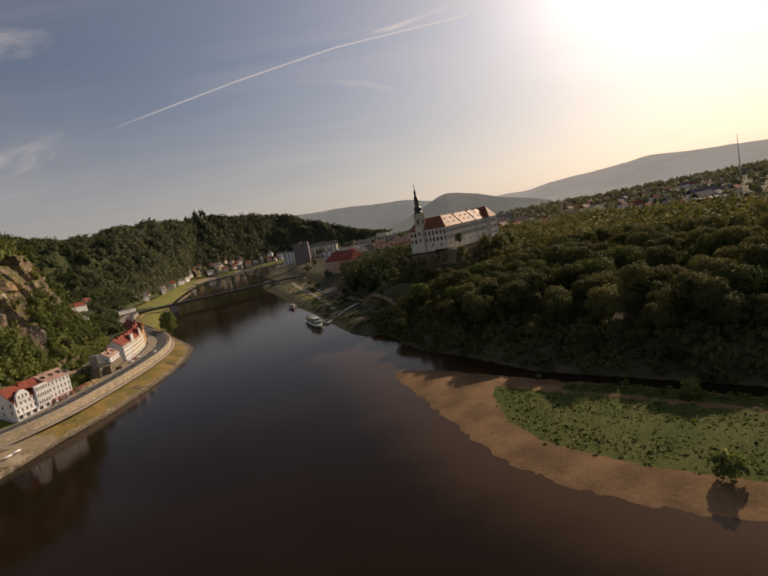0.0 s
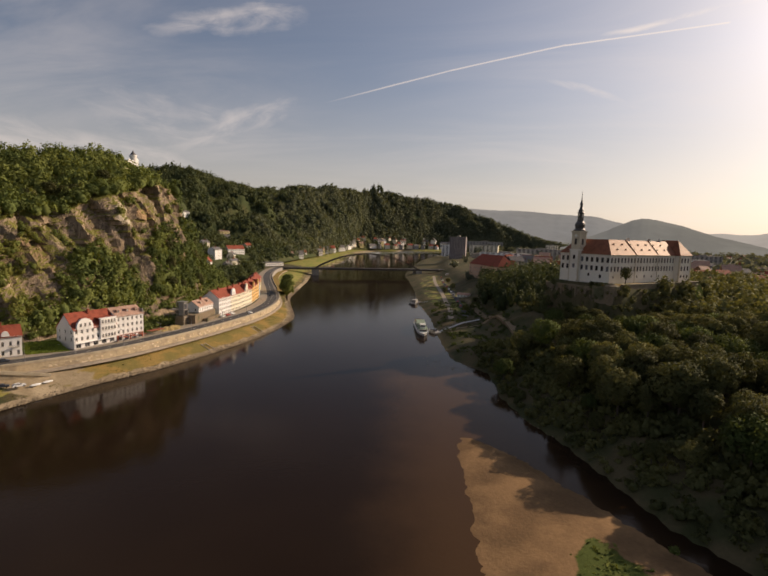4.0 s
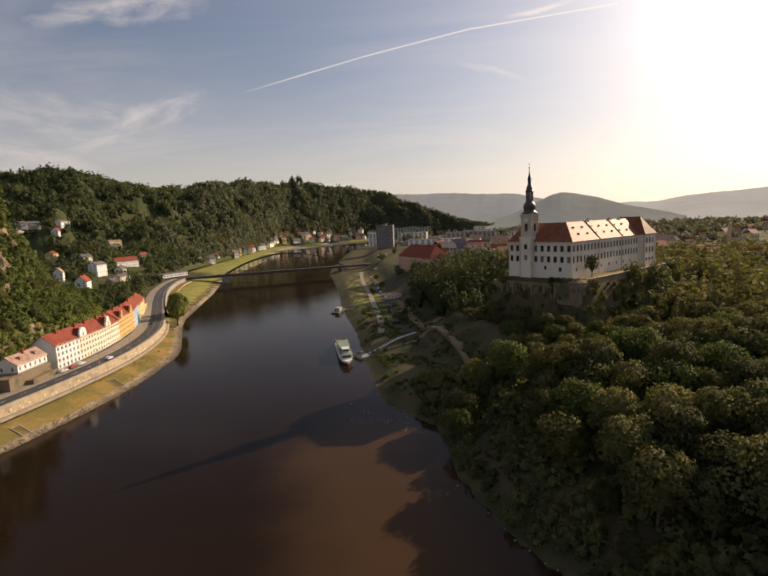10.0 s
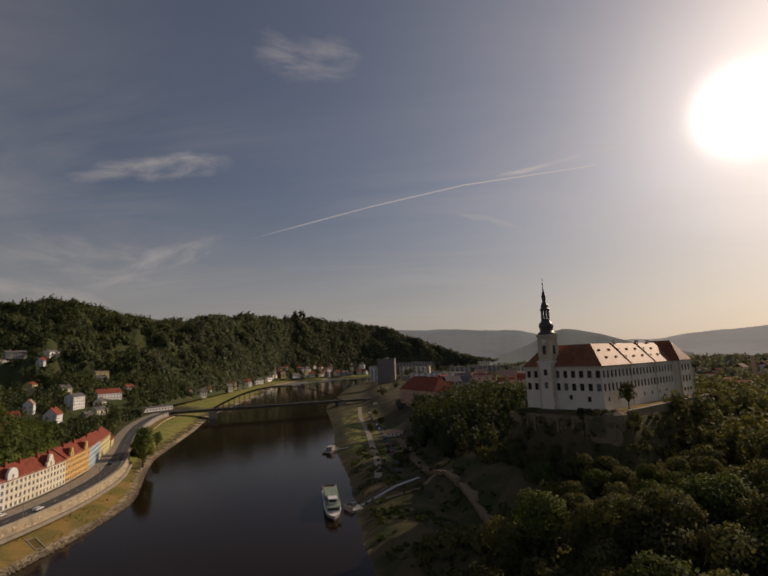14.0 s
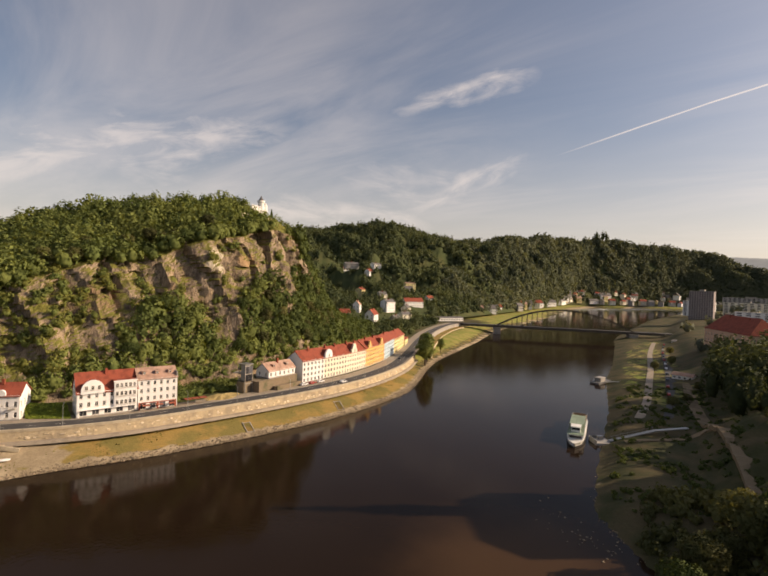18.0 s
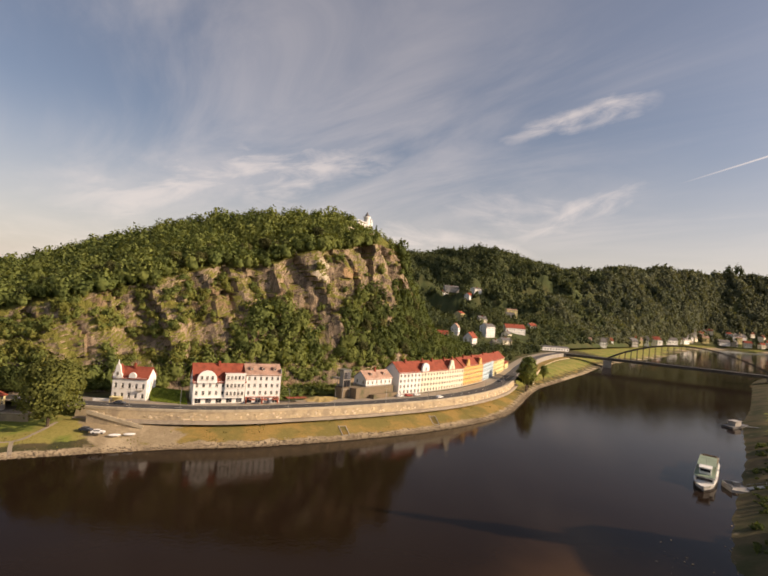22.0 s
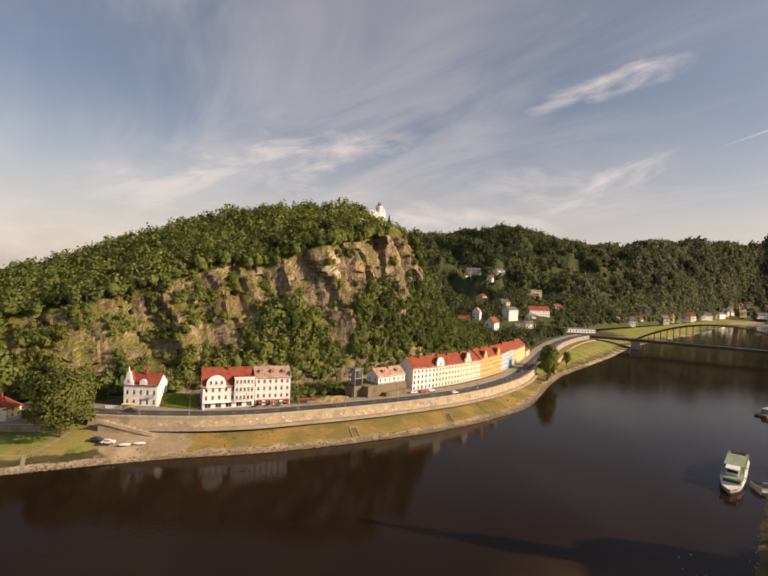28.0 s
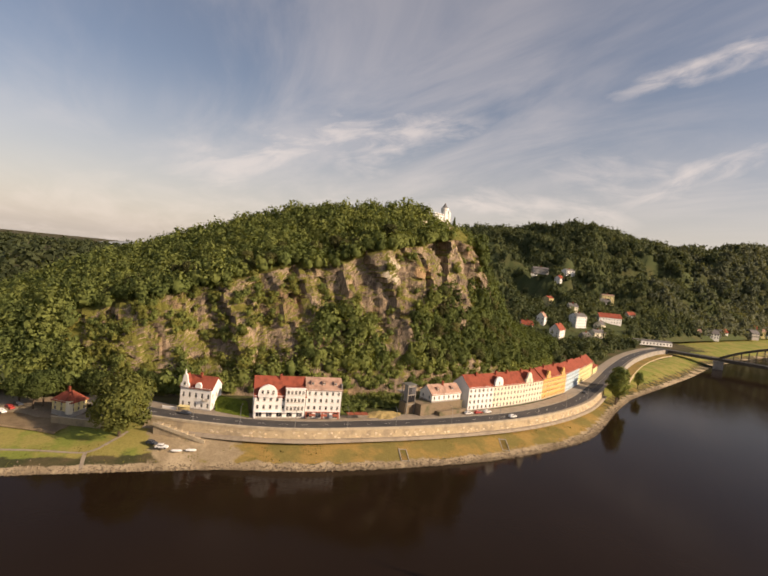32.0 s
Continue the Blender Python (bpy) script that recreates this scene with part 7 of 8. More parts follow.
def hill_wood():
    rng = np.random.RandomState(5)
    y, v = rng.uniform(170, 755, 15000), rng.uniform(0.05, 3.25, 15000)
    x, z = hill_surface(y, v)
    gap = smoothstep(v, 1.9, 2.15)
    low = np.interp(y, [150, 360, 372, 400, 430, 462, 472, 500, 508, 520, 528, 557, 590, 606, 620, 634, 760], [3, 3, 0.6, 0.35, 0.35, 0.45, 1.25, 1.25, 0.5, 0.5, 1.1, 1.35, 1.35, 1.4, 1.8, 3, 3])
    house_y = (y > 425) & (y < 700)
    ok = ((v > 1.97) | (v < low)) & ~((v < 0.35) & house_y)
    ok &= ~((y > 566) & (y < 592) & (v > 1.95) & (v < 3.2))
    ok &= (np.abs(y - 514) > 6) | (v > 2.0)
    idx = np.where(ok)[0]
    cells, keep = {}, []
    for i in idx:
        s = 4.4 if v[i] > 2 else 4.2
        c = (int(x[i] // 6), int(y[i] // 6))
        if any(math.dist((x[i], y[i], z[i]), q) < s for a in (-1, 0, 1) for b in (-1, 0, 1) for q in cells.get((c[0] + a, c[1] + b), ())):
            continue
        cells.setdefault(c, []).append((x[i], y[i], z[i]))
        keep.append(i)
    keep = np.array(keep)
    near = keep[(y[keep] > 375) & (y[keep] < 640) & (v[keep] < 1.6)]
    top = keep[(y[keep] > 380) & (y[keep] < 600) & (v[keep] > 2.0) & (v[keep] < 2.25)]
    chosen = list(rng.permutation(near)[:45]) + list(rng.permutation(top)[:25])
    for i in chosen:
        k = int(rng.choice([0, 1, 2], p=[0.3, 0.4, 0.3]))
        s = rng.uniform(0.5, 0.72)
        plant(MODELS[k], x[i], y[i], z[i] - 0.6, s, rng.uniform(0, 6.28))
    rest = np.setdiff1d(keep, chosen)
    n = len(rest)
    h = rng.uniform(7, 11.5, n) * np.where(v[rest] < 1.2, 0.95, 1)
    cone = np.where((y[rest] > 520) & (v[rest] < 1.6) & (rng.rand(n) < 0.3))[0]
    spots, r = np.column_stack([x[rest], y[rest], z[rest] - 0.5 - np.where(v[rest] > 2.05, 0.22, 0.0) * h]), h * rng.uniform(0.46, 0.6, n)
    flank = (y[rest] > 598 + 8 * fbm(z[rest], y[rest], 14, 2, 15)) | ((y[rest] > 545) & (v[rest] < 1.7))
    conic = np.isin(np.arange(n), cone)
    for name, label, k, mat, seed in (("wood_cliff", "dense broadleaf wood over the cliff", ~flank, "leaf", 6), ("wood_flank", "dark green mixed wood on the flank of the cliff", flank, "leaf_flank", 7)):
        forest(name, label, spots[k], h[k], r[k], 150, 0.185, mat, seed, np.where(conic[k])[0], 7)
    # low growth at the foot of the cliff, behind the houses
    y2 = rng.uniform(372, 720, 700)
    v2 = 0.1 + 0.55 * rng.rand(700) ** 1.6
    x2, z2 = hill_surface(y2, v2)
    h2 = rng.uniform(2.0, 5.0, 700)
    forest("scrub_foot", "green bushes at the foot of the cliff", np.column_stack([x2, y2, z2 - 0.4]), h2, h2 * 0.7, 70, 0.2, "leaf", 44)
    # bushes on the terrace between the hotel and the cottage
    y3, x3 = rng.uniform(464, 512, 260), rng.uniform(-124, -101, 260)
    keep3 = (np.hypot(x3 + 98, y3 - 489) > 9) & (x3 < -104 - 3 * np.sin(y3))
    x3, y3 = x3[keep3], y3[keep3]
    h3 = rng.uniform(1.2, 3.6, len(x3))
    forest("bushes_terrace", "green bushes beside the hotel", np.column_stack([x3, y3, np.full(len(x3), 9.0)]), h3, h3 * 0.75, 70, 0.2, "leaf", 45)
    # scrub on the ledges
    g = HILL_GRID.reshape(-1, 3)
    sel = (g[:, 1] > 345) & (g[:, 1] < 606) & (g[:, 2] > 16) & (g[:, 0] > -182)
    c = g[sel]
    nz = fbm(c[:, 1], c[:, 2], 24, 3, 33) - 0.5 * smoothstep(c[:, 1], 430, 500)
    c = c[nz > 0.1]
    c = c[rng.permutation(len(c))[:760]]
    h = rng.uniform(1.4, 4.2, len(c))
    half = len(c) // 2
    forest("scrub_cliff", "yellowish green scrub on the cliff ledges", c[:half], h[:half], h[:half] * 0.65, 60, 0.24, "leaf_yellow", 8)
    forest("bushes_cliff", "green bushes growing from the cliff", c[half:], h[half:], h[half:] * 0.65, 60, 0.24, "leaf", 9)


hill_wood()


HILL_HOUSES = [(-463, 1056, 20), (-455, 976, 24), (-391, 932, 13), (-375, 1037, 18), (-291, 871, 18), (-263, 805, 18), (-302, 942, 30), (-298, 817, 11), (-265, 872, 15)]  # place and width


def valley_wood():
    rng = np.random.RandomState(9)
    n = 17000
    u, v = 9 * rng.rand(n) ** 1.3, rng.uniform(0.06, 2.12, n)
    p = valley_surface(u, v)
    d = np.hypot(p[:, 0] - 70, p[:, 1] - 350)
    meadow = (fbm(p[:, 0], p[:, 1], 260, 2, 51) > 0.85) & (v > 0.9) & (v < 1.5)
    town = (u > 0.7) & (u < 2.7) & (v < 1.1) & (rng.rand(n) < 0.25)
    town |= (u > 4.7) & (u < 6.6) & (v < 0.36) & (rng.rand(n) < 0.8)
    for hx, hy, w in HILL_HOUSES:
        e = np.array([60.0 - hx, 400.0 - hy])
        e /= np.hypot(*e)
        a, b = (p[:, 0] - hx) * e[0] + (p[:, 1] - hy) * e[1], (p[:, 1] - hy) * e[0] - (p[:, 0] - hx) * e[1]
        town |= (a > -18) & (a < 50) & (np.abs(b) < w * 0.55 + 3)
    ok = ~meadow & ~town
    p, d, u = p[ok], d[ok], u[ok]
    n = len(p)
    h = rng.uniform(10, 16, n) * np.clip(d / 1100, 0.75, 1.5)
    cone = np.where(rng.rand(n) < 0.25)[0]
    r, low = h * rng.uniform(0.42, 0.6, n), p - np.stack([0 * h, 0 * h, 0.34 * h], -1)
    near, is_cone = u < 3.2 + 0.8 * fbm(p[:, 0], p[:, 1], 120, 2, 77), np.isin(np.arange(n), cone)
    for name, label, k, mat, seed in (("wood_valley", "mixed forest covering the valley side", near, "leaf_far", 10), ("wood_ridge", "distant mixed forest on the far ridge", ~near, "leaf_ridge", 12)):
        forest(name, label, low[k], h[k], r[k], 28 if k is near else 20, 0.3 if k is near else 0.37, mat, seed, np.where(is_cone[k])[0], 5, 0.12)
    crest = np.array([(-372.0, 2190.0, 230), (-350.0, 2190.0, 230), (-338.0, 2190.0, 229)])
    h = np.array([30, 30, 24.0])
    forest("crest_trees", "row of tall trees on the far crest", crest, h, h * 0.35, 90, 0.3, "leaf_far", 11)


valley_wood()


def hillside_gardens():
    rng = np.random.RandomState(83)
    x, y = rng.uniform(-330, -150, 2600), rng.uniform(690, 985, 2600)
    off = seg_distance(x, y, [tuple(q[:2]) for q in ROAD_EDGE])
    ok = (off > 21) & (off < 120) & ~((y < 715) & (off < 34)) & (fbm(x, y, 45, 3, 84) > -0.25)
    for hx, hy, w in HILL_HOUSES:
        ok &= np.hypot(x - hx - 6, y - hy + 8) > w * 0.6 + 3
    ok &= np.hypot(x + 246, y - 944) > 30
    x, y = x[ok][:420], y[ok][:420]
    h = rng.uniform(4.5, 11, len(x))
    forest("garden_trees", "garden trees and hedges between the hillside houses", np.column_stack([x, y, np.full(len(x), 9.6)]), h, h * rng.uniform(0.4, 0.55, len(x)), 60, 0.26, "leaf_far", 85)


hillside_gardens()


def plain_wood():
    rng = np.random.RandomState(15)

    def ok(x, y):
        de = -seg_distance(x, y, EAST_WATER)
        return (de > 40) & (castle_distance(x, y) > 30) & (fbm(x, y, 420, 3, 61) > np.where((x < 460) & (y > 740) & (y < 1800), 0.3, -0.15)) & ((x > 420) | (y > 690))

    p = scatter(rng, 6500, 0, 2600, -200, 2700, 14, ok)
    z = ground_height(p[:, 0], p[:, 1])
    d = np.hypot(p[:, 0], p[:, 1] - 350)
    n = len(p)
    h = rng.uniform(9, 16, n) * np.clip(d / 900, 0.9, 1.35)
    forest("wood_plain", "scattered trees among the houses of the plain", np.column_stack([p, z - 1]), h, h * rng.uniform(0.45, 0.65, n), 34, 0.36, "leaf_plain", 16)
    p = scatter(rng, 3000, -700, -150, -200, 345, 11, lambda x, y: (seg_distance(x, y, WEST_WATER) > 55) & (fbm(x, y, 200, 3, 62) > -0.1))
    z = ground_height(p[:, 0], p[:, 1])
    n = len(p)
    h = rng.uniform(8, 14, n)
    q = scatter(rng, 2600, -2600, -700, -600, 800, 24, lambda x, y: fbm(x, y, 300, 3, 63) > -0.3)
    hq = rng.uniform(12, 20, len(q))
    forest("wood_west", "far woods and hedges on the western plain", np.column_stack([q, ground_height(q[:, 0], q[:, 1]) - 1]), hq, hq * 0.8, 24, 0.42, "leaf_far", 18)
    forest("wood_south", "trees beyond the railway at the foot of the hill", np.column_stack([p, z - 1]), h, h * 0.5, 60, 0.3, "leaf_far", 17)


plain_wood()


def meadow():
    """Tall grass and low growth on the bar and along the water's edge."""
    rng = np.random.RandomState(21)
    x, y = rng.uniform(85, 215, 34000), rng.uniform(215, 372, 34000)
    d = bar_cover(x, y) + fbm(x, y, 12, 3, 5) * 2
    k = d > 0
    x, y = x[k], y[k]
    n = len(x)
    z = 0.9 + 0.35 * smoothstep(d[k], 0, 8)
    c = np.stack([x, y, z + rng.uniform(0, 0.35, n)], -1)
    nm = np.tile(np.array([[0.0, 0.0, 1.0]]), (n, 1))
    v, q = leaves(c, nm, rng.uniform(0.35, 0.8, n), rng, 0.4)
    tagged(new("bar_growth", fast_mesh("bar_growth", v, q, "bar_green", leaf_normals(nm, rng, 0.3))), "lush green low growth covering the gravel bar", "grass", "", "stuff")
    # rough grass along the west bank
    line = smooth_line(WEST_WATER[3:16], 1.0)
    nrm = side(line)
    i = rng.randint(0, len(line), 9000)
    o = rng.uniform(4, 21, 9000)
    x, y = line[i, 0] + nrm[i, 0] * o, line[i, 1] + nrm[i, 1] * o
    keep = (fbm(x, y, 26, 3, 71) > 0.25) & (o < 16)
    x, y = x[keep], y[keep]
    z = ground_height(x, y) + 0.1
    n = len(x)
    v, q = leaves(np.stack([x, y, z], -1), np.tile(np.array([[0.0, 0.0, 1.0]]), (n, 1)), rng.uniform(0.2, 0.5, n), rng, 0.5)
    tagged(new("bank_growth", fast_mesh("bank_growth", v, q, "tuft", np.tile(np.array([[0.3, -0.2, 0.93]]), (len(v), 1)))), "rough tufts of grass on the river bank", "grass", "", "stuff")


def bank_scrub():
    rng = np.random.RandomState(52)
    x, y = rng.uniform(70, 330, 15000), rng.uniform(180, 520, 15000)
    de = -seg_distance(x, y, EAST_WATER)
    k = (de > 0.5) & (de < 30) & (fbm(x, y, 22, 2, 92) > -0.7)
    x, y = x[k][:2300], y[k][:2300]
    h = rng.uniform(0.9, 3.6, len(x)) * (1 + 0.6 * smoothstep(-seg_distance(x, y, EAST_WATER), 10, 28))
    forest("scrub_bank", "dark bushes along the side stream", np.column_stack([x, y, ground_height(x, y) - 0.4]), h, h * 0.7, 40, 0.28, "leaf_east", 53)
    x, y = rng.uniform(85, 215, 6000), rng.uniform(215, 372, 6000)
    k = (bar_cover(x, y) > 0.5) & (fbm(x, y, 16, 3, 93) > 0.3)
    x, y = x[k][:130], y[k][:130]
    h = rng.uniform(0.4, 0.9, len(x))
    forest("tall_growth", "tall weeds and low bushes on the gravel bar", np.column_stack([x, y, np.full(len(x), 0.85)]), h, h * 1.1, 26, 0.3, "bar_green", 54)


M["bar_green"] = foliage("bar_green", (0.084, 0.115, 0.022), (0.118, 0.135, 0.03), 0.09, 0.4, 0.0)
M["tuft"] = foliage("tuft", (0.19, 0.17, 0.05), (0.13, 0.14, 0.04), 0.2, 0.4, 0.0)
meadow()
bank_scrub()


def stones():
    """Riprap and pebbles along the edges of the water."""
    rng = np.random.RandomState(31)
    base = np.array([(-1, -1, -0.6), (1, -1, -0.6), (1, 1, -0.6), (-1, 1, -0.6), (-0.7, -0.6, 0.6), (0.75, -0.7, 0.5), (0.6, 0.7, 0.65), (-0.65, 0.7, 0.5)])
    f = np.array([(4, 5, 6, 7), (0, 1, 5, 4), (1, 2, 6, 5), (2, 3, 7, 6), (3, 0, 4, 7)])
    pts = []
    line = smooth_line(WEST_WATER[3:15], 1.0)
    nrm = side(line)
    for _ in range(4200):
        i, o, t = rng.randint(0, len(line) - 1), abs(rng.normal(0, 2.4)) - 0.8, rng.rand()
        pts.append((line[i, 0] * (1 - t) + line[i + 1, 0] * t + nrm[i, 0] * o, line[i, 1] * (1 - t) + line[i + 1, 1] * t + nrm[i, 1] * o, 0.25 + 0.2 * max(o, 0), rng.uniform(0.12, 0.36)))
    line = smooth_line(EAST_WATER[5:14], 1.0)
    nrm = side(line)
    for _ in range(700):
        i, o, t = rng.randint(0, len(line) - 1), rng.normal(1.6, 1.3), rng.rand()
        pts.append((line[i, 0] * (1 - t) + line[i + 1, 0] * t - nrm[i, 0] * o, line[i, 1] * (1 - t) + line[i + 1, 1] * t - nrm[i, 1] * o, 0.05, rng.uniform(0.12, 0.34)))
    for _ in range(110):  # stony rapids at the mouth of the side stream
        pts.append((rng.normal(66, 9), rng.normal(496, 7), 0.0, rng.uniform(0.12, 0.36)))
    vs, qs = [], []
    for k, (x, y, z, s) in enumerate(pts):
        a = rng.uniform(0, 6.28)
        b = base * np.array([s, s * rng.uniform(0.6, 1), s * rng.uniform(0.4, 0.8)]) * (1 + rng.uniform(-0.2, 0.2, (8, 1)))
        b = np.stack([b[:, 0] * math.cos(a) - b[:, 1] * math.sin(a), b[:, 0] * math.sin(a) + b[:, 1] * math.cos(a), b[:, 2]], -1)
        vs.append(b + np.array([x, y, z]))
        qs.append(f + 8 * k)
    tagged(new("shore_stones", fast_mesh("shore_stones", np.concatenate(vs), np.concatenate(qs), "shore_stone")), "grey brown stones along the water's edge", "stones", "", "stuff")


M["shore_stone"] = material("shore_stone", (0.24, 0.185, 0.12), 0.9, 0.3, 0.5, 3, 0.2, island=0.5)
stones()

M["pink_grey"] = material("pink_grey_render", (0.28, 0.24, 0.23), 0.9, 0.2, 0.2, 2.0, 0.05)
# ---- the town ----
def hillside_houses():
    g = "houses on the wooded hillside"
    look_of = [  # wall height, roof rise, storeys, wall, roof, turn off the river in degrees
        (8, 3, 2, "white", "roof_grey", 12), (7, 2.5, 2, "grey", "roof_grey", -20), (11, 3, 3, "yellow", "roof_red", 25), (13, 1.2, 4, "yellow", "roof_pale", -15), (14, 3.5, 4, "white", "roof_grey", 15),
        (9, 6, 3, "white", "roof_red", 35), (8, 5, 2, "white", "roof_red", -8), (9, 5, 2, "white", "roof_pale", 40), (7, 3, 2, "cream", "roof_grey", 5)]
    u, v = np.meshgrid(np.linspace(0, 4, 240), np.linspace(0, 2, 120), indexing="ij")
    hill = valley_surface(u, v).reshape(-1, 3)
    extra = [(-330, 905, 12), (-420, 985, 12), (-345, 990, 14), (-310, 1000, 12), (-285, 905, 12), (-500, 1010, 12), (-255, 838, 11), (-280, 770, 12)]
    for i, (x, y, w) in enumerate(HILL_HOUSES + extra):
        h, rise, st, wall, roof, turn = look_of[i] if i < 9 else (7, 4, 2, ("white", "cream", "white", "grey")[i % 4], ("roof_red", "roof_grey")[i % 2], (i * 23) % 60 - 30)
        z = max(float(hill[np.argmin(np.hypot(hill[:, 0] - x, hill[:, 1] - y)), 2]), 10.5)
        c = math.atan2(400 - y, 60 - x) + math.pi / 2 + radians(turn + 38)
        dx, dy = math.cos(c) * w / 2, math.sin(c) * w / 2
        rows = [(3.0 + k * (h - 0.6) / st, 1.7) for k in range(st)]
        house("hillside house with %s walls and %s roof" % (wall, {"roof_red": "red tiled", "roof_grey": "grey", "roof_pale": "pale"}[roof]), (x - dx, y - dy, z - 2), (x + dx, y + dy, z - 2), min(11, w * 0.8), h + 2, rise, max(3, int(w / 3.4)), rows, wall, roof, 1.2, 0, 2, False, chimneys=1, group=g, small=True)


hillside_houses()


def block(label, x, y, z, w, d, floors, turn, wall, cols, group="apartment blocks"):
    """A flat-roofed block of flats with rows of windows."""
    b = empty("apartment_block", label, "apartment block", Matrix.Translation((x, y, z)) @ Matrix.Rotation(radians(turn), 4, "Z"), group)
    h = floors * 2.9 + 1
    bm = bmesh.new()
    holes = grid_holes(w, cols, [(1.2 + 2.9 * k, 1.5) for k in range(floors)], w / cols * 0.55)
    facade(bm, (0, 0, 0), (1, 0, 0), (0, -1, 0), w, h, holes)
    facade(bm, (w, 0, 0), (0, 1, 0), (1, 0, 0), d, h, [])
    facade(bm, (0, 0, 0), (0, 1, 0), (-1, 0, 0), d, h, [])
    facade(bm, (0, d, 0), (1, 0, 0), (0, 1, 0), w, h, [])
    part("wall", bm, wall, b)
    part("roof", boxes((-0.3, -0.3, h, w + 0.3, d + 0.3, h + 0.5), (w * 0.4, d * 0.3, h + 0.5, w * 0.6, d * 0.7, h + 3)), "concrete", b)
    first = None
    for x0, z0, x1, z1 in holes:
        if first is None:
            first = part("window", boxes((0, 0.2, 0, x1 - x0, 0.25, z1 - z0)), "glass", b)
            first.matrix_basis = Matrix.Translation((x0, 0, z0))
        else:
            o = new("window", first.data)
            o.parent, o.matrix_basis = b, Matrix.Translation((x0, 0, z0))


block("tall grey tower block of flats by the river", 2, 1300, 8, 34, 18, 19, -6, "pink_grey", 10)
block("low grey block of flats", 48, 1330, 8, 30, 16, 7, -8, "grey", 8)
for i, (x, y, w, f) in enumerate([(150, 1320, 60, 6), (235, 1290, 50, 7), (190, 1480, 70, 7), (290, 1420, 60, 5), (90, 1500, 44, 6), (330, 1600, 50, 8), (60, 1700, 60, 5), (400, 1500, 40, 6), (255, 1750, 34, 13), (66, 1230, 96, 9), (150, 1400, 110, 11), (40, 1480, 70, 12), (-40, 1620, 60, 11), (20, 1900, 120, 14), (230, 1180, 70, 8), (420, 1250, 60, 9), (520, 1450, 80, 10)]):
    block("white and grey block of flats in the town", x, y, 9, w, 12, f, (-6, 8, -12)[i % 3], ("white", "grey", "cream")[i % 3], max(5, w // (4 if i < 4 else 10)))


def old_town():
    g = "town buildings behind the quay"
    house("large old building with steep red roof by the quay", (56, 866, 5), (88, 806, 5), 24, 28, 12, 14, [(1.5, 2.4), (6.6, 2.4), (11.7, 2.4), (16.8, 2.4), (21.9, 2.4)], "pink", "roof_red", 1.2, 8, 10, group=g, chimneys=2, small=True)
    house("old building with red roof and pale walls", (102, 735, 7), (128, 729, 7), 24, 11, 8, 8, [(1, 1.7), (4.2, 1.7), (7.4, 1.7)], "cream", "roof_red", 1.2, 6, 6, group=g, chimneys=2, small=True)
    house("long grey building with red roof", (112, 862, 7), (150, 850, 7), 18, 17, 8, 12, [(1, 1.7), (4.2, 1.7), (7.4, 1.7)], "pink", "roof_red", 1.3, 5, 4, group=g, chimneys=1, small=True)
    house("low flat pavilion with pale roof by the bridge", (20, 960, 6), (60, 955, 6), 16, 4, 1, 10, [(1, 1.6)], "white", "roof_grey", 1.6, 0, 3, group=g, chimneys=0, small=True)
    house("small white kiosk with pale roof on the quay", (48, 735, 5), (60, 732, 5), 7, 3.2, 1.5, 4, [(0.9, 1.3)], "white", "roof_pale", 1.4, 0, 2, group=g, chimneys=0, small=True)
    house("white workshop with flat roof at the bridge head", (-257, 922, 11), (-235, 967, 11), 12, 5, 1.2, 12, [(1.2, 2.0)], "white", "roof_grey", 1.8, 0, 3, group=g, chimneys=0, small=True)
    rng = np.random.RandomState(3)
    for i in range(10):
        x, y = rng.uniform(120, 330), rng.uniform(860, 1250)
        if castle_distance(np.array([x]), np.array([y]))[0] < 30:
            continue
        w, h = rng.uniform(14, 30), rng.uniform(7, 13)
        a = rng.uniform(-0.4, 0.4)
        fl = int(h / 3.2)
        house("old town house with red tiled roof", (x, y, float(ground_height(np.array([x]), np.array([y]))[0]) - 0.5), (x + w * math.cos(a), y + w * math.sin(a)), rng.uniform(10, 16), h, rng.uniform(4, 6.5), int(w / 3), [(0.9 + 3.1 * k, 1.6) for k in range(fl)],
              str(rng.choice(["white", "cream", "grey", "pink", "yellow"])), str(rng.choice(["roof_red", "roof_red", "roof_pale", "roof_grey"])), 1.2, 0, 0, False, group="old town houses", chimneys=1, small=True)


old_town()


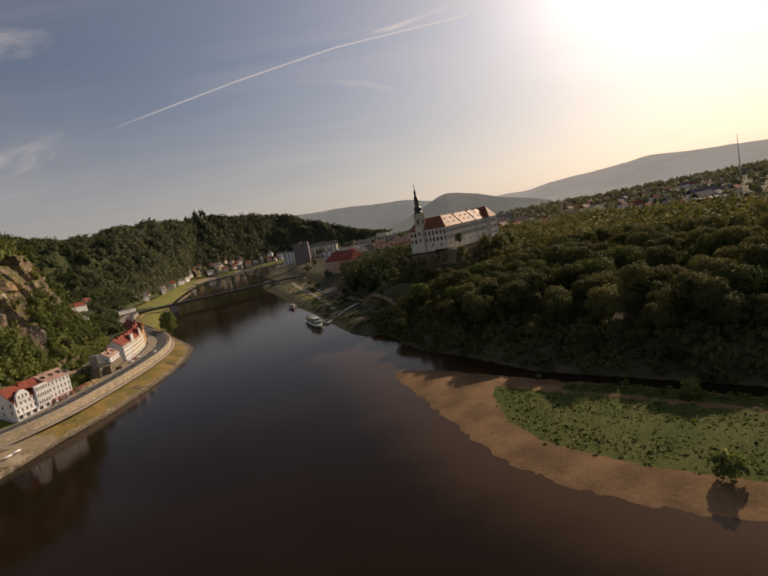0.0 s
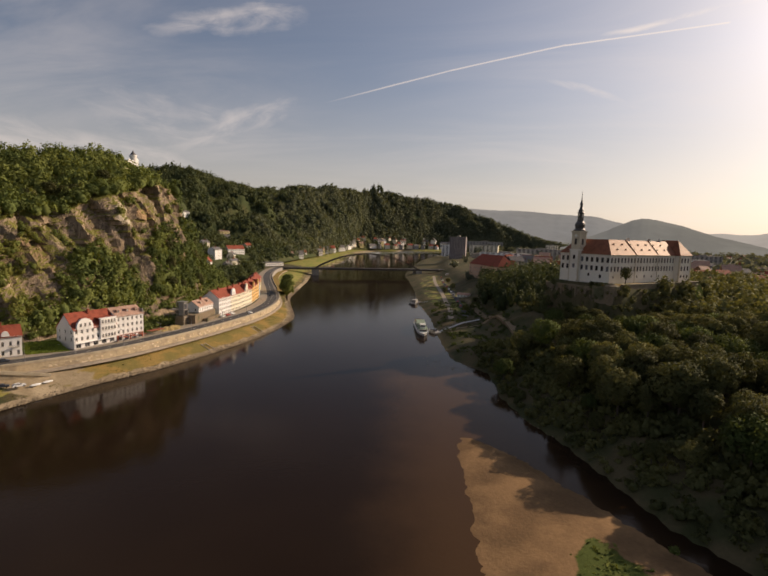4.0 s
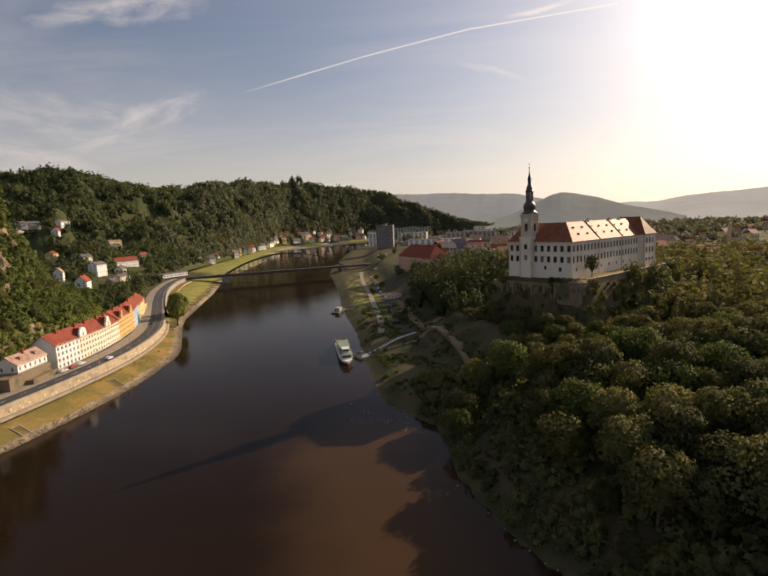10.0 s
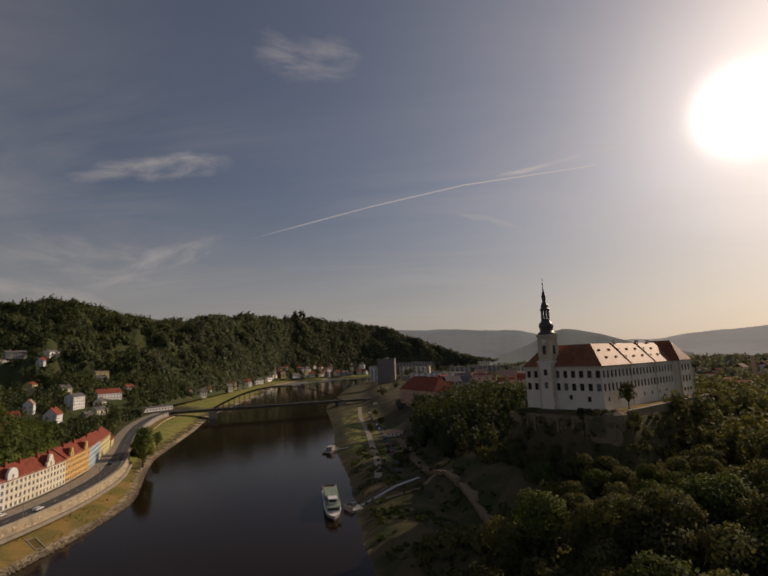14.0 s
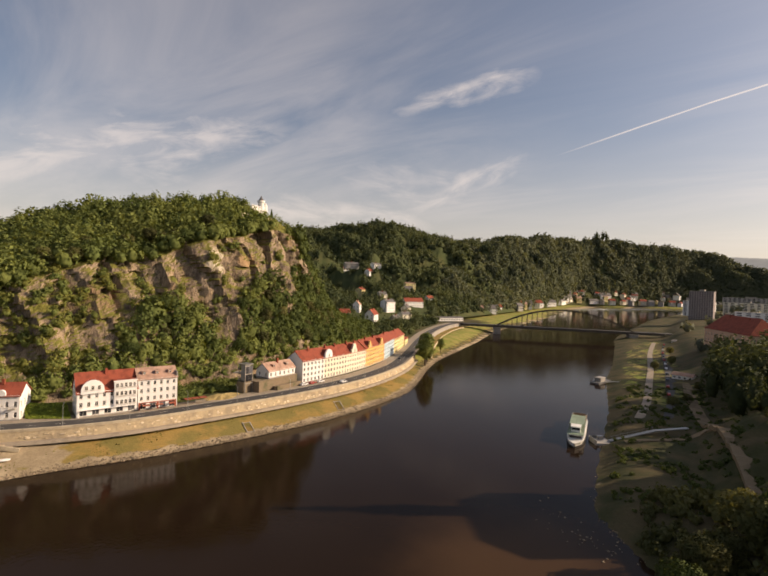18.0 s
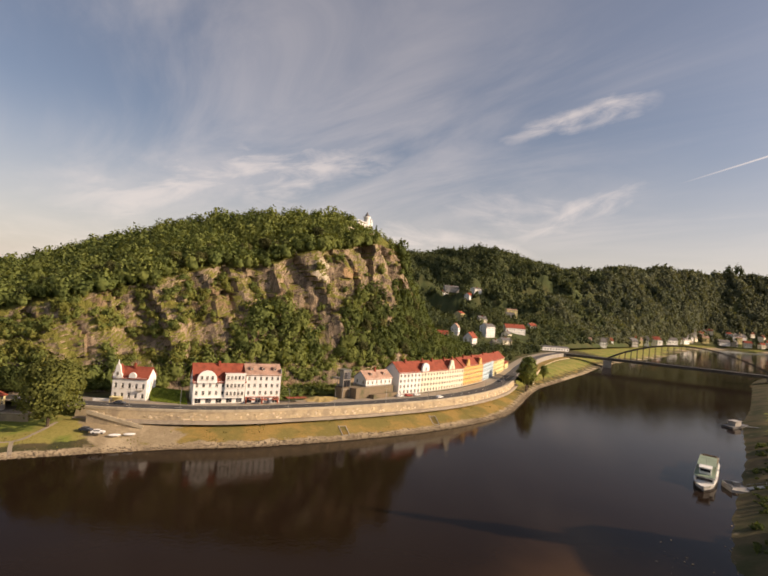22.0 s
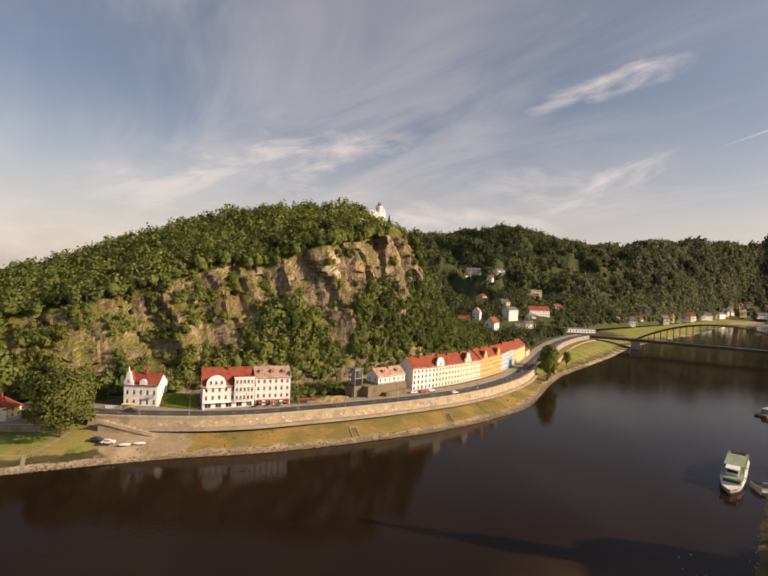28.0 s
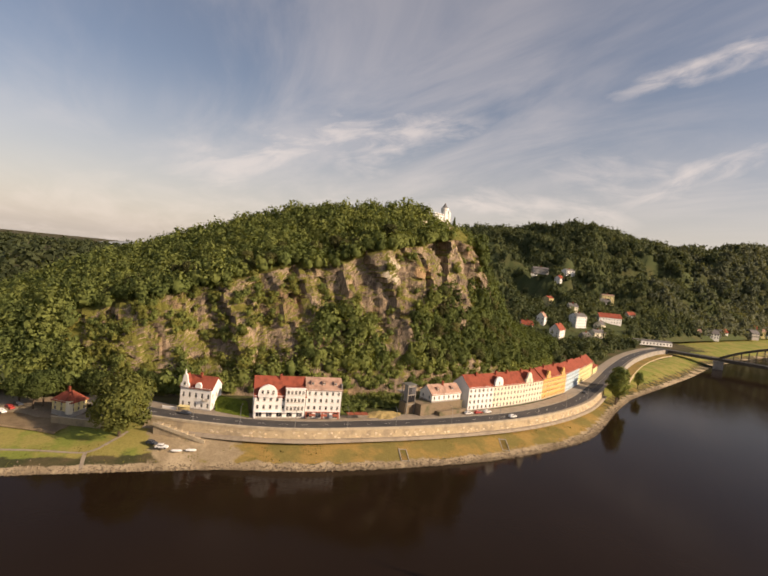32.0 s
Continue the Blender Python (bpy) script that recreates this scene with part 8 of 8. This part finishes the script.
def far_houses():
    """Plain far houses: walls, roof and two rows of openings."""
    kinds = []
    for i, (wall, roof, w, d, h) in enumerate([("white", "roof_red", 11, 9, 6), ("cream", "roof_red", 14, 10, 7), ("grey", "roof_grey", 12, 9, 6), ("yellow", "roof_pale", 12, 10, 8), ("white", "roof_grey", 26, 12, 6)]):
        t = empty("town_house", "distant house with %s roof" % ("red tiled" if roof == "roof_red" else "pale" if roof == "roof_pale" else "grey"), "house", None, "far town houses")
        part("wall", boxes((-w / 2, -d / 2, -2, w / 2, d / 2, h)), wall, t)
        r = part("roof", roof_gable(w, d, h, d * 0.36, 0.5, 0.25), roof, t)
        r.matrix_basis = Matrix.Translation((-w / 2, -d / 2, 0))
        bm = bmesh.new()
        for z in (1.2, 4.0):
            for k in range(int(w / 3)):
                x = -w / 2 + (k + 0.5) * w / int(w / 3)
                box(bm, x - 0.6, -d / 2 - 0.03, z, x + 0.6, d / 2 + 0.03, z + 1.4)
        part("window_row", bm, "glass", t)
        kinds.append(t)
    rng = np.random.RandomState(8)
    spots = []
    for _ in range(110):
        r, a = rng.uniform(480, 2100), radians(rng.uniform(24, 62))
        spots.append((70 + r * math.sin(a), 340 + r * math.cos(a), None))
    for _ in range(40):
        spots.append((rng.uniform(330, 900), rng.uniform(1000, 2200), None))
    for k in range(22):  # row along the far west bank
        t = k / 21
        spots.append((-285 - 100 * t + rng.uniform(-12, 12), 1130 + 700 * t, 13.0))
    for k in range(18):
        t = k / 17
        spots.append((-330 + 420 * t, 2010 + 380 * t + rng.uniform(-25, 25), 14.0))
    u, v = rng.uniform(4.85, 6.5, 40), rng.uniform(0.07, 0.36, 40)
    bend = valley_surface(u, v)
    for q in bend:
        spots.append((q[0], q[1], q[2] - 0.5))
    for _ in range(60):
        spots.append((rng.uniform(110, 420), rng.uniform(860, 1250), None))
    for k in range(14):
        spots.append((rng.uniform(-430, -230), rng.uniform(60, 300), None))
    used = set()
    for x, y, z in spots:
        k = rng.randint(0, 5)
        if z is not None and y > 1850:
            k = (0, 4, 3, 1, 2)[k]
        if z is None:
            if -seg_distance(np.array([x]), np.array([y]), EAST_WATER)[0] < 60 and seg_distance(np.array([x]), np.array([y]), WEST_WATER)[0] < 60:
                continue
            z = float(ground_height(np.array([x]), np.array([y]))[0])
        m = Matrix.Translation((x, y, z)) @ Matrix.Rotation(rng.uniform(-0.6, 0.6) + (1.1 if x < 120 and y > 1100 else 0), 4, "Z")
        if k not in used:
            used.add(k)
            kinds[k].matrix_basis = m
        else:
            t = copy_thing(kinds[k], m)
            if y > 640:
                f = 1.4 if 60 < x < 420 and y < 1250 else 1.35 if y > 1850 and x < 120 else 1.3 if x < -200 else 1.2
                f *= rng.uniform(0.75, 1.25)
                t.scale = (f, f, f * 1.15)


far_houses()


def left_meadow_things():
    h, w = house("small yellow house with red hipped roof", (-140, 363.5, 6), (-133.6, 369.9, 6), 7.5, 4.8, 3.4, 3, [(0.8, 1.4), (2.9, 1.3)], "yellow", "roof_red", 1.0, 3.5, 3, chimneys=1, name="cottage")
    part("turret", lathe([(1.3, 0), (1.3, 5.4)], 8, at=(8.0, 0.4)), "cream", h)
    part("turret_roof", lathe([(1.6, 5.3), (1.7, 5.4), (0.8, 6.8), (0.1, 8.0)], 8, at=(8.0, 0.4)), "roof_red", h)
    wl = empty("garden_wall", "low pale stone garden wall by the meadow", "wall", frame_of((-131, 364, 5), (-120, 382, 5)))
    part("wall", boxes((0, 0, -1, 20, 0.5, 1.6)), "wall_stone", wl)
    part("coping", boxes((-0.1, -0.1, 1.6, 20.1, 0.6, 1.75)), "coping", wl)
    car("white car with boats on the slipway", Matrix.Translation((-98, 399, 3.7)) @ Matrix.Rotation(1.1, 4, "Z"), "car_white")
    for i in range(2):
        rb = empty("rowing_boat", "small white rowing boat lying on the slipway", "boat", Matrix.Translation((-95.6 + i * 0.6, 403.5 + i * 4.6, 3.3 - i * 0.1)) @ Matrix.Rotation(1.25, 4, "Z"))
        part("hull", lathe([(0.05, -2.0), (0.55, -1.4), (0.75, 0.0), (0.65, 1.2), (0.4, 1.9), (0.02, 2.0)], 10), "car_white", rb).matrix_basis = Matrix.Rotation(math.pi / 2, 4, "Y") @ Matrix.Diagonal((0.6, 1, 1, 1))
    ramp = empty("slipway_ramp", "stone ramp from the road down to the slipway", "ramp", frame_of((-112.4, 399.2, 0), (-101.9, 415.9, 0)))
    for i in range(8):
        part("ramp_step", boxes((2.4 * i, -4.2, 2.0, 2.4 * i + 2.4, -0.9, 8.6 - 0.62 * i)), "wall_stone", ramp)
    bm = bmesh.new()
    bar(bm, (-0.2, -4.4, 9.0), (19.4, -4.4, 4.2), 0.4, 1.3)
    part("parapet", bm, "coping", ramp)
    car("black car on the slipway", Matrix.Translation((-102, 396, 3.9)) @ Matrix.Rotation(0.8, 4, "Z"), "car_dark")
    for i in range(4):
        car("parked car on the gravel yard", Matrix.Translation((-135 - i * 4, 346 + i * 2, 6.6)) @ Matrix.Rotation(0.6, 4, "Z"), ("car_dark", "car_white", "car_red", "car_dark")[i])
    hall = empty("shed", "long low white shed beside the railway", "shed", frame_of((-178, 338, 7), (-172, 362, 7)))
    part("wall", boxes((0, 0, -1, 24, 9, 4.2)), "white", hall)
    part("roof", roof_gable(24, 9, 4.2, 1.4, 0.4, 0.2), "roof_grey", hall)
    part("door", boxes((4, -0.08, 0, 7, 0.0, 3.2), (14, -0.08, 0, 17, 0.0, 3.2)), "dark_grey", hall)
    # railway behind the yard
    line = smooth_line([(-215, 250, 8.6), (-190, 330, 8.8), (-172, 385, 9.0)], 4)
    tagged(sweep("railway_bed", line, [(-6, -1.5), (-4.5, 0), (4.5, 0), (6, -1.5)], "gravel"), "brown gravel bed of the railway", "railway", "", "structure")
    for o in (-2.7, -1.2, 1.2, 2.7):
        tagged(sweep("rail", line, [(o - 0.06, 0.0), (o - 0.06, 0.18), (o + 0.06, 0.18), (o + 0.06, 0.0)], "rust"), "rusty steel rail", "railway", "", "structure")
    # red awning and sandy yard between the houses
    aw = empty("cafe_awning", "red cafe awnings beside the hotel", "awning", frame_of((-95.5, 470, 9), (-93.5, 479, 9)))
    for i in range(3):
        part("awning", boxes((i * 3.1, 0, 2.3, i * 3.1 + 2.8, 3.2, 2.45)), "rust", aw)
        part("post", boxes((i * 3.1 + 1.3, 1.5, 0, i * 3.1 + 1.4, 1.6, 2.3)), "metal", aw)
    yard = empty("earth_mound", "low mound of yellow earth beside the road", "mound", Matrix.Translation((-98, 489, 8.9)))
    bm = lathe([(9.5, 0), (7.5, 0.5), (4, 1.1), (0.6, 1.4)], 18)
    for q in bm.verts:
        q.co += Vector((math.sin(q.co.y * 1.3) * 0.5, math.cos(q.co.x * 1.1) * 0.5, 0.3 * math.sin(q.co.x + q.co.y)))
        q.co.x *= 0.6
    part("soil", bm, "earth", yard)


def hedge():
    """The clipped green slope between the villa and the hotel."""
    rng = np.random.RandomState(23)
    n = 5200
    u, v = rng.uniform(0, 1, n), rng.uniform(0, 1, n)
    x = -117.5 + 10.5 * u - 9.5 * v
    y = 420.5 + 11.0 * u + 1.0 * v
    z = 9.2 + 3.6 * smoothstep(v, 0.0, 0.75) + rng.uniform(0, 0.3, n)
    nm = np.tile(np.array([[0.5, -0.1, 0.8]]), (n, 1))
    q = leaves(np.stack([x, y, z], -1), nm, rng.uniform(0.25, 0.5, n), rng, 0.4)
    tagged(new("hedge", fast_mesh("hedge", *q, "hedge_green")), "bright green ivy covered slope beside the villa", "hedge", "", "stuff")


M["hedge_green"] = foliage("hedge_green", (0.20, 0.25, 0.04), (0.15, 0.2, 0.032), 0.3, 0.3, 0.0)
hedge()
M["earth"] = material("earth", (0.36, 0.27, 0.11), 0.95, 0.3, 0.4, 2.0, 0.3)
left_meadow_things()


def drape(pts, step):
    """A line that lies on the ground."""
    line = smooth_line([p[:2] for p in pts], step)
    line[:, 2] = ground_height(line[:, 0], line[:, 1])
    return line


def quay():
    q = [(50, 612), (47, 650), (40, 700), (30, 770), (14, 870), (2, 970)]
    line = drape(q, 5)
    tagged(sweep("quay_path", line, [(-2.0, -0.6), (-2.0, 0.15), (2.0, 0.15), (2.0, -0.6)], "paving"), "pale path along the castle quay", "path", "", "structure")
    tagged(sweep("quay_road", line, [(-15, -0.6), (-15, 0.6), (-9, 0.5), (-9, -0.6)], "asphalt"), "asphalt road along the castle quay", "road", "", "structure")
    tagged(sweep("slope_path", drape([(58, 720), (66, 665), (76, 615), (85, 575), (91, 545), (98, 514), (105, 490)], 3), [(-2.6, -1.2), (-2.6, 0.3), (2.6, 0.3), (2.6, -1.2)], "gravel"), "sandy track along the foot of the castle slope", "path", "", "structure")
    rng = np.random.RandomState(4)
    for i in range(12):
        j = 12 + i * 5
        if j >= len(line):
            break
        n = side(line)[j]
        car("car parked along the castle quay", Matrix.Translation((line[j, 0] - n[0] * 10.2, line[j, 1] - n[1] * 10.2, line[j, 2] + 0.72)) @ Matrix.Rotation(math.atan2(n[1], n[0]) - math.pi / 2, 4, "Z"), str(rng.choice(["car_white", "car_dark", "car_red"])))
    tagged(sweep("landing_path", drape([(52, 572), (63, 580), (76, 592), (82, 590)], 3), [(-1.4, -1.2), (-1.4, 0.3), (1.4, 0.3), (1.4, -1.2)], "gravel"), "stony path from the landing stage", "path", "", "structure")
    stack = empty("factory_chimney", "tall brick factory chimney in the plain", "chimney", Matrix.Translation((420, 880, 14)))
    part("shaft", lathe([(2.6, -2), (2.2, 10), (1.7, 38), (1.9, 38.2), (1.9, 39)], 14), "pink", stack)
    hall = empty("factory_hall", "pale flat factory halls in the plain", "factory", Matrix.Translation((520, 760, 14)))
    part("wall", boxes((0, 0, -2, 70, 30, 9)), "white", hall)
    part("roof", boxes((-0.5, -0.5, 9, 70.5, 30.5, 9.6)), "concrete", hall)
    mast = empty("radio_mast", "thin lattice radio mast on the plain", "mast", Matrix.Translation((1150, 1300, 15)))
    part("mast", lathe([(2.0, 0), (1.2, 60), (0.5, 115)], 5), "metal", mast)


quay()


def meadow_paths():
    sec = [(-0.6, -0.3), (-0.6, 0.06), (0.6, 0.06), (0.6, -0.3)]
    tagged(sweep("meadow_path", drape([(-116, 344), (-110, 362), (-105, 376), (-109, 383), (-114, 389)], 2), sec, "paving"), "trodden sandy path across the river meadow", "path", "", "structure")
    tagged(sweep("meadow_path", drape([(-94, 375), (-99, 375.3), (-105, 376)], 2), sec, "paving"), "short sandy path down to the water", "path", "", "structure")
    tagged(sweep("yard", drape([(-150, 325), (-143, 345), (-134, 362), (-128, 371)], 2), [(-9, -0.4), (-8.5, 0.16), (9, 0.2), (9.5, -0.4)], "gravel"), "worn brown gravel yard beside the meadow", "yard", "", "structure")
    for x, y, s in ((-149, 360, 0.9), (-152, 352, 0.6), (-146, 357, 0.7)):
        t = copy_thing(MODELS[1], Matrix.Translation((x, y, 6)) @ Matrix.Rotation(x, 4, "Z"))
        t.scale = (s, s, s)
    lawn = empty("embankment_wall", "long pale concrete wall along the railway", "wall", frame_of((-180, 330, 7), (-174, 371, 7)))
    part("wall", boxes((0, 0, -2, 42, 0.6, 2.4)), "concrete", lawn)
    part("coping", boxes((-0.1, -0.1, 2.4, 42.1, 0.7, 2.6)), "coping", lawn)


meadow_paths()


def quay_scrub():
    """Rough dark growth on the slope between the quay and the castle track."""
    rng = np.random.RandomState(66)
    x, y = rng.uniform(30, 105, 6000), rng.uniform(500, 700, 6000)
    de = -seg_distance(x, y, EAST_WATER)
    k = (de > 3) & (x < np.interp(y, [497, 544, 580, 615, 664, 760], [101, 99, 90, 82, 74, 70])) & (fbm(x, y, 30, 3, 91) > 0.02)
    x, y = x[k][:900], y[k][:900]
    h = rng.uniform(0.5, 1.5, len(x))
    forest("scrub_quay", "rough dark green growth on the quay slope", np.column_stack([x, y, ground_height(x, y) - 0.3]), h, h * 0.8, 34, 0.3, "leaf_dark", 67)


quay_scrub()


def wall_stones():
    """Single large stones that stand proud of the river wall."""
    rng = np.random.RandomState(12)
    meshes = []
    for i in range(6):
        w, h = rng.uniform(0.7, 1.5), rng.uniform(0.4, 0.8)
        bm = boxes((-w / 2, -0.2, -h / 2, w / 2, 0.1, h / 2), bevel=0.06)
        me = bpy.data.meshes.new("stone")
        bm.to_mesh(me)
        bm.free()
        me.materials.append(M["stone_pale" if i % 2 else "wall_stone"])
        meshes.append(me)
    n = side(WALL)
    for k in range(290):
        i = rng.randint(8, len(WALL) - 4)
        t = rng.rand()
        p = WALL[i] * (1 - t) + WALL[i + 1] * t
        z = rng.uniform(-4.3, -0.8)
        off = -0.35 - 0.4 * (-z - 0.3) / 5.3
        s = new("stone", meshes[rng.randint(0, 6)])
        s.parent = river_wall
        s.matrix_basis = Matrix.Translation((p[0] + n[i, 0] * off, p[1] + n[i, 1] * off, p[2] + z)) @ Matrix.Rotation(math.atan2(n[i, 1], n[i, 0]) - math.pi / 2, 4, "Z") @ Matrix.Rotation(rng.uniform(-0.1, 0.1), 4, "Y")


M["stone_pale"] = material("stone_pale", (0.62, 0.52, 0.38), 0.9, 0.2, 0.5, 3, 0.2, rand=0.5)
wall_stones()
